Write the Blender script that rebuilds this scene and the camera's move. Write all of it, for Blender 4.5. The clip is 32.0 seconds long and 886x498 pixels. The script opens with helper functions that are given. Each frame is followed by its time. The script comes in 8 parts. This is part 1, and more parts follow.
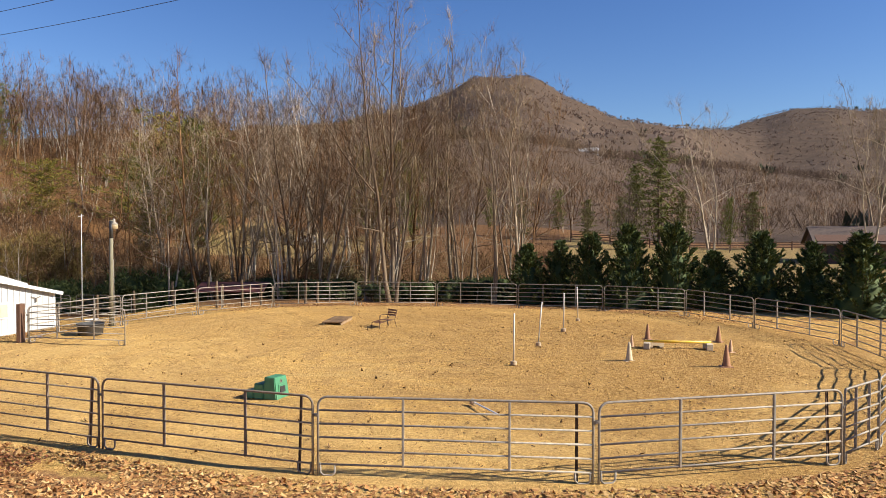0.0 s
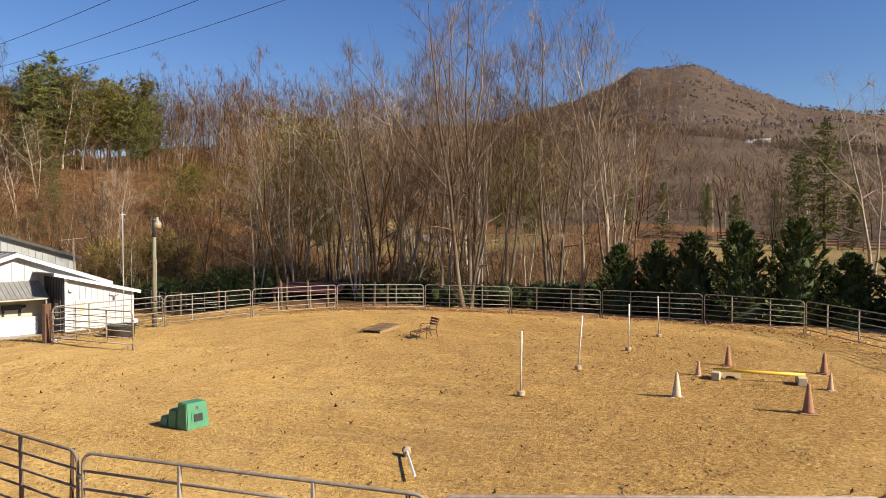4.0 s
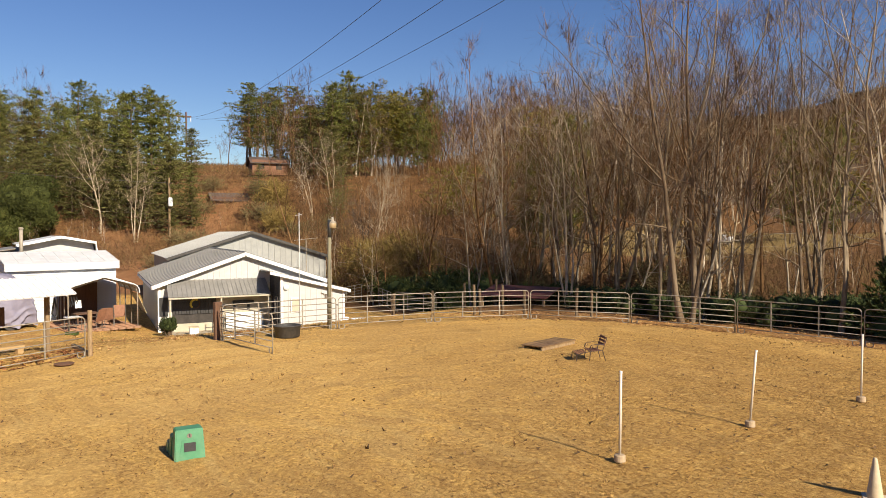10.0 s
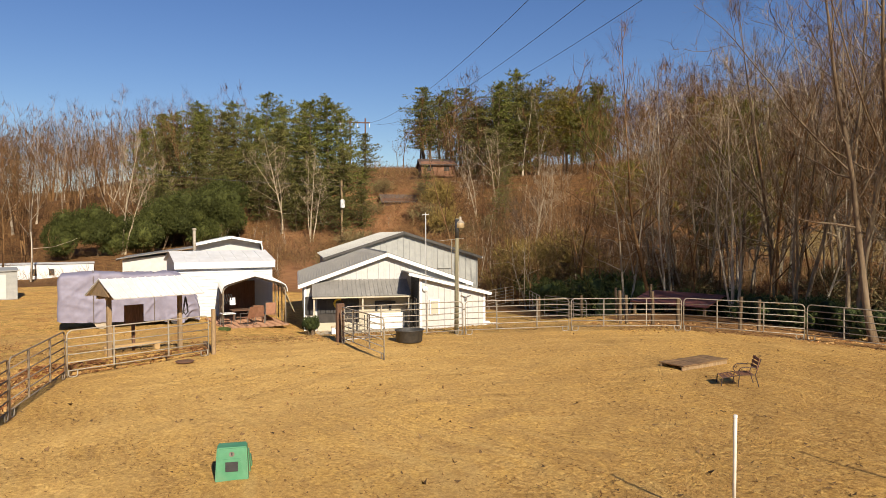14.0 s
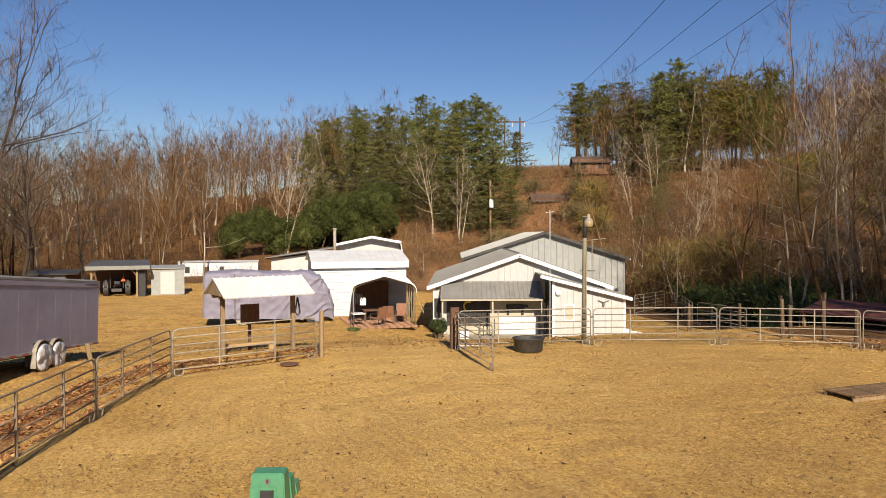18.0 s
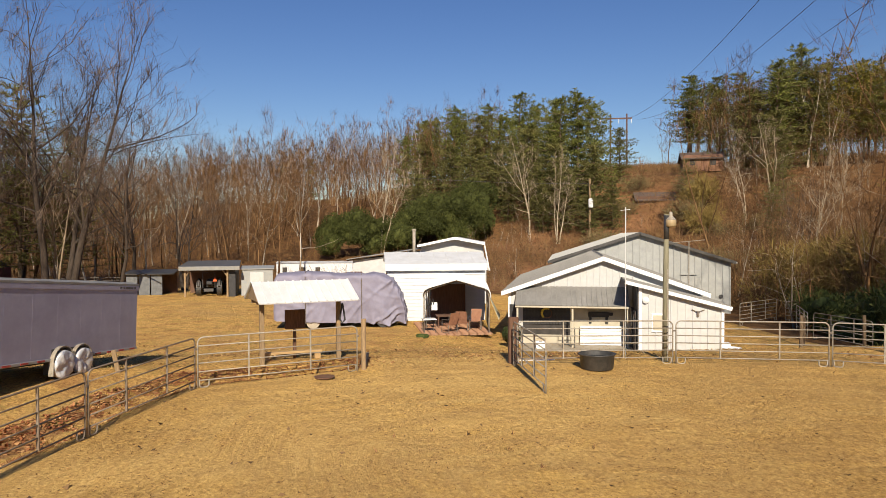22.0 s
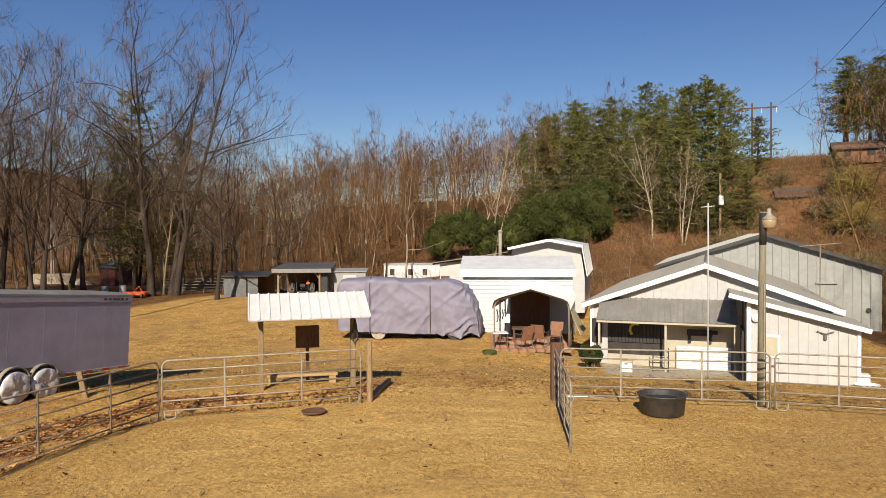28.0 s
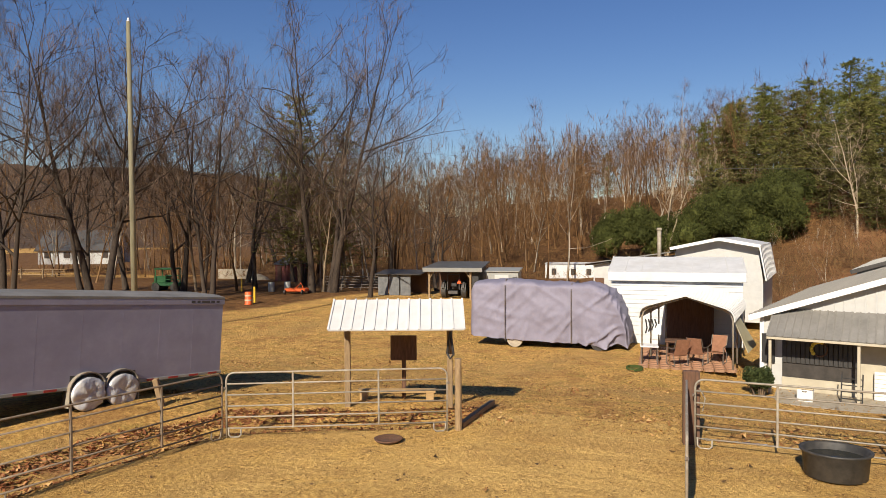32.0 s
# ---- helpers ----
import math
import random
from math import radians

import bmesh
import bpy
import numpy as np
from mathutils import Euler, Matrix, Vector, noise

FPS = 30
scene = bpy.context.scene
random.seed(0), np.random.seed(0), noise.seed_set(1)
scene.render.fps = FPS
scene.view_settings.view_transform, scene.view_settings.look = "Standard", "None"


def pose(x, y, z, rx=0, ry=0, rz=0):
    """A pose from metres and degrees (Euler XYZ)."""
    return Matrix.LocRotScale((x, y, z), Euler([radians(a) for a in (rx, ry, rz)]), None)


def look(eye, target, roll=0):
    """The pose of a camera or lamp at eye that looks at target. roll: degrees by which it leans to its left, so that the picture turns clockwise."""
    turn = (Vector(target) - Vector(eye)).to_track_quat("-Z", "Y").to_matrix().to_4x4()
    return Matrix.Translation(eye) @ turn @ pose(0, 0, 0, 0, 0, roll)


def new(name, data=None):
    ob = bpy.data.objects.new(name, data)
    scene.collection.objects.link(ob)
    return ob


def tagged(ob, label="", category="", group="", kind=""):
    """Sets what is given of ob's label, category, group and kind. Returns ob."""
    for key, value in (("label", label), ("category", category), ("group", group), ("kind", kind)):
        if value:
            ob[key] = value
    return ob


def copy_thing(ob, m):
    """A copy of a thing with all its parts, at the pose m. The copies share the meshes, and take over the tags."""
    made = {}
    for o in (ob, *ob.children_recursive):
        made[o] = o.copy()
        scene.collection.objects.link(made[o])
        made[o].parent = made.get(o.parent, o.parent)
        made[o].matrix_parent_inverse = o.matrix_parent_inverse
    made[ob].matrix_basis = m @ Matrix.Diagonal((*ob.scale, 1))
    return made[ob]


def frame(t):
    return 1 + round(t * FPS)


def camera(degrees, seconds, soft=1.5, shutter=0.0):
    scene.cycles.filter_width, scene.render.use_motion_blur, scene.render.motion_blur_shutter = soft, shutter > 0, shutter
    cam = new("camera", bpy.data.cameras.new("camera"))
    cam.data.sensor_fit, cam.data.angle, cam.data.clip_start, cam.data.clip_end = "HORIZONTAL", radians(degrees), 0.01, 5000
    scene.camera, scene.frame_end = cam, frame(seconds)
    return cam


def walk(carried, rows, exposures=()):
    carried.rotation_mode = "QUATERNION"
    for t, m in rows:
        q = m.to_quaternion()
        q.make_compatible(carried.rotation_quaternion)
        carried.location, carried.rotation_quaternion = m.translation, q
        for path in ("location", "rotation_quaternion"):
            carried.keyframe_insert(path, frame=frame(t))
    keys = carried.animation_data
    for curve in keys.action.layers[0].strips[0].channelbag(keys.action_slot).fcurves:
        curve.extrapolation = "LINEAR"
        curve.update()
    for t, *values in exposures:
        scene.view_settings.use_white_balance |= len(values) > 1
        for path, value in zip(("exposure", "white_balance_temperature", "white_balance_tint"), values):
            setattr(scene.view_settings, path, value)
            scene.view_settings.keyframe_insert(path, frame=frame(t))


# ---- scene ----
cam = camera(64.8, 32.0, 0.75)
EXPOSURES = [(0.0, 1.0, 6080, 9.5), (2.0, 0.94, 6140, 9.5), (4.0, 0.88, 6300, 10), (6.0, 0.84, 6500, 10), (9.0, 0.77, 6700, 10), (13.0, 0.66, 6750, 10), (19.0, 0.55, 6650, 10), (24.0, 0.49, 6560, 10), (28.0, 0.44, 6560, 10), (32.0, 0.47, 6560, 10)]
PATH = [
    (0, (-5.336, -4.433, 4.146), (-5.707, -2.468, 4.103), 0.1),
    (1, (-4.44, -3.302, 4.157), (-4.889, -1.354, 4.113), 0.0),
    (2, (-3.566, -2.03, 4.151), (-4.118, -0.109, 4.106), 0.1),
    (3, (-2.685, -0.642, 4.153), (-3.357, 1.241, 4.107), 0.0),
    (3.5, (-2.292, 0.028, 4.149), (-3.034, 1.885, 4.102), -0.0),
    (5.5, (-1.135, 2.38, 4.14), (-2.101, 4.131, 4.091), 0.1),
    (6, (-0.9, 2.958, 4.156), (-1.933, 4.67, 4.104), 0.0),
    (7, (-0.514, 4.083, 4.15), (-1.67, 5.715, 4.098), -0.0),
    (8, (-0.275, 5.156, 4.126), (-1.553, 6.694, 4.077), -0.0),
    (9, (-0.154, 6.089, 4.125), (-1.541, 7.529, 4.076), -0.2),
    (10, (-0.129, 6.94, 4.122), (-1.611, 8.282, 4.075), -0.2),
    (11, (-0.168, 7.732, 4.115), (-1.733, 8.977, 4.07), -0.1),
    (12, (-0.299, 8.452, 4.121), (-1.934, 9.603, 4.077), -0.0),
    (13, (-0.49, 9.117, 4.111), (-2.204, 10.147, 4.067), -0.2),
    (14, (-0.699, 9.733, 4.113), (-2.469, 10.662, 4.069), -0.2),
    (14.5, (-0.815, 10.002, 4.102), (-2.613, 10.875, 4.058), -0.0),
    (16.5, (-1.428, 11.142, 4.06), (-3.317, 11.798, 4.017), -0.1),
    (17, (-1.614, 11.412, 4.068), (-3.52, 12.016, 4.026), -0.1),
    (18, (-2.073, 11.906, 4.064), (-4.007, 12.412, 4.023), -0.2),
    (19, (-2.531, 12.418, 3.99), (-4.487, 12.833, 3.952), -0.1),
    (20, (-3.156, 12.972, 4.023), (-5.128, 13.301, 3.984), -0.1),
    (21, (-3.709, 13.53, 4.047), (-5.692, 13.786, 4.009), -0.1),
    (22, (-4.171, 14.1, 4.057), (-6.16, 14.304, 4.02), -0.2),
    (23, (-4.719, 14.698, 4.095), (-6.713, 14.848, 4.059), -0.2),
    (24, (-5.39, 15.272, 4.098), (-7.387, 15.379, 4.063), -0.4),
    (24.5, (-5.721, 15.593, 4.096), (-7.719, 15.675, 4.062), -0.4),
    (26.5, (-7.051, 16.564, 4.145), (-9.051, 16.525, 4.112), -0.4),
    (27, (-7.424, 16.792, 4.163), (-9.422, 16.718, 4.127), -0.3),
    (28, (-8.137, 17.254, 4.164), (-10.129, 17.079, 4.129), -0.3),
    (29, (-8.895, 17.652, 4.149), (-10.868, 17.327, 4.116), -0.3),
    (30, (-9.662, 17.982, 4.165), (-11.608, 17.522, 4.132), -0.2),
    (31, (-10.506, 18.325, 4.173), (-12.421, 17.748, 4.137), -0.2),
    (32, (-11.26, 18.521, 4.199), (-13.146, 17.858, 4.16), -0.3),
]
walk(cam, [(t, look(eye, target, roll)) for t, eye, target, roll in PATH], EXPOSURES)

# ---- light ----
SUN_DIR = Vector((0.848, -0.05, 0.53))
world = bpy.data.worlds.new("sky_world")
scene.world = world
world.use_nodes = True
wn = world.node_tree.nodes
wl = world.node_tree.links
sky = wn.new("ShaderNodeTexSky")
sky.sky_type = "NISHITA"
sky.sun_disc = False
sky.sun_elevation = radians(32)
sky.sun_rotation = radians(94)
sky.altitude = 600
sky.air_density = 1.15
sky.dust_density = 0.15
sky.ozone_density = 3.0
tone = wn.new("ShaderNodeHueSaturation")
tone.inputs["Hue"].default_value = 0.516
tone.inputs["Saturation"].default_value = 1.22
wl.new(sky.outputs[0], tone.inputs["Color"])
wl.new(tone.outputs[0], wn["Background"].inputs[0])
wn["Background"].inputs[1].default_value = 0.061
sun = new("sun", bpy.data.lights.new("sun", "SUN"))
sun.data.energy = 4.8
sun.data.angle = radians(0.55)
sun.data.color = (1.0, 0.88, 0.7)
sun.matrix_world = look(SUN_DIR * 100, (0, 0, 0))

# ---- materials ----


def ramp_node(nt, stops):
    r = nt.nodes.new("ShaderNodeValToRGB")
    el = r.color_ramp.elements
    while len(el) < len(stops):
        el.new(0.5)
    for e, (p, c) in zip(el, stops):
        e.position, e.color = p, (*c, 1)
    return r


def surface(name, dark, light, scale=6.0, rough=0.8, bump=0.2, metal=0.0, stain=None, stain_scale=0.8,
            stain_amount=0.5, stretch=(1, 1, 1), vary=0.0, bump_scale=None, spec=0.5):
    """Two-scale procedural surface: grain from dark to light, and larger stains."""
    m = bpy.data.materials.new(name)
    m.use_nodes = True
    nt = m.node_tree
    n, l = nt.nodes, nt.links
    bsdf = n["Principled BSDF"]
    tc = n.new("ShaderNodeTexCoord")
    mp = n.new("ShaderNodeMapping")
    mp.inputs["Scale"].default_value = stretch
    l.new(tc.outputs["Object"], mp.inputs[0])
    fine = n.new("ShaderNodeTexNoise")
    fine.inputs["Scale"].default_value = scale
    fine.inputs["Detail"].default_value = 6
    fine.inputs["Roughness"].default_value = 0.65
    l.new(mp.outputs[0], fine.inputs["Vector"])
    r = ramp_node(nt, [(0.3, dark), (0.72, light)])
    l.new(fine.outputs["Fac"], r.inputs[0])
    col = r.outputs[0]
    if stain is not None:
        big = n.new("ShaderNodeTexNoise")
        big.inputs["Scale"].default_value = stain_scale
        big.inputs["Detail"].default_value = 5
        l.new(mp.outputs[0], big.inputs["Vector"])
        k = n.new("ShaderNodeMapRange")
        k.inputs[1].default_value, k.inputs[2].default_value = 0.45, 0.75
        k.inputs[4].default_value = stain_amount
        l.new(big.outputs["Fac"], k.inputs[0])
        mix = n.new("ShaderNodeMix")
        mix.data_type = "RGBA"
        l.new(k.outputs[0], mix.inputs["Factor"])
        l.new(col, mix.inputs["A"])
        mix.inputs["B"].default_value = (*stain, 1)
        col = mix.outputs["Result"]
    if vary:
        info = n.new("ShaderNodeObjectInfo")
        hsv = n.new("ShaderNodeHueSaturation")
        k = n.new("ShaderNodeMapRange")
        k.inputs[3].default_value, k.inputs[4].default_value = 1 - vary, 1 + vary
        l.new(info.outputs["Random"], k.inputs[0])
        l.new(k.outputs[0], hsv.inputs["Value"])
        l.new(col, hsv.inputs["Color"])
        col = hsv.outputs[0]
    l.new(col, bsdf.inputs["Base Color"])
    bsdf.inputs["Roughness"].default_value = rough
    bsdf.inputs["Metallic"].default_value = metal
    bsdf.inputs["Specular IOR Level"].default_value = spec
    if bump:
        b = n.new("ShaderNodeBump")
        b.inputs["Strength"].default_value = bump
        b.inputs["Distance"].default_value = 0.02
        if bump_scale:
            f2 = n.new("ShaderNodeTexNoise")
            f2.inputs["Scale"].default_value = bump_scale
            f2.inputs["Detail"].default_value = 5
            l.new(mp.outputs[0], f2.inputs["Vector"])
            l.new(f2.outputs["Fac"], b.inputs["Height"])
        else:
            l.new(fine.outputs["Fac"], b.inputs["Height"])
        l.new(b.outputs[0], bsdf.inputs["Normal"])
    return m


def leafy(name, colours, rough=0.75, clear=0.0, grain=0.0):
    """Foliage or bark in which every island takes its own shade."""
    m = bpy.data.materials.new(name)
    m.use_nodes = True
    nt = m.node_tree
    n, l = nt.nodes, nt.links
    bsdf = n["Principled BSDF"]
    bsdf.inputs["Specular IOR Level"].default_value = 0.2
    geo = n.new("ShaderNodeNewGeometry")
    step = 1.0 / max(1, len(colours) - 1)
    r = ramp_node(nt, [(i * step, c) for i, c in enumerate(colours)])
    l.new(geo.outputs["Random Per Island"], r.inputs[0])
    col = r.outputs[0]
    tc = n.new("ShaderNodeTexCoord")
    no = n.new("ShaderNodeTexNoise")
    no.inputs["Scale"].default_value = 0.25 if not grain else grain
    no.inputs["Detail"].default_value = 4
    l.new(tc.outputs["Object"], no.inputs["Vector"])
    hsv = n.new("ShaderNodeHueSaturation")
    k = n.new("ShaderNodeMapRange")
    k.inputs[1].default_value, k.inputs[2].default_value = 0.3, 0.7
    k.inputs[3].default_value, k.inputs[4].default_value = 0.7, 1.25
    l.new(no.outputs["Fac"], k.inputs[0])
    l.new(k.outputs[0], hsv.inputs["Value"])
    l.new(col, hsv.inputs["Color"])
    l.new(hsv.outputs[0], bsdf.inputs["Base Color"])
    bsdf.inputs["Roughness"].default_value = rough
    bsdf.inputs["Specular IOR Level"].default_value = 0.25
    return m


GALV = surface("galvanised_steel", (0.2, 0.178, 0.142), (0.41, 0.37, 0.305), 9, 0.6, 0.1, 0.08, (0.24, 0.165, 0.1), 2.0, 0.5, vary=0.12)
DARK_STEEL = surface("weathered_steel", (0.10, 0.085, 0.07), (0.24, 0.2, 0.17), 14, 0.6, 0.15, 0.35)
WHITE_SIDING = surface("white_painted_siding", (0.54, 0.56, 0.58), (0.64, 0.66, 0.68), 3, 0.55, 0.06, 0, (0.6, 0.59, 0.55), 0.7, 0.35)
CREAM_SIDING = surface("cream_painted_siding", (0.44, 0.452, 0.455), (0.53, 0.542, 0.545), 3, 0.6, 0.08, 0, (0.48, 0.45, 0.39), 0.6, 0.35)
WHITE_TRIM = surface("white_trim", (0.76, 0.77, 0.78), (0.86, 0.86, 0.86), 4, 0.45, 0.04)
GREY_METAL = surface("grey_green_metal_siding", (0.27, 0.28, 0.275), (0.36, 0.37, 0.36), 2.5, 0.5, 0.05, 0.1, (0.24, 0.25, 0.235), 0.5, 0.4)
ROOF_METAL = surface("aged_metal_roof", (0.17, 0.166, 0.155), (0.28, 0.272, 0.255), 1.6, 0.6, 0.08, 0.1, (0.15, 0.135, 0.115), 0.35, 0.55)
WHITE_ROOF = surface("white_metal_roof", (0.56, 0.57, 0.575), (0.7, 0.71, 0.715), 2, 0.45, 0.05, 0, (0.5, 0.49, 0.45), 1.2, 0.45)
# Near-black stands for unlit rooms behind openings and panes; doors share it.
DARK_IN = surface("door_and_room_shade", (0.03, 0.028, 0.025), (0.07, 0.06, 0.055), 3, 0.9, 0.1)
BLACK_PAINT = surface("black_painted_metal", (0.018, 0.018, 0.02), (0.045, 0.045, 0.045), 5, 0.5, 0.1)
RUBBER = surface("black_rubber", (0.02, 0.02, 0.02), (0.05, 0.048, 0.045), 8, 0.55, 0.15, 0, (0.12, 0.1, 0.08), 2, 0.4)
WOOD = surface("weathered_timber", (0.19, 0.125, 0.066), (0.38, 0.27, 0.15), 5, 0.85, 0.35, 0, (0.15, 0.11, 0.07), 1.5, 0.4, (6, 6, 0.8), vary=0.1)
DARK_WOOD = surface("dark_brown_timber", (0.07, 0.035, 0.02), (0.17, 0.085, 0.05), 5, 0.8, 0.3, 0, (0.12, 0.09, 0.07), 1.5, 0.4, (5, 5, 0.7))
POLE_WOOD = surface("greenish_treated_pole", (0.15, 0.14, 0.09), (0.29, 0.265, 0.175), 4, 0.85, 0.3, 0, (0.07, 0.06, 0.04), 0.8, 0.5, (7, 7, 0.5))
WHITE_PLASTIC = surface("white_plastic", (0.7, 0.72, 0.74), (0.8, 0.82, 0.84), 5, 0.4, 0.03, 0, (0.6, 0.52, 0.4), 4, 0.3)
GREEN_PLASTIC = surface("green_moulded_plastic", (0.05, 0.2, 0.1), (0.075, 0.26, 0.135), 6, 0.5, 0.05, 0, (0.16, 0.2, 0.12), 2.2, 0.35)
ORANGE_CONE = surface("faded_orange_rubber", (0.28, 0.135, 0.065), (0.38, 0.19, 0.095), 7, 0.7, 0.05, 0, (0.34, 0.22, 0.12), 3, 0.4)
YELLOW_PAINT = surface("yellow_painted_pole", (0.7, 0.42, 0.02), (0.85, 0.55, 0.03), 6, 0.45, 0.05, 0, (0.6, 0.5, 0.3), 4, 0.3)
CONCRETE = surface("pale_concrete", (0.3, 0.26, 0.2), (0.44, 0.39, 0.31), 7, 0.9, 0.25, 0, (0.25, 0.19, 0.12), 2, 0.4)
LILAC_COVER = surface("lilac_grey_cover", (0.195, 0.186, 0.25), (0.245, 0.232, 0.305), 3, 0.7, 0.3, 0, (0.155, 0.146, 0.195), 1.1, 0.25, bump_scale=7)
TRAILER_SKIN = surface("chalky_lilac_aluminium", (0.265, 0.26, 0.35), (0.335, 0.33, 0.43), 2, 0.5, 0.04, 0.1, (0.215, 0.205, 0.275), 0.8, 0.7)
SILVER_CLOTH = surface("silver_wheel_cover", (0.42, 0.42, 0.43), (0.66, 0.66, 0.67), 4, 0.4, 1.0, 0.15, bump_scale=9)
RED_CLAY = surface("terracotta_paving", (0.25, 0.125, 0.07), (0.36, 0.2, 0.12), 6, 0.9, 0.2, 0, (0.32, 0.24, 0.16), 2, 0.5)
TAN_CLOTH = surface("tan_tarpaulin", (0.42, 0.38, 0.25), (0.52, 0.48, 0.33), 3, 0.8, 0.3, bump_scale=4)
BARK = surface("grey_brown_bark", (0.055, 0.034, 0.02), (0.2, 0.14, 0.083), 5, 0.95, 0.5, 0, (0.3, 0.24, 0.165), 0.6, 0.5, (3, 3, 0.6), vary=0.2)
DARK_BARK = surface("dark_brown_bark", (0.022, 0.016, 0.012), (0.075, 0.054, 0.04), 5, 0.95, 0.5, 0, (0.11, 0.088, 0.066), 0.6, 0.4, (3, 3, 0.6), vary=0.18)
PALE_BARK = surface("pale_sycamore_bark", (0.12, 0.086, 0.053), (0.38, 0.3, 0.195), 3, 0.9, 0.3, 0, (0.13, 0.095, 0.06), 0.9, 0.5, (2, 2, 0.7), vary=0.15)
TWIG = leafy("bare_twigs", [(0.08, 0.048, 0.026), (0.155, 0.098, 0.054), (0.26, 0.175, 0.1)], 0.9)
PALE_TWIG = leafy("pale_twigs", [(0.18, 0.132, 0.082), (0.29, 0.218, 0.137), (0.42, 0.33, 0.21)], 0.9)
WOODS = leafy("woodland_stems", [(0.06, 0.03, 0.012), (0.12, 0.063, 0.026), (0.19, 0.104, 0.045), (0.28, 0.166, 0.077)], 0.9, grain=0.02)
WHITE_BARK = surface("whitish_sycamore_bark", (0.26, 0.2, 0.13), (0.6, 0.5, 0.355), 3, 0.9, 0.3, 0, (0.17, 0.125, 0.08), 0.9, 0.5, (2, 2, 0.7), vary=0.15)
WHITE_TWIG = leafy("whitish_twigs", [(0.24, 0.18, 0.12), (0.38, 0.295, 0.2), (0.52, 0.42, 0.29)], 0.9)
PINE = leafy("pine_needles", [(0.072, 0.085, 0.018), (0.13, 0.14, 0.03), (0.2, 0.2, 0.045)], 0.8)
GOLD_PINE = leafy("yellowing_pine_needles", [(0.1, 0.1, 0.018), (0.17, 0.15, 0.022), (0.25, 0.19, 0.03)], 0.7)
LEYLAND = leafy("leyland_sprays", [(0.026, 0.044, 0.013), (0.065, 0.094, 0.026), (0.13, 0.158, 0.044)], 0.75)
HEDGE = leafy("hedge_leaves", [(0.028, 0.036, 0.009), (0.058, 0.068, 0.015), (0.1, 0.11, 0.026)], 0.85)
BRUSH = leafy("dry_brush", [(0.13, 0.08, 0.04), (0.2, 0.14, 0.065), (0.24, 0.19, 0.09), (0.12, 0.12, 0.05)], 0.9)
RED_BRUSH = leafy("reddish_brush", [(0.16, 0.075, 0.035), (0.25, 0.125, 0.06), (0.32, 0.19, 0.09)], 0.9)
PALE_STEM = leafy("pale_woodland_stems", [(0.182, 0.142, 0.103), (0.319, 0.265, 0.198), (0.486, 0.423, 0.335)], 0.9, grain=0.05)
DARK_TWIG = leafy("dark_twigs", [(0.084, 0.059, 0.045), (0.14, 0.101, 0.076), (0.21, 0.154, 0.115)], 0.9)
DULL_PINE = leafy("dusky_needles", [(0.08, 0.078, 0.024), (0.13, 0.126, 0.036), (0.18, 0.162, 0.05)], 0.75)
GOLD_BRUSH = leafy("golden_brush", [(0.14, 0.1, 0.03), (0.24, 0.17, 0.05), (0.33, 0.24, 0.075)], 0.9)
DEEP_GREEN = leafy("dark_evergreen_sprays", [(0.018, 0.03, 0.01), (0.04, 0.058, 0.018), (0.08, 0.098, 0.03)], 0.85)
BUSH_GREEN = leafy("bright_evergreen_sprays", [(0.045, 0.062, 0.018), (0.09, 0.115, 0.03), (0.16, 0.175, 0.052)], 0.8)
RED_LEAVES = leafy("red_brown_fallen_leaves", [(0.14, 0.045, 0.018), (0.25, 0.09, 0.034), (0.38, 0.165, 0.066), (0.52, 0.3, 0.13)], 0.8)
LEAVES = leafy("fallen_leaves", [(0.18, 0.075, 0.026), (0.34, 0.16, 0.055), (0.5, 0.28, 0.1), (0.66, 0.44, 0.19)], 0.8)

# ---- building blocks ----


def empty(name, m, label="", category="", group="", kind=""):
    ob = new(name)
    ob.empty_display_size = 0.2
    ob.matrix_world = m
    return tagged(ob, label, category, group, kind)


def mesh_of(name, verts, faces, material, smooth=False):
    me = bpy.data.meshes.new(name)
    if isinstance(faces, np.ndarray):
        k = faces.shape[1]
        me.vertices.add(len(verts))
        me.vertices.foreach_set("co", np.asarray(verts, np.float32).ravel())
        me.loops.add(faces.size)
        me.loops.foreach_set("vertex_index", faces.ravel().astype(np.int32))
        me.polygons.add(len(faces))
        me.polygons.foreach_set("loop_start", np.arange(0, faces.size, k, dtype=np.int32))
        me.polygons.foreach_set("loop_total", np.full(len(faces), k, np.int32))
        me.update(calc_edges=True)
    else:
        me.from_pydata([tuple(v) for v in verts], [], faces)
    if smooth:
        me.polygons.foreach_set("use_smooth", [True] * len(me.polygons))
    me.materials.append(material)
    return me


def part(name, bm, material, parent=None, label="", smooth=False):
    """Links a bmesh as one mesh object under a thing or a part."""
    me = bpy.data.meshes.new(name)
    bm.normal_update()
    bm.to_mesh(me)
    bm.free()
    me.materials.append(material)
    if smooth:
        me.polygons.foreach_set("use_smooth", [True] * len(me.polygons))
    ob = new(name, me)
    if parent is not None:
        ob.parent = parent
    return tagged(ob, label)


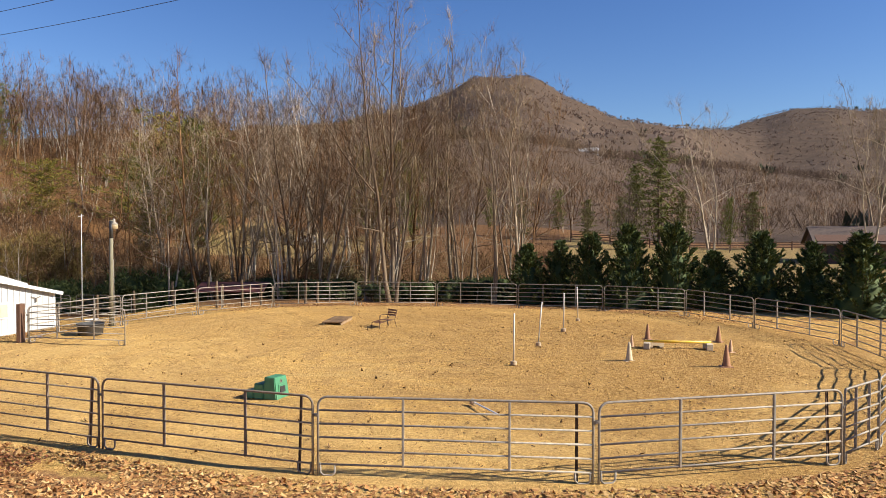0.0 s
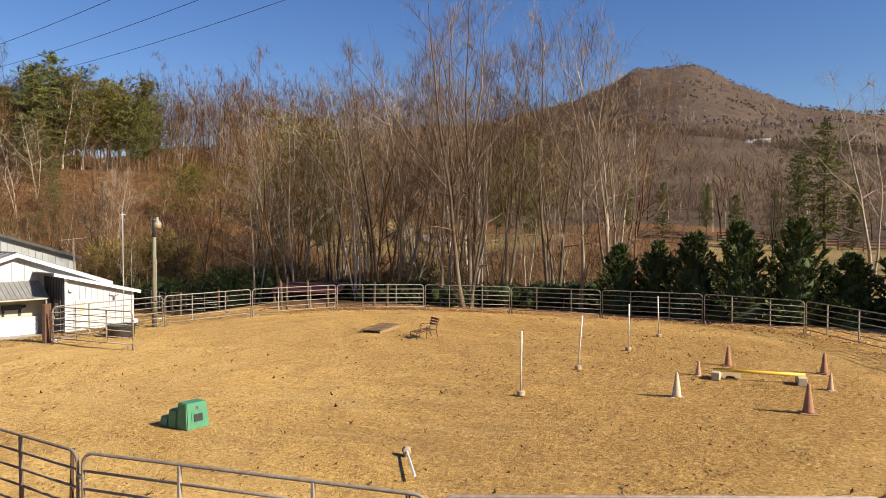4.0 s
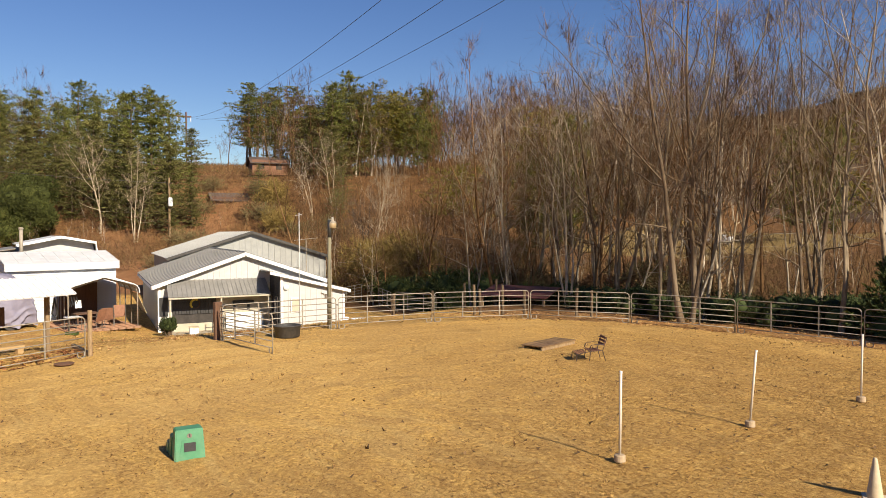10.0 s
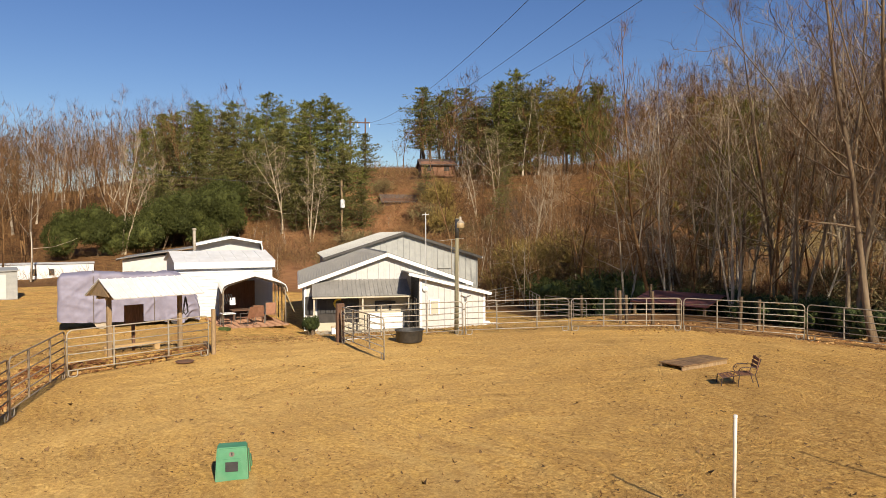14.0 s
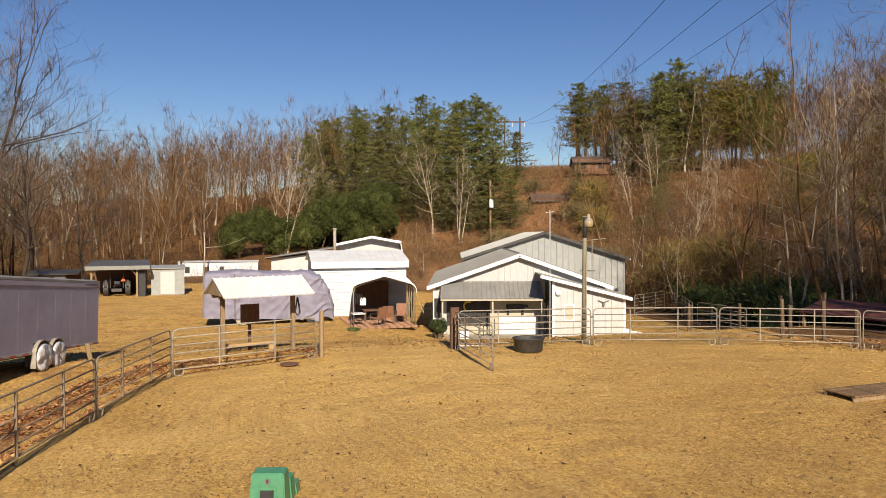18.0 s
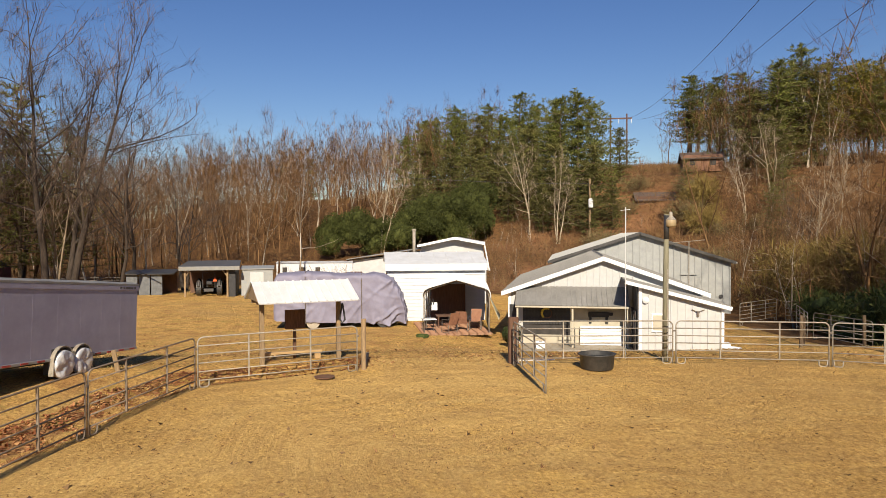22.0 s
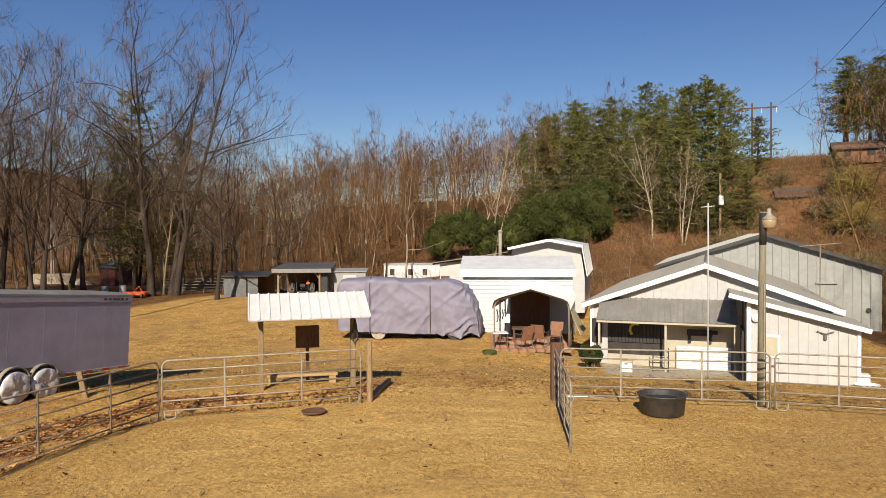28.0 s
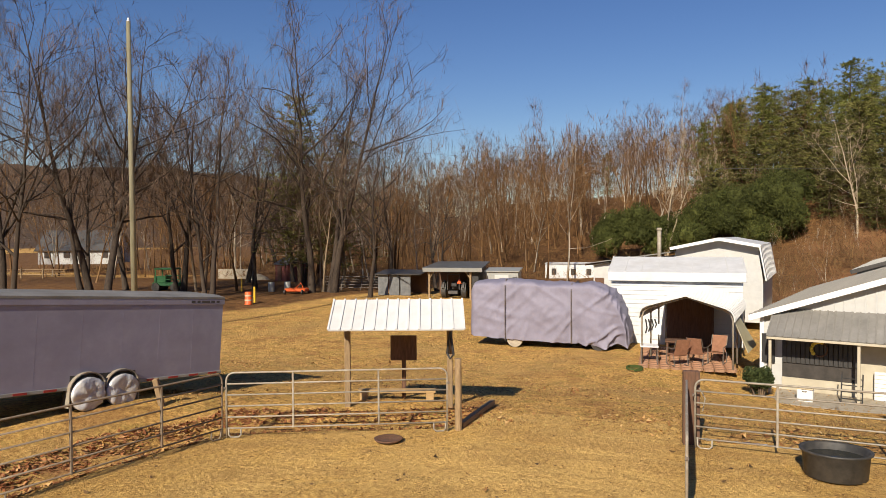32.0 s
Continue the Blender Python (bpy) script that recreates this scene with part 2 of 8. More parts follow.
def block(x0, x1, y0, y1, z0, z1, bevel=0.008, m=None, bm=None):
    """A box with softened edges, added to bm."""
    bm = bm or bmesh.new()
    mid = Matrix.LocRotScale(((x0 + x1) / 2, (y0 + y1) / 2, (z0 + z1) / 2), None, (abs(x1 - x0), abs(y1 - y0), abs(z1 - z0)))
    got = bmesh.ops.create_cube(bm, size=1, matrix=mid)["verts"]
    if bevel:
        edges = list({e for v in got for e in v.link_edges})
        out = bmesh.ops.bevel(bm, geom=edges, offset=bevel, segments=1, affect="EDGES", profile=0.5)
        got = list({v for f in out["faces"] for v in f.verts} | {v for v in got if v.is_valid})
    if m is not None:
        bmesh.ops.transform(bm, matrix=m, verts=[v for v in got if v.is_valid])
    return bm


def tube(points, radius, sides=8, closed=False, bm=None, radii=None):
    """A round bar along points, with capped ends."""
    bm = bm or bmesh.new()
    pts = [Vector(p) for p in points]
    n = len(pts)
    rings = []
    side = None
    for i, p in enumerate(pts):
        a = pts[i - 1] if (i or closed) else p
        b = pts[(i + 1) % n] if (i < n - 1 or closed) else p
        d = (b - a).normalized()
        if side is None:
            side = d.orthogonal().normalized()
        side = (side - d * side.dot(d)).normalized()
        up = d.cross(side)
        r = radii[i] if radii else radius
        rings.append([bm.verts.new(p + (side * math.cos(2 * math.pi * k / sides) + up * math.sin(2 * math.pi * k / sides)) * r) for k in range(sides)])
    for i in range(n if closed else n - 1):
        a, b = rings[i], rings[(i + 1) % n]
        for k in range(sides):
            bm.faces.new((a[k], a[(k + 1) % sides], b[(k + 1) % sides], b[k]))
    if not closed:
        bm.faces.new(rings[0][::-1])
        bm.faces.new(rings[-1])
    return bm


def lathe(profile, sides=20, bm=None, centre=(0, 0)):
    """A turned shape from (radius, height) pairs."""
    bm = bm or bmesh.new()
    rings = []
    for r, z in profile:
        rings.append([bm.verts.new((centre[0] + r * math.cos(2 * math.pi * k / sides), centre[1] + r * math.sin(2 * math.pi * k / sides), z)) for k in range(sides)])
    for a, b in zip(rings, rings[1:]):
        for k in range(sides):
            bm.faces.new((a[k], a[(k + 1) % sides], b[(k + 1) % sides], b[k]))
    bm.faces.new(rings[0][::-1])
    bm.faces.new(rings[-1])
    return bm


def slab(corners, thick, bm=None):
    """A flat plate with thickness below its four (or more) corners."""
    bm = bm or bmesh.new()
    c = [Vector(p) for p in corners]
    nrm = (c[1] - c[0]).cross(c[2] - c[0]).normalized()
    if nrm.z < 0:
        c.reverse()
        nrm = -nrm
    top = [bm.verts.new(p) for p in c]
    low = [bm.verts.new(p - nrm * thick) for p in c]
    bm.faces.new(top)
    bm.faces.new(low[::-1])
    for i in range(len(c)):
        j = (i + 1) % len(c)
        bm.faces.new((top[i], low[i], low[j], top[j]))
    return bm


def prism(outline, y0, y1, bm=None):
    """An outline in x and z, drawn out along y from y0 to y1."""
    bm = bm or bmesh.new()
    a = [bm.verts.new((x, y0, z)) for x, z in outline]
    b = [bm.verts.new((x, y1, z)) for x, z in outline]
    bm.faces.new(a)
    bm.faces.new(b[::-1])
    n = len(outline)
    for i in range(n):
        bm.faces.new((a[i], b[i], b[(i + 1) % n], a[(i + 1) % n]))
    bmesh.ops.recalc_face_normals(bm, faces=bm.faces[:])
    return bm


# ---- the lie of the land ----
FENCE = [(-23.4, 9.4), (-25.35, 13.7), (-25.75, 18.6), (-25.3, 23.6), (-24.2, 28.1), (-22.0, 32.3), (-17.8, 34.35), (-13.1, 34.75),
         (-8.45, 34.6), (-3.8, 34.3), (0.2, 32.6), (2.45, 28.3), (4.4, 23.75), (4.5, 18.95), (2.85, 14.35), (0.45, 10.3), (-0.55, 9.2),
         (-4.97, 7.3), (-9.69, 6.85), (-14.3, 7.5), (-18.9, 8.35)]
CENTRE = (-10.0, 20.5)
fa = np.array([math.atan2(y - CENTRE[1], x - CENTRE[0]) for x, y in FENCE])
fr = np.array([math.hypot(y - CENTRE[1], x - CENTRE[0]) for x, y in FENCE])
order = np.argsort(fa)
fa, fr = fa[order], fr[order]
fa3, fr3 = np.concatenate([fa - 2 * np.pi, fa, fa + 2 * np.pi]), np.tile(fr, 3)


def sstep(a, b, x):
    t = np.clip((x - a) / (b - a), 0, 1)
    return t * t * (3 - 2 * t)


def beyond_fence(x, y):
    """How far a place lies outside the ring of the fence (negative inside)."""
    return np.hypot(x - CENTRE[0], y - CENTRE[1]) - np.interp(np.arctan2(y - CENTRE[1], x - CENTRE[0]), fa3, fr3)


# the skyline of the mountains: bearing, left of north, and slope up to the crest
RIDGE_AZ = [-180, -120, -60, -32, -25, -21.2, -17.2, -14.8, -11.8, -9.0, -7.2, -3.4, 0.9, 4.3, 8.3, 10.4, 13.2, 19.6, 26, 40, 60, 105, 118, 125, 142, 165, 180]
RIDGE_TAN = [0.12, 0.12, 0.135, 0.15, 0.145, 0.136, 0.148, 0.144, 0.127, 0.129, 0.132, 0.144, 0.173, 0.208, 0.21, 0.188, 0.165, 0.145, 0.13, 0.11, 0.06, 0.02, 0.06, 0.086, 0.09, 0.1, 0.12]


def land(x, y):
    """Height of the ground."""
    x, y = np.asarray(x, float), np.asarray(y, float)
    s = -0.78 * x + 0.62 * y
    out = beyond_fence(x, y)
    west = sstep(-26.5, -37, x)
    z = -1.0 * west * (1 + 0.6 * sstep(-70, -95, x))
    z = z - 0.4 * sstep(-27, -34, x) * sstep(17.5, 22, y) * (1 - sstep(34, 44, y))
    hill = np.interp(s, [60, 80, 104, 130, 165, 200, 400], [0, 0.6, 5, 16, 20, 24, 40])
    hill = hill * (0.78 + 0.22 * sstep(0, 45, y)) + np.interp(s, [140, 165, 200, 400], [0, 6, 10, 18]) * sstep(105, 145, y) * sstep(-150, -110, x)
    hill = hill * (1 - sstep(500, 1200, np.hypot(x, y))) * sstep(-30, 20, y + 0.25 * -x) * (1 - 0.85 * sstep(-85, -50, x) * (1 - sstep(140, 240, y)))
    north = (0.06 - 0.03 * sstep(-15, 15, x)) * np.clip(y - 52, 0, 113) * sstep(-120, -40, x) + 0.02 * np.clip(y - 165, 0, 600)
    z = z + hill * 0.98 + north
    z = z + 0.45 * sstep(1.2, 3.2, out) * sstep(-27.6, -23.6, x) * sstep(-14, -18, x) * (1 - sstep(9.5, 12, y)) * sstep(-6, 2, y)
    dip = -0.9 * np.exp(-((y - 41.5) / 2.2) ** 2) * sstep(-70, -50, x) * (1 - sstep(-14, -9, x)) * sstep(1.5, 4, out)
    z = z + dip
    d = np.hypot(x + 5, y + 4)
    a = np.degrees(np.arctan2(-(x + 5), y + 4))
    rise = np.interp(a, RIDGE_AZ, RIDGE_TAN)
    reach = np.interp(a, [-60, -14, -8, 60], [2400, 2400, 1500, 1500])
    z = z + rise * reach * sstep(0.28, 1.0, d / reach) * (1 - 0.4 * sstep(1.05, 2.0, d / reach))
    z = z - 0.26 * np.exp(-((out - 0.95) / 0.45) ** 2) * sstep(-11, -15, x) * (1 - sstep(12.5, 14, y))
    rough = sstep(3, 30, out)
    z = z + rough * 0.12 * np.sin(x * 0.23 + 1.3) * np.sin(y * 0.19 + 0.4)
    far = sstep(300, 900, d)
    z = z + far * (6 * np.sin(x * 0.021 + 0.7 * np.sin(y * 0.013)) * np.sin(y * 0.017 + 1) + 4 * np.sin(x * 0.06 + y * 0.03) * np.sin(y * 0.05))
    return z


def gz(x, y):
    return float(land(x, y))


def on(x, y, rz=0.0, dz=0.0):
    return pose(x, y, gz(x, y) + dz, 0, 0, rz)


rings = np.concatenate([np.arange(0.02, 62, 0.55), 62 * 1.062 ** np.arange(0, 72)])
spokes = 420
ang = np.arange(spokes) * 2 * np.pi / spokes
gx = CENTRE[0] + rings[:, None] * np.cos(ang)[None, :]
gy = CENTRE[1] + rings[:, None] * np.sin(ang)[None, :]
gx, gy = gx.ravel(), gy.ravel()
gzz = land(gx, gy)
inside = 1 - sstep(-1.5, 0.5, beyond_fence(gx, gy))
gzz = gzz + inside * 0.025 * (np.sin(gx * 1.7 + np.sin(gy * 1.1)) * np.sin(gy * 1.4 + 0.6) + 0.6 * np.sin(gx * 3.1 + gy * 2.3))
nr = len(rings)
i0 = (np.arange(nr - 1)[:, None] * spokes + np.arange(spokes)[None, :]).ravel()
i1 = (np.arange(nr - 1)[:, None] * spokes + (np.arange(spokes)[None, :] + 1) % spokes).ravel()
gf = np.stack([i0, i0 + spokes, i1 + spokes, i1], 1)


def ground_material():
    m = bpy.data.materials.new("ground_earth")
    m.use_nodes = True
    nt = m.node_tree
    n, l = nt.nodes, nt.links
    bsdf = n["Principled BSDF"]
    pos = n.new("ShaderNodeNewGeometry").outputs["Position"]

    def nz(scale, detail=6, rough=0.6):
        t = n.new("ShaderNodeTexNoise")
        t.inputs["Scale"].default_value, t.inputs["Detail"].default_value, t.inputs["Roughness"].default_value = scale, detail, rough
        l.new(pos, t.inputs["Vector"])
        return t.outputs["Fac"]

    def rng(v, a, b, c=0.0, d=1.0):
        k = n.new("ShaderNodeMapRange")
        k.inputs[1].default_value, k.inputs[2].default_value, k.inputs[3].default_value, k.inputs[4].default_value = a, b, c, d
        l.new(v, k.inputs[0])
        return k.outputs[0]

    def mix(f, a, b):
        x = n.new("ShaderNodeMix")
        x.data_type = "RGBA"
        l.new(f, x.inputs["Factor"])
        l.new(a, x.inputs["A"])
        l.new(b, x.inputs["B"])
        return x.outputs["Result"]

    def ramp(v, *stops):
        r = ramp_node(nt, stops)
        l.new(v, r.inputs[0])
        return r.outputs[0]

    def math2(op, a, b):
        x = n.new("ShaderNodeMath")
        x.operation = op
        for i, v in enumerate((a, b)):
            if isinstance(v, float):
                x.inputs[i].default_value = v
            else:
                l.new(v, x.inputs[i])
        return x.outputs[0]

    def mask(name, spread, scale):
        at = n.new("ShaderNodeAttribute")
        at.attribute_name = name
        v = math2("ADD", at.outputs["Fac"], math2("MULTIPLY", math2("SUBTRACT", nz(scale, 5), 0.5), spread))
        return rng(v, 0.42, 0.58)
    fine, mid, big = nz(11, 9, 0.78), nz(1.6, 6), nz(0.25, 5)
    rim = n.new("ShaderNodeAttribute")
    rim.attribute_name = "rim"
    lane = n.new("ShaderNodeTexNoise")
    lane.inputs["Scale"].default_value, lane.inputs["Detail"].default_value, lane.inputs["Roughness"].default_value = 1.0, 4, 0.6
    l.new(rim.outputs["Vector"], lane.inputs["Vector"])
    lanes = lane.outputs["Fac"]
    sand = ramp(fine, (0.35, (0.37, 0.197, 0.05)), (0.5, (0.64, 0.382, 0.105)), (0.65, (0.84, 0.55, 0.17)))
    sand = mix(rng(mid, 0.42, 0.62), sand, ramp(fine, (0.37, (0.28, 0.145, 0.042)), (0.63, (0.74, 0.46, 0.15))))
    sand = mix(rng(big, 0.42, 0.68, 0, 0.75), sand, ramp(fine, (0.3, (0.27, 0.15, 0.06)), (0.75, (0.4, 0.24, 0.09))))
    sand = mix(rng(lanes, 0.5, 0.64, 0, 0.6), sand, ramp(fine, (0.3, (0.24, 0.13, 0.05)), (0.72, (0.42, 0.26, 0.095))))
    sand = mix(rng(lanes, 0.46, 0.34, 0, 0.5), sand, ramp(fine, (0.3, (0.5, 0.33, 0.125)), (0.72, (0.68, 0.48, 0.2))))
    deep = n.new("ShaderNodeAttribute")
    deep.attribute_name = "deep"
    sand = mix(math2("MULTIPLY", deep.outputs["Fac"], rng(nz(0.35, 5), 0.24, 0.46)), sand, ramp(fine, (0.37, (0.19, 0.093, 0.027)), (0.5, (0.38, 0.212, 0.06)), (0.63, (0.6, 0.365, 0.11))))
    clod = nz(5.0, 4, 0.62)
    sand = mix(math2("MULTIPLY", rng(clod, 0.52, 0.64, 0, 0.75), math2("MULTIPLY", rng(nz(0.3, 4), 0.35, 0.6, 0.2, 1.0), rng(deep.outputs["Fac"], 0.0, 0.7, 0.35, 1.0))), sand, ramp(fine, (0.32, (0.17, 0.085, 0.028)), (0.7, (0.4, 0.225, 0.075))))
    sand = mix(rng(clod, 0.46, 0.36, 0, 0.35), sand, ramp(fine, (0.32, (0.5, 0.3, 0.1)), (0.7, (0.88, 0.62, 0.24))))
    track = n.new("ShaderNodeAttribute")
    track.attribute_name = "track"
    worn = math2("MULTIPLY", track.outputs["Fac"], rng(nz(0.5, 5), 0.3, 0.6))
    sand = mix(worn, sand, ramp(fine, (0.34, (0.43, 0.258, 0.084)), (0.5, (0.61, 0.388, 0.128)), (0.66, (0.75, 0.51, 0.18))))
    grass = ramp(fine, (0.36, (0.24, 0.125, 0.038)), (0.5, (0.58, 0.335, 0.1)), (0.64, (0.82, 0.54, 0.185)))
    grass = mix(rng(mid, 0.48, 0.64, 0, 0.7), grass, ramp(fine, (0.36, (0.15, 0.105, 0.024)), (0.64, (0.48, 0.34, 0.09))))
    grass = mix(rng(nz(3.5, 5, 0.65), 0.53, 0.64, 0, 0.6), grass, ramp(fine, (0.36, (0.15, 0.07, 0.024)), (0.64, (0.38, 0.21, 0.075))))
    grass = mix(rng(nz(0.7, 6), 0.52, 0.62, 0, 0.7), grass, ramp(fine, (0.36, (0.2, 0.085, 0.03)), (0.64, (0.48, 0.25, 0.09))))
    grass = mix(rng(big, 0.5, 0.7, 0, 0.8), grass, ramp(fine, (0.3, (0.27, 0.16, 0.058)), (0.75, (0.55, 0.36, 0.14))))
    litter = ramp(nz(16, 6, 0.75), (0.28, (0.15, 0.07, 0.028)), (0.5, (0.33, 0.175, 0.07)), (0.72, (0.52, 0.33, 0.14)))
    wood = ramp(nz(1.1, 8, 0.7), (0.3, (0.075, 0.038, 0.017)), (0.55, (0.175, 0.09, 0.036)), (0.75, (0.3, 0.17, 0.07)))
    peak = ramp(nz(0.05, 10, 0.78), (0.3, (0.045, 0.03, 0.02)), (0.5, (0.09, 0.06, 0.04)), (0.7, (0.15, 0.102, 0.068)))
    peak = mix(rng(nz(0.3, 6, 0.7), 0.4, 0.62, 0, 0.6), peak, ramp(nz(0.12, 8), (0.35, (0.045, 0.034, 0.025)), (0.65, (0.115, 0.082, 0.06))))
    clay = ramp(nz(0.6, 6), (0.3, (0.22, 0.1, 0.045)), (0.7, (0.34, 0.18, 0.085)))
    meadow = ramp(fine, (0.3, (0.12, 0.085, 0.034)), (0.5, (0.25, 0.175, 0.068)), (0.7, (0.36, 0.26, 0.105)))
    c = grass
    speck = nz(34, 3, 0.6)
    calm = math2("SUBTRACT", 1.0, math2("MULTIPLY", worn, 0.75))
    sand = mix(math2("MULTIPLY", calm, rng(speck, 0.58, 0.68, 0, 0.45)), sand, ramp(big, (0.3, (0.24, 0.125, 0.042)), (0.7, (0.34, 0.19, 0.065))))
    drag = n.new("ShaderNodeAttribute")
    drag.attribute_name = "drag"
    comb = n.new("ShaderNodeTexNoise")
    comb.inputs["Scale"].default_value, comb.inputs["Detail"].default_value, comb.inputs["Roughness"].default_value = 1.0, 5, 0.7
    l.new(drag.outputs["Vector"], comb.inputs["Vector"])
    combed = comb.outputs["Fac"]
    sand = mix(rng(combed, 0.52, 0.7, 0, 0.35), sand, ramp(fine, (0.34, (0.26, 0.135, 0.045)), (0.66, (0.5, 0.3, 0.105))))
    sand = mix(rng(combed, 0.47, 0.34, 0, 0.2), sand, ramp(fine, (0.34, (0.6, 0.4, 0.155)), (0.66, (0.88, 0.64, 0.28))))
    sand = mix(math2("MULTIPLY", calm, rng(speck, 0.42, 0.33, 0, 0.45)), sand, ramp(big, (0.3, (0.82, 0.57, 0.23)), (0.7, (0.74, 0.5, 0.19))))
    c = mix(rng(speck, 0.57, 0.68, 0, 0.6), c, ramp(mid, (0.3, (0.2, 0.1, 0.03)), (0.7, (0.3, 0.18, 0.05))))
    c = mix(rng(speck, 0.43, 0.33, 0, 0.5), c, ramp(mid, (0.3, (0.72, 0.48, 0.18)), (0.7, (0.6, 0.42, 0.15))))
    c = mix(mask("meadow", 0.4, 0.2), c, meadow)
    c = mix(mask("woods", 0.5, 0.12), c, wood)
    c = mix(mask("clay", 0.6, 0.12), c, clay)
    c = mix(mask("peaks", 0.3, 0.01), c, peak)
    c = mix(mask("sand", 0.5, 0.5), c, sand)
    c = mix(mask("litter", 0.9, 0.9), c, litter)
    l.new(c, bsdf.inputs["Base Color"])
    bsdf.inputs["Roughness"].default_value = 0.95
    bsdf.inputs["Specular IOR Level"].default_value = 0.15
    b = n.new("ShaderNodeBump")
    b.inputs["Strength"].default_value, b.inputs["Distance"].default_value = 1.0, 0.09
    l.new(math2("ADD", math2("ADD", math2("MULTIPLY", fine, calm), math2("MULTIPLY", combed, 0.5)), math2("MULTIPLY", mid, 1.3)), b.inputs["Height"])
    l.new(b.outputs[0], bsdf.inputs["Normal"])
    return m


ground_mesh = mesh_of("ground", np.stack([gx, gy, gzz], 1), gf, ground_material(), True)
out_g = beyond_fence(gx, gy)
s_g = -0.78 * gx + 0.62 * gy
dist_g = np.hypot(gx, gy)


def blob(x0, y0, r, soft):
    return 1 - sstep(r - soft, r + soft, np.hypot(gx - x0, gy - y0))


gate_gap = (1 - sstep(1.8, 3.2, np.abs(gy - 16.0))) * (gx < -20)
sand_w = 1 - sstep(0.2, 1.0, out_g - 1.2 * gate_gap)
litter_w = sstep(0.5, 1.4, out_g) * (1 - sstep(2.5, 9, out_g)) * np.clip((1 - sstep(6, 10.5, gy)) * sstep(-45, -30, gx) * (1 - 0.45 * sstep(-8, 2, gx)), 0, 1)
litter_w = litter_w * (1 - sstep(-14, -16, gx) * sstep(1.3, 2.1, out_g))
litter_w = np.maximum(litter_w, 0.6 * sstep(-1.2, 0.1, out_g) * (1 - sstep(2.5, 5, out_g)) * sstep(30, 33, gy) * (1 - sstep(-2, 3, gx)))
woods_w = np.maximum(sstep(60, 74, s_g) * (gy > -60) * (1 - sstep(-66, -58, gx) * sstep(55, 62, gy)), sstep(1.2, 3.0, out_g) * sstep(35.5, 37, gy) * (1 - sstep(74, 80, gy + 0.12 * gx)) * (1 - sstep(-8, -4, gx + 0.1 * (gy - 36))))
woods_w = np.maximum(woods_w, sstep(112, 122, gy) * (1 - sstep(500, 700, dist_g)))
woods_w = np.maximum(woods_w, sstep(-76, -84, gx) * sstep(-60, -40, gy))
woods_w = np.maximum(woods_w, sstep(-92, -104, gx) * sstep(-230, -200, gy))
woods_w = np.maximum(woods_w, 0.8 * sstep(-8, -16, gy + 0.25 * (gx + 50)) * (1 - sstep(-52, -46, gx)) * (1 - sstep(-70, -120, gx)))
woods_w = np.maximum(woods_w, sstep(1.0, 2.5, out_g) * sstep(31, 33.5, gy) * sstep(-30, -26, gx) * (1 - sstep(-9, -5, gx)))
peaks_w = np.maximum(sstep(330, 480, dist_g), sstep(126, 150, gy))
clay_w = np.clip(blob(-72, 36, 12, 8) * 0.8 + blob(-125, 60, 26, 14) * 0.4 + blob(-98, 40, 18, 12) * 0.45 + blob(-160, 72, 25, 15) * 0.5, 0, 1)
track_w = np.exp(-((out_g + 2.1 + 0.5 * np.sin(gx * 0.4) * np.sin(gy * 0.35)) / 1.2) ** 2) * (0.55 + 0.4 * sstep(-4, -18, gx - 0.6 * (20 - gy)))
track_w = np.maximum(track_w, 0.8 * sstep(-9, -21, gx + 0.15 * (gy - 20)))
track_w = np.maximum(track_w, 0.75 * sstep(-6, -2, out_g) * (1 - sstep(10, 16, gy)) * sstep(0, -7, gx))
# Pale track thins northwest; thinned southwest too, painting in the fence's shadow.
track_w = track_w * (1 - 0.55 * sstep(19, 23, gy) * (1 - sstep(-14, -9, gx))) * (1 - 0.45 * sstep(-15, -19, gx) * (1 - sstep(9, 12, gy)))
for nm, w in (("sand", sand_w), ("litter", litter_w), ("woods", woods_w), ("peaks", peaks_w), ("clay", clay_w), ("track", track_w), ("deep", 0.95 * sstep(-14, -1, gx + 0.2 * (gy - 20)) * (1 - sstep(-3.5, -1, out_g) * (1 - sstep(-8, -1, gx))) + 0.5 * (1 - sstep(-14, -6, gx)) * sstep(17, 23, gy) * sstep(-30, -24, gx) * (1 - sstep(-1.5, 0, out_g)) + 0.6 * (1 - sstep(8.5, 11.5, gy)) * (1 - sstep(-16, -10, gx))), ("meadow", sstep(38, 46, gy))):
    at = ground_mesh.attributes.new(nm, "FLOAT", "POINT")
    at.data.foreach_set("value", np.asarray(w, np.float32))
turn = np.arctan2(gy - CENTRE[1], gx - CENTRE[0])
at = ground_mesh.attributes.new("rim", "FLOAT_VECTOR", "POINT")
at.data.foreach_set("vector", np.stack([out_g * 1.5, np.sin(turn) * 1.5, np.cos(turn) * 1.5], 1).astype(np.float32).ravel())
at = ground_mesh.attributes.new("drag", "FLOAT_VECTOR", "POINT")
at.data.foreach_set("vector", np.stack([(out_g + 0.35 * np.sin(turn * 9) + 0.25 * np.sin(turn * 17 + 2)) * 4.2, np.sin(turn) * 3.5, np.cos(turn) * 3.5], 1).astype(np.float32).ravel())
ground = tagged(new("ground", ground_mesh), "tan sandy arena floor running into dry winter pasture and wooded hills", "ground", kind="structure")

# ---- fence of corral panels ----
STEEL_L = 4.7


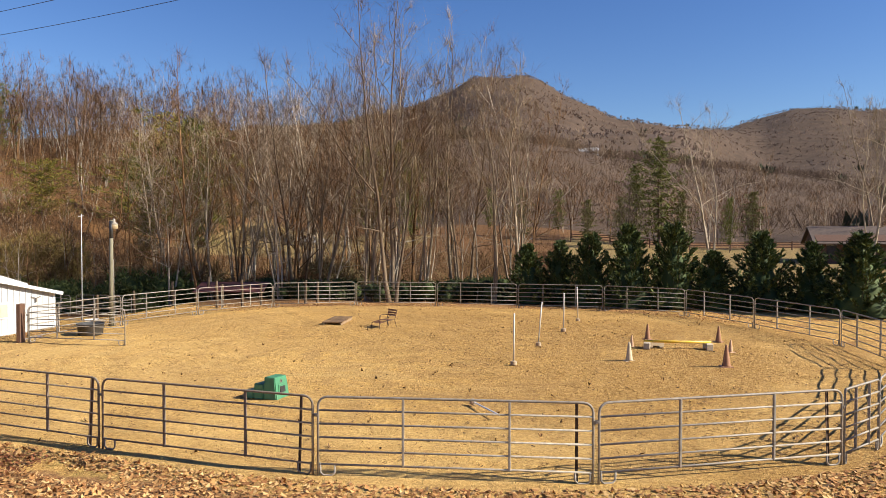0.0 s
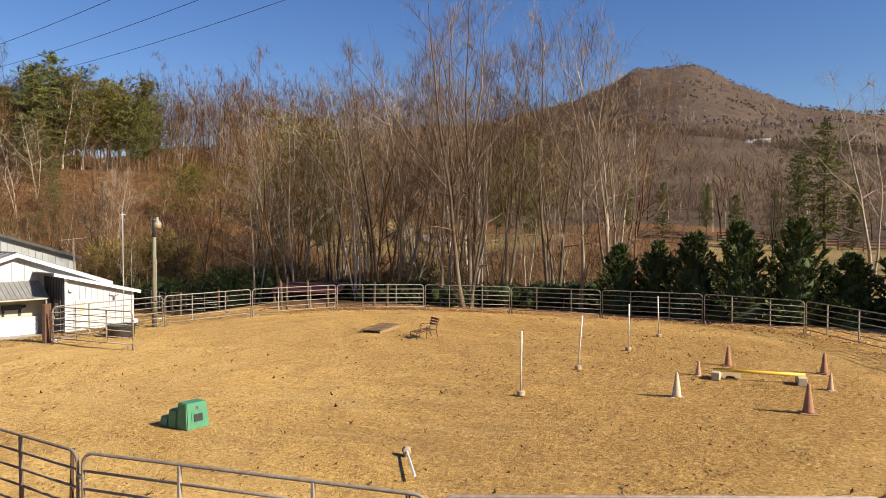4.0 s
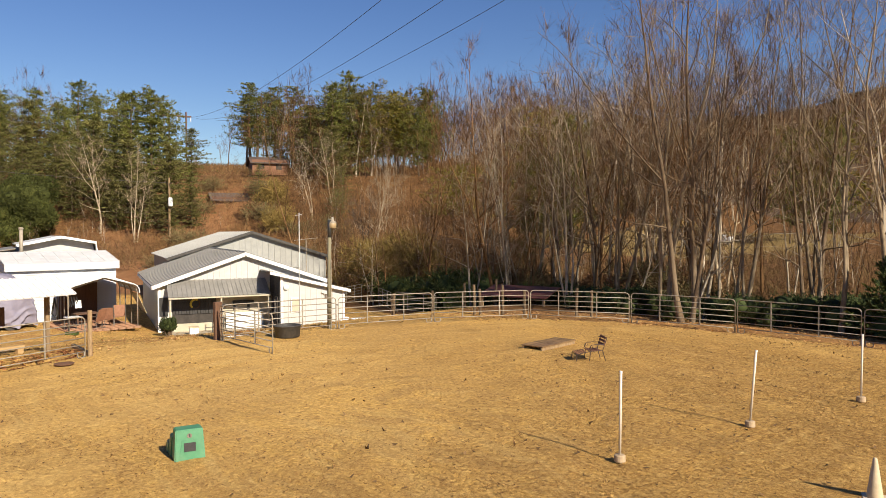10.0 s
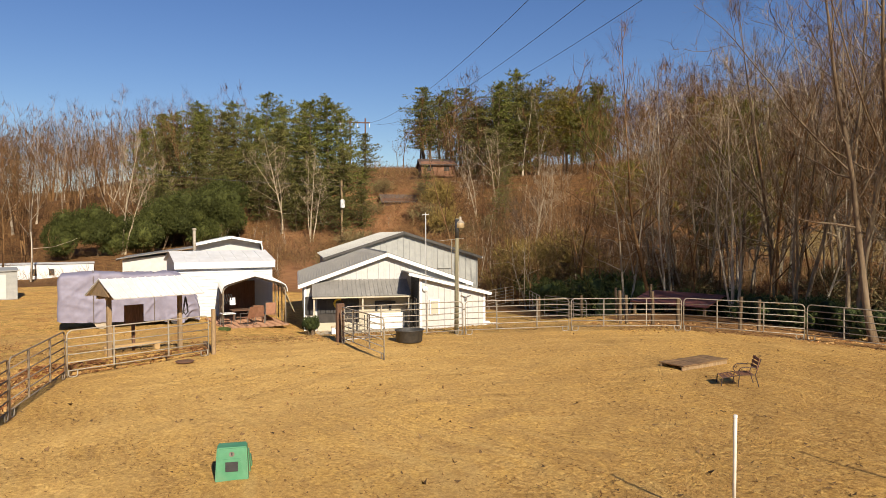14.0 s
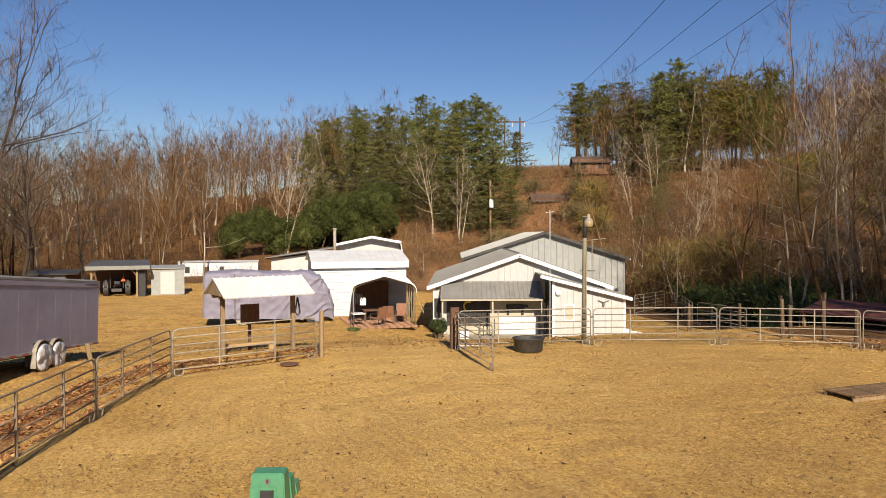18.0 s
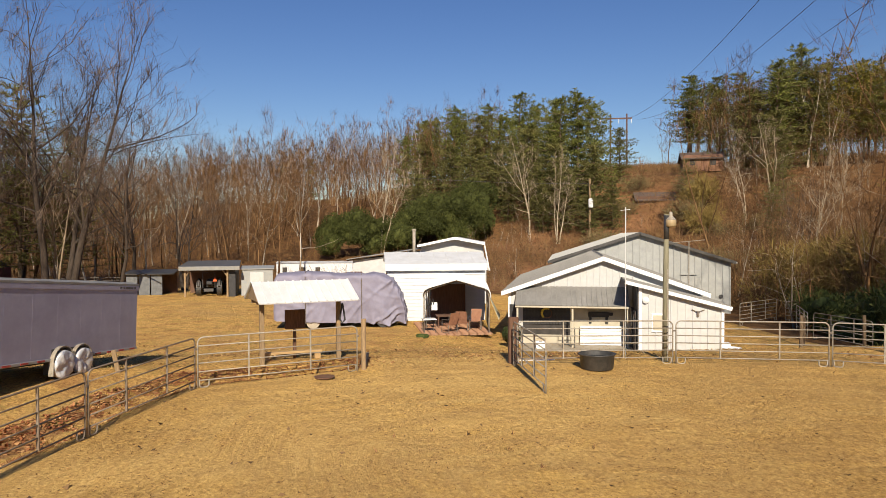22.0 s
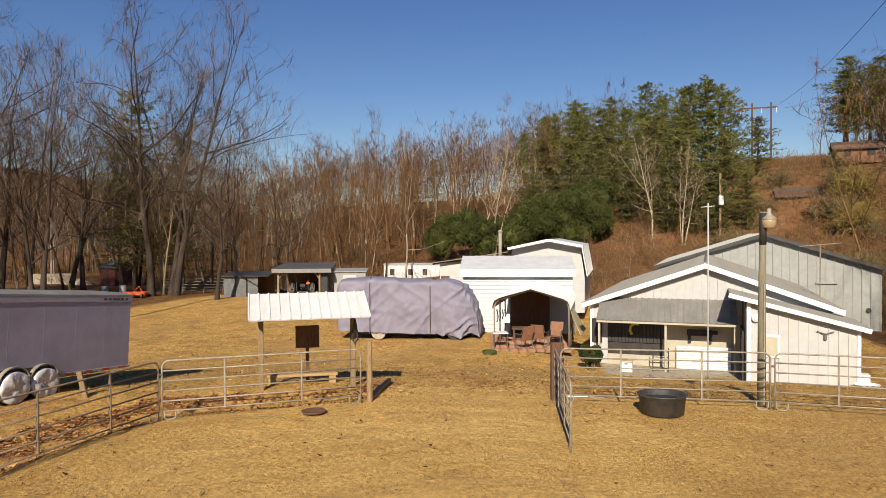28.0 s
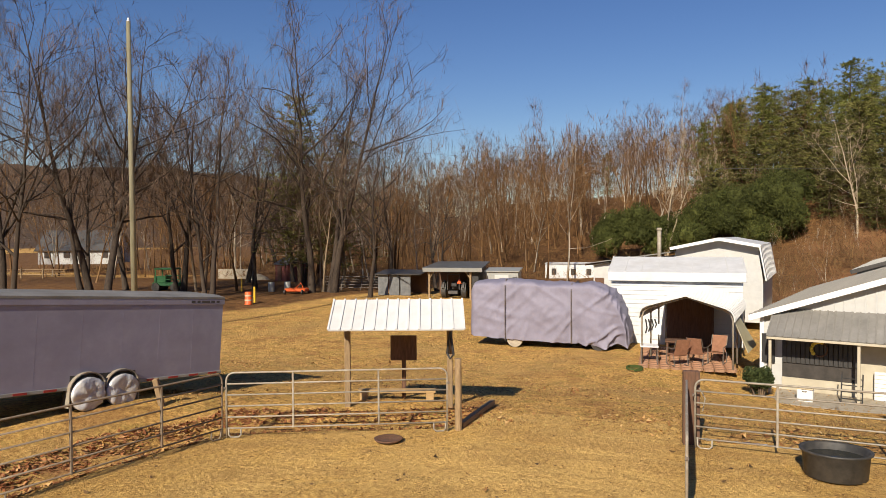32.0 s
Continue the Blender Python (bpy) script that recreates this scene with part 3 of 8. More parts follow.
def corral_panel(long=STEEL_L, steel=GALV, label="galvanised tubular steel corral fence with six rails standing on sand"):
    top, low, half = 1.36, 0.2, long / 2 - 0.05
    p = empty("corral_fence", Matrix(), label, "fence", "fence round the arena")
    c = 0.16
    arc = [(-half + c - c * math.cos(a), 0, top - c + c * math.sin(a)) for a in np.linspace(0, math.pi / 2, 5)]
    arc2 = [(half - c + c * math.sin(a), 0, top - c + c * math.cos(a)) for a in np.linspace(0, math.pi / 2, 5)]
    part("frame", tube([(-half, 0, 0.0)] + arc + arc2 + [(half, 0, 0.0)], 0.0215, 8), steel, p, smooth=True)
    for i in range(5):
        z = low + (top - low) * i / 5.0
        part("rail", tube([(-half, 0, z), (half, 0, z)], 0.0175, 7), steel, p, smooth=True)
    for x in ((-half + long * 0.29, half - long * 0.31) if long > 2 else ()):
        part("stay", block(x - 0.02, x + 0.02, -0.025, 0.025, low - 0.02, top - 0.01, 0.006), steel, p)
    for sx in (-1, 1):
        x = sx * (half - 0.04)
        loop = [(x, 0, 0.22), (x, 0, 0.06), (x - sx * 0.05, 0, 0.01), (x - sx * 0.2, 0, 0.01), (x - sx * 0.25, 0, 0.06), (x - sx * 0.25, 0, low)]
        part("foot", tube(loop, 0.018, 6), steel, p, smooth=True)
        part("clamp", block(sx * (half + 0.005), sx * (half + 0.05), -0.03, 0.03, 1.02, 1.07, 0.006), DARK_STEEL, p)
    return p


WEATHERED = surface("weathered_brown_steel", (0.13, 0.1, 0.07), (0.27, 0.22, 0.165), 9, 0.75, 0.12, 0.05, (0.17, 0.095, 0.05), 2.0, 0.55, vary=0.12)
proto = corral_panel()
worn_proto = corral_panel(STEEL_L, WEATHERED, "weathered brown steel corral fence with six rails beside the trailer")
first_panel, first_worn = True, True
for i, (x, y) in enumerate(FENCE):
    x2, y2 = FENCE[(i + 1) % len(FENCE)]
    if i == 1:
        continue
    if i == 17:
        wicket = corral_panel(math.hypot(x2 - x, y2 - y))
        wicket.name = "corral_wicket"
        wicket.matrix_world = on((x + x2) / 2, (y + y2) / 2, math.degrees(math.atan2(y2 - y, x2 - x)))
        tagged(wicket, "narrow galvanised steel wicket gate closing the fence", "gate", "gate of the arena")
        continue
    d = math.hypot(x2 - x, y2 - y)
    m = Matrix.Translation(((x + x2) / 2, (y + y2) / 2, max(gz((x + x2) / 2, (y + y2) / 2), -0.02))) @ pose(0, 0, 0, 0, 0, math.degrees(math.atan2(y2 - y, x2 - x))) @ Matrix.Diagonal((d / STEEL_L, 1, 1, 1))
    if -30 < (x + x2) / 2 < -11 and (y + y2) / 2 < 9.8:
        (worn_proto if first_worn else copy_thing(worn_proto, m)).matrix_basis = m
        first_worn = False
    elif first_panel:
        proto.matrix_world = m
        first_panel = False
    else:
        c = copy_thing(proto, m)
        c.matrix_basis = m
T_STEEL = surface("rusty_brown_steel", (0.05, 0.032, 0.02), (0.12, 0.075, 0.045), 9, 0.8, 0.2, 0.2, (0.16, 0.08, 0.04), 3, 0.5)
for i in range(17, 21):
    (x, y), (x2, y2) = FENCE[i - 1], FENCE[i]
    k = 0.32 / math.hypot(x2 - x, y2 - y)
    tp = empty("steel_post", on(x + (x2 - x) * k, y + (y2 - y) * k + 0.05, i * 40), "rusty brown steel T-post driven beside the fence", "post", "steel posts at the fence")
    part("web", block(-0.006, 0.006, -0.03, 0.03, -0.1, 1.33, 0.001, Matrix.Rotation(0.03 * (i - 18), 4, "Y")), T_STEEL, tp)
    part("flange", block(-0.025, 0.025, 0.026, 0.034, -0.1, 1.33, 0.001, Matrix.Rotation(0.03 * (i - 18), 4, "Y")), T_STEEL, tp)
# the open gate, swung into the ring
gate = copy_thing(proto, Matrix())
gate.name = "corral_gate"
gate.matrix_basis = Matrix.Translation((-23.55, 18.5, 0.02)) @ pose(0, 0, 0, 0, 0, 0.2) @ Matrix.Diagonal((4.1 / STEEL_L, 1, 1, 1))
tagged(gate, "open galvanised tubular steel gate swung inwards over sand", "gate", "gate of the arena")

# ---- trees ----


def prisms(segs, sides):
    """Tapered bars for rows of (x0 y0 z0 x1 y1 z1 r0 r1)."""
    a = np.asarray(segs, float)
    p, q, r0, r1 = a[:, 0:3], a[:, 3:6], a[:, 6], a[:, 7]
    d = q - p
    d /= np.maximum(np.linalg.norm(d, axis=1, keepdims=True), 1e-6)
    ref = np.where(np.abs(d[:, 2:3]) > 0.9, np.array([[1.0, 0, 0]]), np.array([[0, 0, 1.0]]))
    u = np.cross(d, ref)
    u /= np.linalg.norm(u, axis=1, keepdims=True)
    w = np.cross(d, u)
    th = 2 * np.pi * np.arange(sides) / sides
    ring = u[:, None, :] * np.cos(th)[None, :, None] + w[:, None, :] * np.sin(th)[None, :, None]
    low = p[:, None, :] + ring * r0[:, None, None]
    top = q[:, None, :] + ring * r1[:, None, None]
    v = np.concatenate([low, top], 1).reshape(-1, 3)
    n = len(a)
    base = (np.arange(n) * 2 * sides)[:, None]
    k = np.arange(sides)
    if sides == 2:
        f = np.stack([base + 0, base + 1, base + 3, base + 2], 2).reshape(-1, 4)
    else:
        f = np.stack([base + k, base + (k + 1) % sides, base + sides + (k + 1) % sides, base + sides + k], 2).reshape(-1, 4)
    return v, f


def joined(sets):
    vs, fs, o = [], [], 0
    for v, f in sets:
        vs.append(v)
        fs.append(f + o)
        o += len(v)
    return np.concatenate(vs), np.concatenate(fs)


def skeleton(rng, height, stems=1, lean=0.08, limbs=14, branches=6, twigs=4, thick=0.16, rise=0.3, spread=0.34, twig_r=0.0075, upward=0.55, tn=2, bn=3, stout=1.0, forks=1, spray=0, spray_l=0.9, wide=0.85, vee=0.4):
    """Rows of bars for the trunk with its leaders and limbs, and for the finer branches, of a leafless tree."""
    wood, fine = [], []

    def line(p, d, length, r0, r1, n, wander, lift):
        pts = [p]
        d = d / np.linalg.norm(d)
        for _ in range(n):
            d = d + rng.normal(0, wander, 3) + np.array([0, 0, lift])
            d = d / np.linalg.norm(d)
            pts.append(pts[-1] + d * length / n)
        return pts, np.linspace(r0, r1, n + 1)

    def add(store, pts, rr):
        for i in range(len(pts) - 1):
            store.append([*pts[i], *pts[i + 1], rr[i], rr[i + 1]])

    def off(d, angle, turn=None):
        ref = np.array([1.0, 0, 0]) if abs(d[2]) > 0.8 else np.array([0, 0, 1.0])
        u = np.cross(d, ref)
        u /= np.linalg.norm(u)
        w = np.cross(d, u)
        a = rng.uniform(0, 6.28) if turn is None else turn
        return d * math.cos(angle) + (u * math.cos(a) + w * math.sin(a)) * math.sin(angle)

    def at(pts, u):
        n = len(pts) - 1
        k = min(n - 1, int(u * n))
        d = pts[k + 1] - pts[k]
        return pts[k] + d * (u * n - k), d / np.linalg.norm(d), k

    def clothe(axis, ar, h, low, count):
        turn = rng.uniform(0, 6.28)
        for i in range(count):
            t = low + (0.98 - low) * (i + rng.uniform(0, 1)) / count
            q, dd, k = at(axis, t)
            v = (t - low) / (1 - low)
            length = h * spread * np.interp(v, [0, 0.25, 0.6, 1], [0.7, 1.0, 0.72, 0.2]) * rng.uniform(0.55, 1.25)
            turn += 2.4 + rng.normal(0, 0.4)
            limb, lr = line(q, off(dd, rng.uniform(wide, wide + 0.5) - 0.4 * v, turn), length, max(stout * (ar[k] * rng.uniform(0.22, 0.4) + 0.005), 1.9 * twig_r), max(0.006 * stout, twig_r), 6, 0.17, 0.11 * upward)
            add(wood, limb, lr)
            for j in range(branches):
                u = 0.18 + 0.8 * (j + rng.uniform(0, 1)) / branches
                q2, d2, kk = at(limb, u)
                l2 = length * rng.uniform(0.22, 0.5) * (1.15 - 0.6 * u)
                br, rr = line(q2, off(d2, rng.uniform(0.5, 1.15)), l2, max(twig_r * 1.5, lr[kk] * 0.45), twig_r, bn, 0.2, 0.1 * upward)
                add(fine, br, rr)
                for m in range(twigs):
                    q3, d3, _ = at(br, rng.uniform(0.15, 1))
                    tw, r3 = line(q3, off(d3, rng.uniform(0.4, 1.2)), l2 * rng.uniform(0.3, 0.75), twig_r, twig_r * 0.45, tn, 0.2, 0.12 * upward)
                    add(fine, tw, r3)
    for s in range(stems):
        h = height * (1 if s == 0 else rng.uniform(0.7, 0.98))
        th = thick * (1 if s == 0 else rng.uniform(0.6, 0.95))
        a = rng.uniform(0, 6.28)
        tilt = lean if stems == 1 else lean + 0.13
        d = np.array([math.cos(a) * tilt * rng.uniform(0.3, 1), math.sin(a) * tilt * rng.uniform(0.3, 1), 1.0])
        p = np.array([math.cos(a) * 0.2 * (stems > 1), math.sin(a) * 0.2 * (stems > 1), -0.25])
        trunk, tr = line(p, d, h, th, 0.015, 12, 0.06, 0.035)
        tr = th * (1 - np.linspace(0, 1, 13)) ** 1.25 + 0.01
        tr[0] *= 1.3
        add(wood, trunk, tr)
        clothe(trunk, tr, h, rise, max(3, int(limbs * (1 - 0.22 * forks))))
        for _ in range(forks):
            t = rng.uniform(rise, rise + 0.22)
            q, dd, k = at(trunk, t)
            lead, rr = line(q, off(dd, rng.uniform(vee, vee + 0.3)), h * (1 - t) * rng.uniform(0.7, 0.95), tr[k] * 0.5, 0.01, 8, 0.09, 0.05)
            add(wood, lead, rr)
            clothe(lead, rr, h * (1 - t) * 1.1, 0.2, max(2, int(limbs * 0.36)))
    if spray:
        a = np.asarray(fine)[rng.integers(0, len(fine), spray)]
        d = a[:, 3:6] - a[:, 0:3]
        d = d / np.linalg.norm(d, axis=1, keepdims=True) + rng.normal(0, 0.7, (spray, 3)) + np.array([0, 0, 0.04])
        d /= np.linalg.norm(d, axis=1, keepdims=True)
        q = a[:, 0:3] + (a[:, 3:6] - a[:, 0:3]) * rng.uniform(0.3, 1, (spray, 1))
        e = q + d * spray_l * rng.uniform(0.4, 1.2, (spray, 1))
        fine = np.concatenate([np.asarray(fine), np.concatenate([q, e, np.full((spray, 1), twig_r * 0.8), np.full((spray, 1), twig_r * 0.35)], 1)])
    return wood, fine


def tree_kind(name, seed, bark, twig, **kw):
    rng = np.random.default_rng(seed)
    wood, fine = skeleton(rng, **kw)
    v, f = prisms(wood, 6)
    v2, f2 = prisms(fine, 2)
    return mesh_of(name + "_trunk", v, f, bark, True), mesh_of(name + "_crown", v2, f2, twig)


def plant(name, meshes, x, y, scale, rz, label, category="tree", group="", sz=None):
    t = empty(name, on(x, y, rz), label, category, group)
    t.scale = (scale, scale, sz or scale)
    for nm, me in zip(("trunk", "crown"), meshes):
        if me is not None:
            new(nm, me).parent = t
    return t


TALL = [tree_kind("tall_poplar", 11, PALE_BARK, PALE_TWIG, height=18, stems=2, lean=0.05, limbs=18, branches=7, twigs=5, thick=0.125, rise=0.25, spread=0.27, twig_r=0.006, upward=0.35, forks=1, spray=2200, wide=0.6, vee=0.2),
        tree_kind("tall_poplar_b", 12, BARK, TWIG, height=18, stems=2, lean=0.06, limbs=18, branches=7, twigs=5, thick=0.135, rise=0.22, spread=0.28, twig_r=0.006, upward=0.3, forks=1, spray=2400, wide=0.65, vee=0.25),
        tree_kind("twin_poplar", 13, PALE_BARK, TWIG, height=17, stems=3, lean=0.06, limbs=13, branches=7, twigs=5, thick=0.11, rise=0.25, spread=0.27, twig_r=0.006, upward=0.35, forks=1, spray=2400, wide=0.6, vee=0.2),
        tree_kind("pale_sycamore", 14, WHITE_BARK, WHITE_TWIG, height=17, stems=2, limbs=14, branches=7, twigs=6, thick=0.15, rise=0.22, spread=0.38, twig_r=0.008, upward=0.22, stout=1.25, forks=1, spray=1200),
        tree_kind("spreading_oak", 15, DARK_BARK, DARK_TWIG, height=15, stems=2, lean=0.14, limbs=17, branches=11, twigs=7, thick=0.2, rise=0.2, spread=0.52, twig_r=0.0085, upward=0.06, stout=1.3, forks=2, spray=4500),
        tree_kind("slender_birch", 16, WHITE_BARK, WHITE_TWIG, height=15, stems=3, limbs=12, branches=7, twigs=5, thick=0.11, rise=0.28, spread=0.28, upward=0.35, forks=0, spray=1200),
        tree_kind("dark_walnut", 17, DARK_BARK, DARK_TWIG, height=17, stems=1, lean=0.12, limbs=28, branches=9, twigs=7, thick=0.22, rise=0.22, spread=0.44, twig_r=0.0085, upward=0.08, stout=1.3, forks=2, spray=4000)]

BARE = "leafless winter tree with grey-brown bark behind the fence"
PALE = "leafless winter tree with pale bark and fine twigs"
for k, x, y, sc, rz, lab in [
        (0, -10.2, 37.4, 0.92, 20, PALE), (2, -14.9, 39.0, 1.02, 80, BARE), (1, -16.6, 38.2, 1.1, 200, BARE), (1, -16.1, 36.3, 1.05, 140, BARE),
        (0, -18.2, 37.8, 1.1, 310, PALE), (2, -21.8, 39.6, 1.0, 30, BARE), (1, -12.4, 40.6, 0.95, 250, BARE), (0, -8.4, 38.4, 0.85, 160, PALE),
        (1, -24.6, 42.5, 1.0, 120, BARE), (3, -28.5, 46.5, 0.95, 60, PALE), (1, -31.5, 47.0, 1.02, 10, BARE), (3, -36.5, 50.0, 1.02, 200, PALE),
        (5, -33.0, 43.2, 0.85, 45, PALE), (3, -42.0, 52.0, 1.0, 120, PALE), (5, -24.0, 38.0, 0.75, 15, PALE), (1, -20.0, 44.5, 1.05, 190, BARE),
        (2, -14.0, 46.0, 1.05, 270, BARE), (1, -27.0, 51.0, 1.0, 330, BARE), (0, -37.0, 45.5, 0.75, 200, PALE),
        (3, -26.0, 48.5, 1.05, 95, PALE), (3, -33.5, 54.0, 1.0, 230, PALE), (3, -21.5, 51.0, 0.95, 320, PALE), (5, -29.5, 57.0, 1.1, 140, PALE),
        (3, 6.4, 61.0, 1.0, 0, PALE), (3, 25.0, 75.0, 1.1, 150, PALE), (0, 29.0, 84.0, 1.2, 60, PALE), (4, 0.2, 70.0, 0.55, 10, BARE),
        (4, -72.5, -3.5, 0.8, 40, BARE), (4, -57.5, -17.5, 1.2, 200, BARE), (1, -62.0, -22.0, 1.25, 10, BARE),
        (6, -51.0, -21.5, 1.35, 300, BARE), (6, -55.0, -27.0, 1.4, 100, BARE), (4, -66.0, -27.5, 1.4, 220, BARE), (6, -72.0, -8.0, 0.95, 130, BARE),
        (2, -68.0, -13.0, 0.95, 60, BARE), (4, -47.5, -27.0, 1.45, 15, BARE), (4, -76.0, -20.0, 1.0, 290, BARE), (6, -66, -34, 1.3, 15, BARE), (4, -60.5, -33.5, 1.3, 95, BARE), (6, -79, -29, 1.2, 215, BARE), (6, -71, -22.5, 1.1, 330, BARE), (4, -84, -26, 1.15, 140, BARE), (6, -92, -33, 1.25, 60, BARE), (6, -64, -6.5, 0.85, 160, BARE), (5, -110.5, 15.6, 1.25, 0, PALE),
        (5, -99.5, 40.0, 0.95, 20, PALE), (3, -107, 37.5, 0.9, 120, PALE), (5, -121, 21, 0.9, 10, PALE), (3, -95.5, 69, 0.75, 50, PALE), (5, -91, 63, 0.8, 99, PALE), (1, -86, 72, 0.7, 10, BARE),
        (3, -60.0, 51.5, 0.72, 300, PALE), (4, -49.5, 50.0, 0.4, 40, PALE), (4, -70.0, 57.5, 0.55, 120, BARE), (3, -80.0, 68.0, 0.6, 200, PALE)]:
    plant("bare_tree", TALL[k], x, y, sc, rz, lab, "tree", "bare trees near the arena")
for k, x, y, sc, rz, tip in ((6, -66.9, -13.6, 1.5, 70, -11), (4, -67.6, -11.8, 1.62, 150, -12)):
    t = plant("bare_tree", TALL[k], x, y, sc, rz, "large leafless tree leaning over the stacked gates", "tree", "bare trees near the arena")
    t.matrix_world = pose(x, y, gz(x, y), tip) @ pose(0, 0, 0, 0, 0, rz) @ Matrix.Scale(sc, 4)


def tufts(rng, centres, outward, size, blades, flat=0.35, droop=0.0):
    """Small pointed blades round each centre, fanning outward."""
    n = len(centres)
    c = np.repeat(centres, blades, 0)
    o = np.repeat(outward, blades, 0)
    d = o + rng.normal(0, 0.55, (n * blades, 3))
    d[:, 2] += -droop
    d /= np.linalg.norm(d, axis=1, keepdims=True)
    u = np.cross(d, rng.normal(0, 1, (n * blades, 3)))
    u /= np.linalg.norm(u, axis=1, keepdims=True)
    ln = size * rng.uniform(0.6, 1.25, (n * blades, 1))
    w = ln * flat * 0.5
    p0 = c - d * ln * 0.25
    a = p0 + u * w * 0.4
    b = p0 + d * ln * 0.55 + u * w
    e = p0 + d * ln
    g = p0 + d * ln * 0.5 - u * w
    v = np.stack([a, g, e, b], 1).reshape(-1, 3)
    f = (np.arange(n * blades) * 4)[:, None] + np.arange(4)
    return v, f


def pine_kind(name, seed, height, crown_from, width, needles, whorls=17, round_top=False, fine=1.0):
    """A pine: uneven tiers of level limbs, each a flat plate of needle sprays, with gaps between."""
    rng = np.random.default_rng(seed)
    bend = rng.normal(0, 0.25, 2)
    wood = [[0, 0, -0.3, bend[0], bend[1], height * 0.5, height * 0.013, height * 0.009], [bend[0], bend[1], height * 0.5, 0, 0, height * 0.98, height * 0.009, 0.02]]
    cs, od, inner = [], [], []
    for i in range(whorls):
        t = crown_from + (1 - crown_from) * (i + rng.uniform(-0.25, 0.25)) / whorls
        z = height * t
        u0 = (t - crown_from) / (1 - crown_from)
        if round_top:
            prof = math.sqrt(max(0.05, 1 - (2 * u0 - 0.75) ** 2 * 0.62))
        else:
            prof = np.interp(u0, [0, 0.15, 0.5, 0.8, 1.0], [0.7, 1.0, 0.9, 0.62, 0.16])
        a0 = rng.uniform(0, 6.28)
        limbs = 5 if u0 < 0.8 else 4
        for j in range(limbs):
            a = a0 + j * 6.28 / limbs + rng.normal(0, 0.35)
            ln = width * prof * (rng.uniform(0.3, 1.2) if rng.uniform() > 0.2 else 0.2)
            d = np.array([math.cos(a), math.sin(a), rng.uniform(-0.08, 0.2) + 0.7 * max(0, u0 - 0.7)])
            side = np.array([-math.sin(a), math.cos(a), 0])
            q = np.array([bend[0] * (1 - t), bend[1] * (1 - t), z + rng.uniform(-0.5, 0.5) * height * (1 - crown_from) / whorls])
            wood.append([*q, *(q + d * ln), 0.05, 0.012])
            for m in range(3):
                inner.append(q + d * ln * rng.uniform(0.1, 0.55) + rng.normal(0, 0.25, 3))
            n = 8 if not round_top else 15
            for m in range(n):
                u = 0.22 + 0.8 * (m + rng.uniform(0, 1)) / n
                sw = ln * 0.34 * math.sin(min(1.0, u) * 2.6) * rng.uniform(-1, 1)
                cs.append(q + d * ln * u + side * sw + np.array([0, 0, rng.uniform(-0.05, 0.22) + (0.3 * rng.normal() if round_top else 0)]))
                od.append(d * 0.6 + side * np.sign(sw) * 0.45 + np.array([0, 0, 0.3]))
    v, f = prisms(wood, 4)
    v2, f2 = joined([tufts(rng, np.array(cs), np.array(od), 0.78 * fine, 7, 0.1), tufts(rng, np.array(inner), rng.normal(0, 1, (len(inner), 3)), 1.0 * fine, 4, 0.14)])
    return mesh_of(name + "_trunk", v, f, BARK, True), mesh_of(name + "_crown", v2, f2, needles)


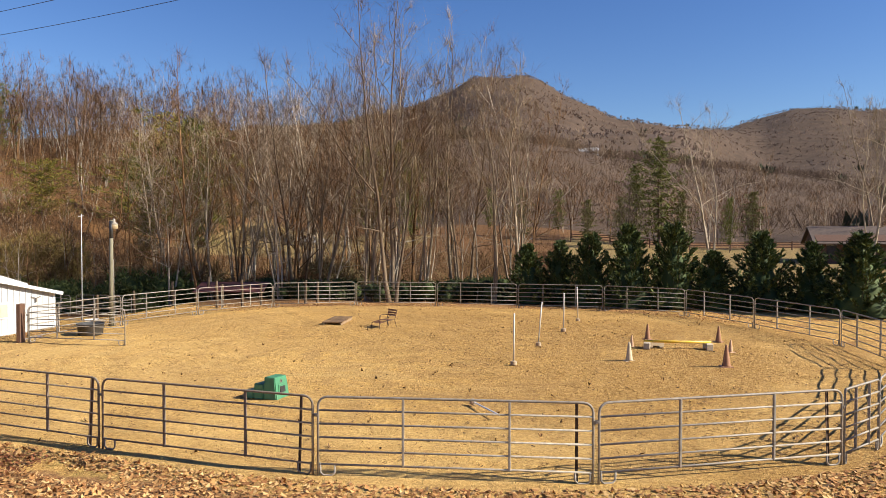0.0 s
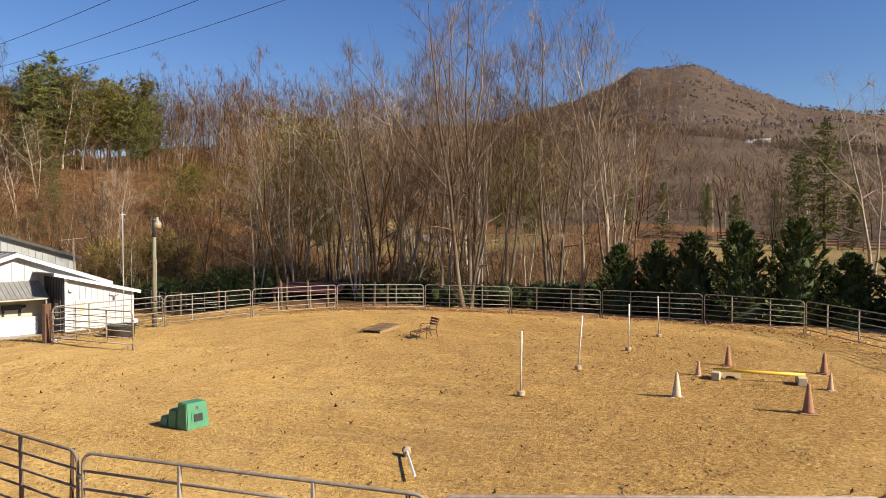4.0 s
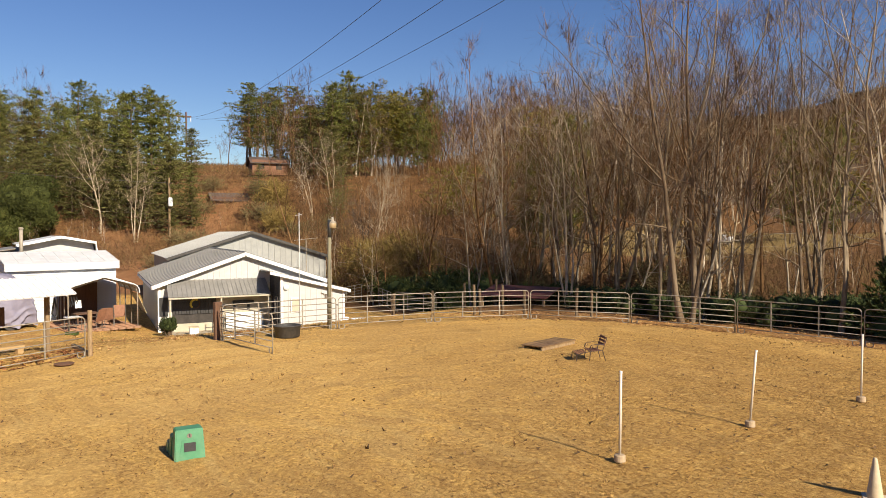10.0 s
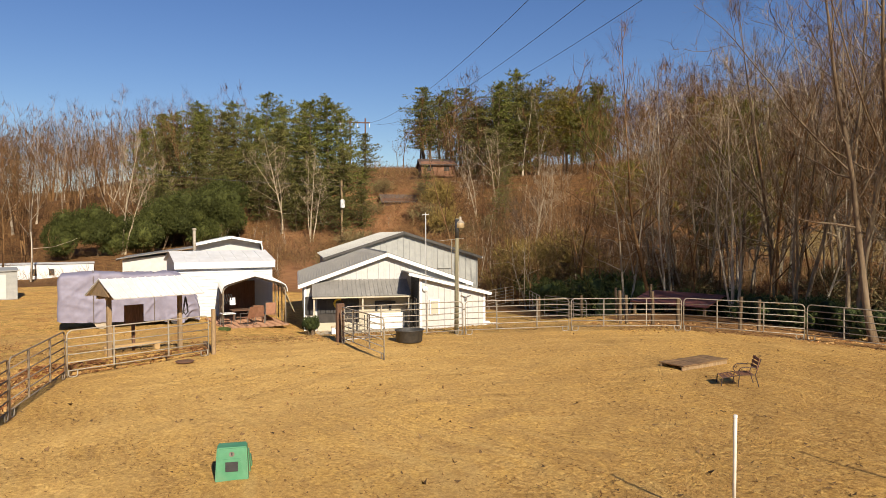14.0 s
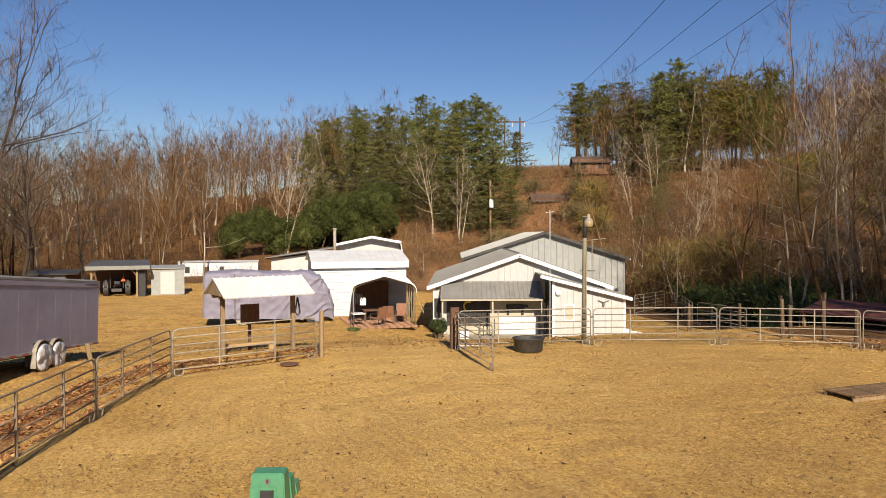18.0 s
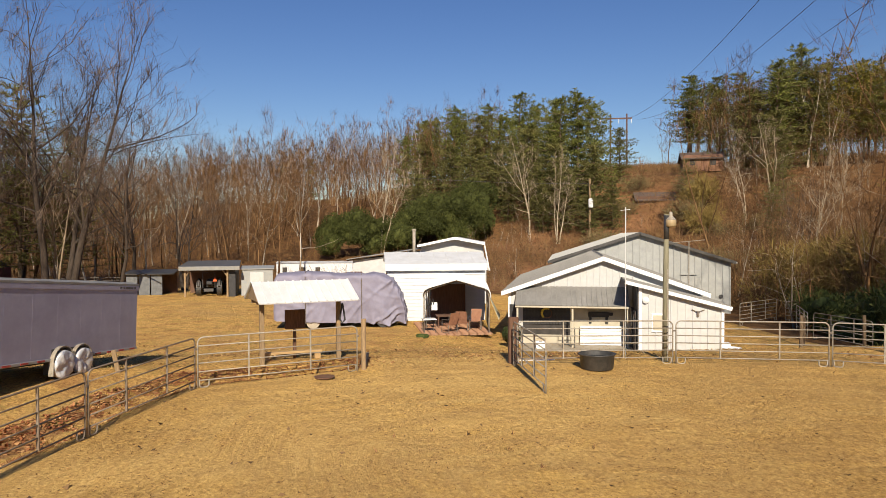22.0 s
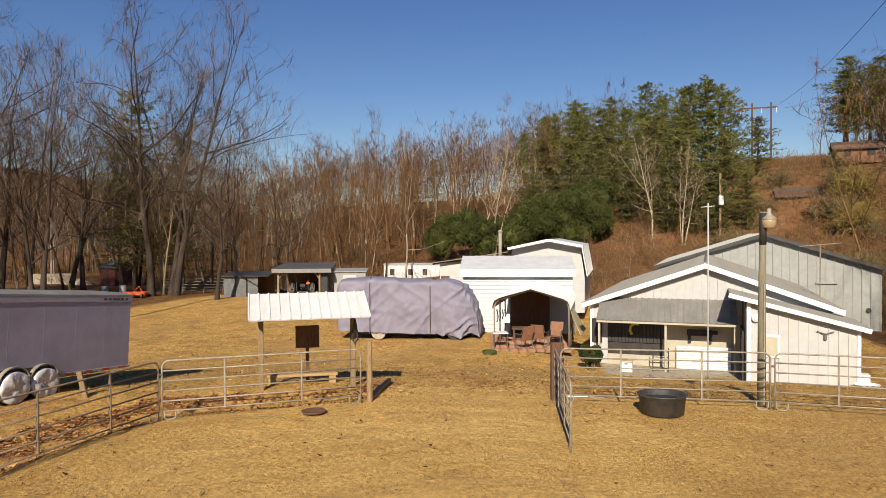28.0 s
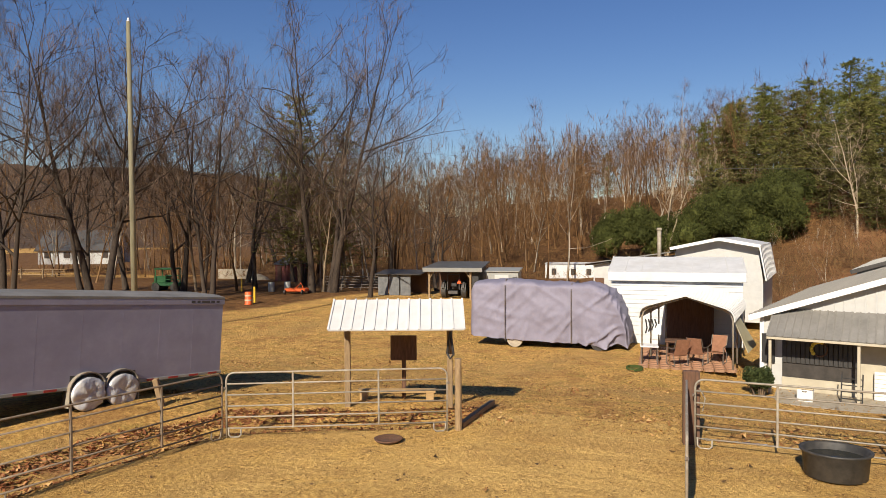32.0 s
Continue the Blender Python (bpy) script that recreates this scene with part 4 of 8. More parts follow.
PINES = [pine_kind("white_pine", 21, 20, 0.12, 5.6, PINE, 20), pine_kind("white_pine_b", 22, 21, 0.34, 5.4, PINE, 15), pine_kind("slim_pine", 23, 19, 0.08, 4.6, PINE, 21),
         pine_kind("golden_pine", 24, 16, 0.26, 8.0, GOLD_PINE, 15, True), pine_kind("dull_hemlock", 25, 15, 0.05, 4.6, DULL_PINE, 19), pine_kind("round_pine", 26, 16, 0.2, 5.4, PINE, 15, True), pine_kind("dusky_hemlock", 27, 16, 0.15, 6.4, DULL_PINE, 24, False, 0.65)]
for k, x, y, h, lab in [
        (0, -152, 26, 0.78, 0), (1, -148, 33, 0.76, 0), (2, -139, 21, 0.78, 0), (0, -145, 38, 0.83, 0), (1, -135, 30, 0.78, 0), (2, -157, 26, 0.85, 0), (0, -141, 27, 0.8, 0),
        (4, -137, 35, 0.95, 0), (4, -133, 24, 0.9, 0), (0, -143, 31, 0.85, 0), (5, -130, 38, 0.9, 0), (4, -126, 28, 0.85, 0), (0, -133, 42, 0.85, 0), (4, -129, 33, 0.8, 0),
        (4, -121, 22, 0.7, 0), (4, -124, 36, 0.75, 0), (5, -127, 43, 0.75, 0), (4, -122, 31, 0.72, 0), (4, -131, 47, 0.8, 0), (4, -115, 36, 0.6, 0), (5, -138, 46, 0.9, 0), (4, -112, 40, 0.55, 0), (4, -106, 39.5, 0.5, 0), (5, -150, 44, 0.8, 0), (4, -100, 48, 0.5, 0), (4, -119, 56, 0.6, 0),
        (2, -111.2, 46.3, 0.98, 0), (0, -114, 44.5, 0.9, 0), (5, -116, 50, 0.95, 0), (4, -118, 40, 0.9, 0), (4, -105, 47, 0.75, 0), (4, -108.5, 42, 0.8, 0), (4, -103, 42.5, 0.62, 0), (5, -122, 46, 1.0, 0), (4, -99, 44.5, 0.5, 0),
        (1, -173, 94.5, 1.1, 0), (1, -169, 99, 1.05, 0), (1, -176, 101, 1.0, 0), (1, -165, 103, 1.05, 0), (0, -162, 97, 0.9, 0), (1, -179, 96, 0.95, 0), (1, -167, 93, 0.9, 0),
        (0, -105.4, 76.2, 0.84, 0), (2, -108, 79, 0.78, 0), (4, -110, 74, 0.85, 0), (5, -113, 81, 0.85, 0), (4, -101, 73, 0.7, 0), (0, -117.5, 84, 0.85, 0),
        (3, -107.3, 91.6, 1.0, 1), (3, -110, 87.5, 1.05, 1), (4, -106, 82, 1.0, 0), (4, -114, 77.5, 0.85, 0), (0, -109.5, 82.5, 0.98, 0), (3, -103, 90, 0.9, 1), (5, -99.5, 93, 0.98, 0), (3, -112, 96, 0.9, 1), (5, -96, 88, 0.75, 0),
        (6, -72.9, -18.5, 1.2, 2), (6, -76, -15, 1.0, 2),
        (0, -240, -6, 0.75, 0), (2, -232, -14, 0.7, 0), (4, -61, 79, 0.75, 0), (4, -55, 70, 0.6, 0), (0, 7.5, 108, 0.86, 0), (2, 4.5, 114, 0.7, 0), (4, 11, 110, 0.6, 0), (5, -20, 116, 0.5, 0), (4, -14, 112, 0.55, 0), (5, -8, 118, 0.5, 0),
        (3, -74, 76, 0.6, 1), (5, -68, 86, 0.7, 0), (6, -88, 66, 0.5, 0), (6, -80, 60, 0.45, 0), (6, -101.5, 59.6, 0.42, 1),
        (5, -47.3, 68.1, 1.02, 2), (3, -50.5, 70.5, 1.08, 1), (5, -38.2, 104.0, 0.95, 2), (3, -35.5, 107.0, 1.0, 1), (5, -26.5, 86.0, 0.8, 2), (4, 1.0, 96.0, 0.5, 2), (4, -3.5, 99.0, 0.45, 2), (5, 17.0, 104.0, 0.5, 2), (4, 22.0, 112.0, 0.6, 2)]:
    plant("pine_tree", PINES[k], x, y, h * (1.25 if k < 3 and x < -120 and y < 50 else 1.5 if k < 2 and x < -150 else 1.3 if k < 4 else 1.4 if k == 4 and x < -95 else 0.6 if k == 5 and x > -60 else 1.0), (x * 37 + y * 11) % 360, ("tall dark green pine on the wooded hillside", "yellow-green pine with a rounded crown on the hillside", "dusky evergreen standing among leafless trees")[lab], "pine tree", "pines on the hills", h)


def cone_shrub(name, seed, height, width, limbs, material):
    """A cone-shaped evergreen of upswept branches with sprays, round a dark heart."""
    rng = np.random.default_rng(seed)
    cs, od, wood = [], [], [[0, 0, -0.2, 0, 0, height * 0.9, 0.07, 0.015]]
    for i in range(limbs):
        tz = 0.07 + 0.95 * (i + rng.uniform(0, 1)) / limbs
        a = i * 2.4 + rng.normal(0, 0.3)
        rt = width * max(0.02, 1 - tz) ** 0.62 * rng.uniform(0.58, 1.25) + 0.08
        lift = rt * rng.uniform(0.8, 1.5) + 0.12
        q = np.array([0, 0, max(0.05, tz * height - lift)])
        tip = np.array([math.cos(a) * rt, math.sin(a) * rt, tz * height + rng.uniform(-0.1, 0.12)])
        d = tip - q
        wood.append([*q, *tip, 0.016, 0.005])
        n = 11
        u = rng.uniform(0.35, 1.0, n)
        cs.append(q + d * u[:, None] + rng.normal(0, 0.11, (n, 3)) * (1.15 - u[:, None]))
        od.append(np.tile(d / np.linalg.norm(d) * 1.25, (n, 1)))
    v, f = tufts(rng, np.concatenate(cs), np.concatenate(od), 0.36, 5, 0.2)
    k = 14
    rings = []
    for i in range(9):
        tt = i / 8
        rr = (width * 0.55 * (1 - tt) ** 0.85 + 0.01) * (1 + 0.2 * rng.uniform(-1, 1, k))
        aa = 2 * np.pi * np.arange(k) / k
        rings.append(np.stack([rr * np.cos(aa), rr * np.sin(aa), np.full(k, 0.1 + tt * height * 0.85)], 1))
    hv = np.concatenate(rings)
    i = (np.arange(8)[:, None] * k + np.arange(k)).ravel()
    j = (np.arange(8)[:, None] * k + (np.arange(k) + 1) % k).ravel()
    V, F = joined([(v, f), (hv, np.stack([i, j, j + k, i + k], 1))])
    tv, tf = prisms(wood, 5)
    return mesh_of(name + "_trunk", tv, tf, BARK, True), mesh_of(name + "_crown", V, F, material)


CONES = [cone_shrub("leyland", 31, 4.4, 2.15, 150, LEYLAND), cone_shrub("leyland_b", 32, 4.2, 2.0, 140, LEYLAND), cone_shrub("leyland_c", 33, 4.6, 2.2, 155, LEYLAND)]
for i, (x, y, h, w) in enumerate([(-8.1, 37.6, 3.4, 0.85), (-6.2, 37.9, 3.6, 0.85), (-4.4, 37.2, 4.0, 0.95), (-2.3, 36.4, 4.5, 1.05), (0.1, 36.6, 4.6, 1.1),
                                   (2.3, 36.8, 3.1, 0.95), (4.7, 36.3, 4.1, 1.1), (7.2, 36.0, 3.6, 0.95), (9.0, 34.4, 4.1, 1.15)]):
    plant("leyland_cypress", CONES[i % 3], x, y, w, i * 77 % 360, "dark green cone-shaped evergreen with upswept sprays behind the fence", "evergreen shrub", "evergreens behind the fence", h / (4.4, 4.2, 4.6)[i % 3])


def bush_kind(name, seed, rx, ry, h, count, size, material, heart=True, flat=0.5):
    """A dense rounded bush with lumps, gaps and leaf sprays."""
    rng = np.random.default_rng(seed)
    lumps = [(rng.uniform(-0.75, 0.75) * rx, rng.uniform(-0.75, 0.75) * ry, rng.uniform(0.25, 0.8) * h, rng.uniform(0.28, 0.5) * min(rx, ry, h)) for _ in range(16)]
    cs, od, hv = [], [], []
    per = count // 16
    for x, y, z, r in lumps:
        d = rng.normal(0, 1, (per, 3))
        d /= np.linalg.norm(d, axis=1, keepdims=True)
        c = np.array([x, y, z]) + d * r * rng.uniform(0.75, 1.1, (per, 1)) * np.array([1.25, 1.25, 1.0])
        c[:, 2] = np.maximum(c[:, 2], 0.03)
        cs.append(c)
        od.append(d * 0.45 + np.array([0, 0, 0.3]))
    v, f = tufts(rng, np.concatenate(cs), np.concatenate(od), size, 4, flat)
    sets = [(v, f)]
    if heart:
        for x, y, z, r in lumps:
            k = 8
            th = 2 * np.pi * np.arange(k) / k
            rr = [np.stack([x + r * 0.8 * math.sin(p) * np.cos(th) * rng.uniform(0.85, 1.1), y + r * 0.8 * math.sin(p) * np.sin(th), np.full(k, max(0.0, z + r * 0.72 * math.cos(p)))], 1) for p in np.linspace(0.2, 2.95, 6)]
            i = (np.arange(5)[:, None] * k + np.arange(k)).ravel()
            j = (np.arange(5)[:, None] * k + (np.arange(k) + 1) % k).ravel()
            sets.append((np.concatenate(rr), np.stack([i, i + k, j + k, j], 1)))
    V, F = joined(sets)
    stem = [[lx * 0.2, ly * 0.2, -0.15, lx, ly, lz, 0.04, 0.015] for lx, ly, lz, _ in lumps[:7]]
    sv, sf = prisms(stem, 5)
    return mesh_of(name + "_stems", sv, sf, BARK), mesh_of(name + "_leaves", V, F, material)


def bush(meshes, x, y, scale, rz, label, group="", sz=None):
    t = empty("bush", on(x, y, rz), label, "bush", group)
    t.scale = (scale, scale, sz or scale)
    for nm, me in zip(("stems", "leaves"), meshes):
        new(nm, me).parent = t
    return t


DARK_BUSH = bush_kind("dark_bush", 41, 2.6, 1.8, 2.2, 1500, 0.4, BUSH_GREEN, True, 0.16)
LIGHT_BUSH = bush_kind("light_bush", 42, 2.4, 1.9, 2.6, 1500, 0.42, BUSH_GREEN)
LOW_SHRUB = bush_kind("low_shrub", 48, 2.6, 1.8, 2.0, 1300, 0.3, DEEP_GREEN, True, 0.16)
HEDGE_BUSH = bush_kind("tall_hedge", 43, 4.5, 3.2, 7.0, 9000, 0.36, HEDGE, True, 0.22)
RED_BUSH = bush_kind("red_bush", 46, 2.4, 2.0, 1.7, 440, 0.9, RED_BRUSH, False, 0.05)
DRY_BUSH = bush_kind("dry_bush", 44, 2.2, 2.0, 2.0, 440, 0.9, BRUSH, False, 0.05)
GOLD_BUSH = bush_kind("gold_bush", 47, 2.4, 2.2, 4.0, 800, 1.2, GOLD_BRUSH, False, 0.04)
for i, (x, y, s) in enumerate([(-51.5, 44.5, 1.1), (-48.5, 47.0, 1.2), (-54.5, 48.5, 1.0), (-98, 60.5, 1.1), (-90, 56.5, 0.9)]):
    bush(GOLD_BUSH, x, y, s, i * 83, "golden twiggy winter bush at the edge of the woods", "golden bushes")
for i, (x, y, s) in enumerate([(-35.3, 40.6, 1.4), (-31.5, 40.9, 0.85), (-38.5, 40.8, 1.0), (-29.0, 41.5, 0.7), (-43.0, 42.5, 1.0)]):
    bush(DARK_BUSH, x, y, s, i * 71, "dense dark green evergreen bush behind the fence", "bushes behind the barn")
for i, (x, y, s) in enumerate([(-22.5, 38.2, 0.6), (-19.8, 38.5, 0.65), (-17.2, 37.4, 0.5), (-14.2, 37.9, 0.6), (-12.6, 38.9, 0.7), (-10.4, 38.6, 0.65), (-25.5, 39.4, 0.7), (-21.2, 40.6, 0.8), (-16.0, 40.4, 0.8), (-11.4, 41.2, 0.8), (-27.5, 40.8, 0.7)]):
    bush(LOW_SHRUB, x, y, s, i * 67, "low dark evergreen shrub behind the fence", "low shrubs behind the fence")
for i, (x, y, s) in enumerate([(-46.0, 42.6, 0.9), (-50.5, 44.5, 0.6)]):
    bush(DARK_BUSH if i == 0 else LIGHT_BUSH, x, y, s, i * 53, "mid-green leafy bush at the edge of the woods", "bushes behind the barn")
for i, (x, y, s) in enumerate([(-111, 20.5, 0.98), (-112, 25, 1.08), (-111, 29, 1.05), (-115, 22.5, 1.05), (-112.5, 8.6, 0.85), (-111.5, 12.5, 0.92), (-113, 16, 0.8), (-116, 30, 1.1)]):
    bush(HEDGE_BUSH, x, y, s, i * 97, "tall clipped dark green hedge at the foot of the hill", "hedge at the foot of the hill", 1.15 * s if s > 0.8 else s)
rb = np.random.default_rng(5)
for i in range(38):
    if i < 14:
        x, y = rb.uniform(-58, -16), rb.uniform(43, 50)
    else:
        x, y = rb.uniform(-118, -66), rb.uniform(36, 66)
    bush(DRY_BUSH if i % 3 else RED_BUSH, x, y, rb.uniform(0.6, 1.3), rb.uniform(0, 360), "dry brown winter brush at the edge of the woods" if i % 3 else "reddish-brown winter brush on the cleared slope", "winter brush")

# ---- the woods, as stands of stems and twigs ----
def woodland_kinds(count, seed, sides, **kw):
    got = []
    for k in range(count):
        w, fi = skeleton(np.random.default_rng(seed + k), stems=1 + (k % 4 == 3), tn=1, bn=2 if sides == 3 else 1, forks=k % 3, **kw)
        got.append((*joined([prisms(w, sides), prisms(fi, 2)]), len(w) * (sides if sides > 2 else 1)))
    return got


MID = woodland_kinds(6, 50, 3, height=16, lean=0.12, limbs=15, branches=6, twigs=5, thick=0.12, rise=0.2, spread=0.33, twig_r=0.0075, upward=0.12, spray=850)
LOW = woodland_kinds(8, 60, 3, height=16, lean=0.1, limbs=12, branches=5, twigs=4, thick=0.12, rise=0.18, spread=0.33, twig_r=0.011, upward=0.12, spray=650, spray_l=1.2)
LOWEST = woodland_kinds(6, 80, 2, height=16, limbs=10, branches=4, twigs=3, thick=0.15, rise=0.2, spread=0.36, twig_r=0.022, upward=0.12, spray=260, spray_l=1.7)
SMALL = woodland_kinds(6, 95, 2, height=6, lean=0.25, limbs=9, branches=4, twigs=3, thick=0.04, rise=0.12, spread=0.42, twig_r=0.006, upward=0.25, spray=180, spray_l=0.6)


def stand(name, places, kinds, label, seed, low=0.7, high=1.15, light=0.6):
    r = np.random.default_rng(seed)
    sets, pale = [], []
    for i, (x, y) in enumerate(places):
        v, f, stems = kinds[int(r.integers(len(kinds)))]
        pale.append(np.arange(len(f)) < (stems if r.uniform() < light else 0))
        a, s = r.uniform(0, 6.28), r.uniform(low, high)
        c, sn = math.cos(a) * s, math.sin(a) * s
        w = np.stack([v[:, 0] * c - v[:, 1] * sn + x, v[:, 0] * sn + v[:, 1] * c + y, v[:, 2] * s * r.uniform(0.9, 1.15) + gz(x, y)], 1)
        sets.append((w, f))
    V, F = joined(sets)
    me = mesh_of(name, V, F, WOODS)
    me.materials.append(PALE_STEM)
    me.polygons.foreach_set("material_index", np.concatenate(pale).astype(np.int32))
    return tagged(new(name, me), label, "woodland", kind="stuff")


def scatter(n, x0, x1, y0, y1, seed, keep):
    r = np.random.default_rng(seed)
    got = []
    for _ in range(n * 40):
        if len(got) >= n:
            break
        x, y = r.uniform(x0, x1), r.uniform(y0, y1)
        if keep(x, y):
            got.append((x, y))
    return got


def corridor(x, y):
    """The cleared strip under the power line."""
    return abs(0.29 * (x + 191) + 0.957 * (y - 78)) < 15 and x > -215 and x < -70


def hides_pines(x, y):
    """Whether a tree here would stand right before one of the marked pines, seen from the arena."""
    for px, py in ((-171, 97), (-177, 97), (-164, 97), (-108, 78), (-106, 91)):
        dx, dy = px + 0.5, py - 9
        d = math.hypot(dx, dy)
        along, side = ((x + 0.5) * dx + (y - 9) * dy) / d, abs((x + 0.5) * dy - (y - 9) * dx) / d
        if side < 3.5 and d - 30 < along < d + 4:
            return True
    return False


def open_slope(x, y):
    """The brushy slope beside the big metal barn, where the trees stay low."""
    return x < -40 and 0.53 < (y - 14) / (-4 - x) < 0.95 and math.hypot(x + 4, y - 14) < 118


def on_hill(x, y):
    return not open_slope(x, y) and not hides_pines(x, y) and 70 < -0.78 * x + 0.62 * y < 190 and not corridor(x, y) and -x < 2.6 * y + 20 and not (x > -64 and y > 66)


stand("woods_creek", scatter(68, -62, -8, 38, 60, 1, lambda x, y: x > -39 and y < 57 and not (y > 50 and x > -22) and not (x < -50 and y < 46)), MID, "thin winter woods of bare grey-brown stems along a creek", 1, 0.5, 1.05, 0.6)
stand("woods_hill", scatter(250, -190, -56, 46, 150, 2, on_hill), LOW, "dense leafless woods of grey-brown stems climbing a hill", 2, 0.6, 1.15, 0.45)
stand("woods_slope", scatter(150, -112, -42, 40, 112, 12, open_slope), LOW, "low leafless trees and tangled brown brush on the slope", 12, 0.25, 0.52, 0.3)
stand("thicket_open", scatter(190, -112, -42, 40, 112, 13, open_slope), SMALL, "thin reddish saplings on the brushy slope", 13, 0.5, 1.1, 0.12)
stand("woods_ridge", scatter(260, -215, -40, 60, 230, 6, lambda x, y: not hides_pines(x, y) and 115 < -0.78 * x + 0.62 * y < 230 and not corridor(x, y) and -x < 2.6 * y + 20), LOWEST, "leafless woods along the crest of a hill", 6, 0.7, 1.15, 0.3)
stand("woods_west", scatter(225, -165, -84, -75, 42, 3, lambda x, y: not corridor(x, y) and not (x > -126 and 5 < y < 40) and x < -88 - 0.1 * y), LOW, "leafless brown woods beyond the pasture", 3, 0.85, 1.25, 0.25)
stand("woods_rear", scatter(290, -255, -135, -85, 55, 7, lambda x, y: not corridor(x, y) and not (x > -160 and 5 < y < 48)), LOWEST, "far leafless woods behind the pasture", 7, 0.9, 1.3, 0.2)
stand("woods_south", scatter(45, -125, -60, -95, -16, 4, lambda x, y: True), LOW, "dark leafless trees at the edge of the pasture", 4, 0.8, 1.2, 0.1)
stand("woods_far", scatter(150, -75, 110, 114, 185, 5, lambda x, y: y > 114 + 0.08 * abs(x)), LOWEST, "distant leafless forest below the mountain", 5, 0.5, 0.9, 0.35)
stand("thicket_hill", scatter(240, -190, -52, 46, 150, 8, on_hill), SMALL, "thin brown saplings between the trees", 8, 0.6, 1.3, 0.25)
stand("thicket_creek", scatter(170, -60, -7, 40, 66, 9, lambda x, y: beyond_fence(x, y) > 3), SMALL, "thin brown saplings along the creek", 9, 0.4, 0.9, 0.2)
stand("thicket_west", scatter(130, -150, -86, -75, 42, 10, lambda x, y: x < -90 and not (x > -124 and y > 4)), SMALL, "thin brown saplings beyond the pasture", 10, 0.6, 1.2, 0.2)
stand("thicket_bank", scatter(60, -118, -68, 24, 50, 14, lambda x, y: y < 26 - 0.32 * (x + 66) and (x > -104 or y > 33)), SMALL, "thin grey-brown saplings on the bank", 14, 0.3, 0.75, 0.3)
stand("thicket_slope", scatter(110, -190, -62, 33, 90, 11, lambda x, y: corridor(x, y)), SMALL, "reddish saplings scattered on the cleared slope", 11, 0.25, 0.6, 0.1)

# ---- the stable barn ----
BZ = -1.4
CORR_BLACK = surface("black_corrugated_sheet", (0.02, 0.02, 0.022), (0.06, 0.058, 0.055), 4, 0.55, 0.1)
BEIGE = surface("beige_painted_board", (0.42, 0.38, 0.29), (0.52, 0.48, 0.38), 3, 0.7, 0.1, 0, (0.35, 0.3, 0.22), 0.9, 0.4)
DARK_TRIM = surface("dark_bronze_trim", (0.03, 0.028, 0.026), (0.07, 0.065, 0.06), 5, 0.5, 0.05)
barn = empty("stable_barn", pose(-37.7, 25.5, BZ, 0, 0, 74.2), "cream-sided stable barn with a grey metal gable roof and porch awning", "barn")


def gable(w, eave, ridge):
    return [(-w, 0), (w, 0), (w, eave), (0, ridge), (-w, eave)]


body = part("wall", prism(gable(4.65, 2.72, 4.27), 0.0, 14.4), CREAM_SIDING, barn)


def strip_mesh(name, sx, sy, sz, material):
    bm = block(-sx / 2, sx / 2, -sy / 2, sy / 2, 0, sz, min(sx, sy) * 0.2)
    me = bpy.data.meshes.new(name)
    bm.to_mesh(me)
    bm.free()
    me.materials.append(material)
    return me


def piece(name, me, parent, loc, scale=(1, 1, 1), rot=(0, 0, 0)):
    ob = new(name, me)
    ob.parent = parent
    ob.location, ob.scale, ob.rotation_euler = loc, scale, [radians(a) for a in rot]
    return ob


batten = strip_mesh("batten", 0.05, 0.03, 1.0, CREAM_SIDING)
for i in range(30):
    x = -4.55 + i * 0.315
    top = 2.72 + 1.55 * (1 - abs(x) / 4.65)
    low = 2.86 if -4.3 < x < 1.2 else 0.0
    if x < 1.45 or top > 3.45:
        lo = low if x < 1.45 else 3.45 - (x - 1.45) * 0.29
        piece("batten", batten, body, (x, -0.012, lo), (1, 1, max(0.05, top - lo)))


def ribbed_roof(parent, corners, thick, rib_at, rib_me, material, name="roof"):
    """A roof slope with raised seams. corners: low a, low b, top b, top a; rib_at: shares along the eave."""
    r = part(name, slab(corners, thick), material, parent)
    a, b, c, d = [Vector(p) for p in corners]
    for t in rib_at:
        p, q = a.lerp(b, t), d.lerp(c, t)
        along = (q - p)
        side = (b - a).normalized()
        up = along.normalized().cross(side)
        if up.z < 0:
            up = -up
        m = Matrix((along.normalized(), side, along.normalized().cross(side))).transposed().to_4x4()
        m.translation = (p + q) / 2 + up * 0.012
        ob = new("seam", rib_me)
        ob.parent = r
        ob.matrix_basis = m @ Matrix.Diagonal((along.length, 1, 1, 1))
    return r


def rib_mesh(material, w=0.05, h=0.035):
    bm = block(-0.5, 0.5, -w / 2, w / 2, -h / 2, h / 2, 0)
    me = bpy.data.meshes.new("seam")
    bm.to_mesh(me)
    bm.free()
    me.materials.append(material)
    return me


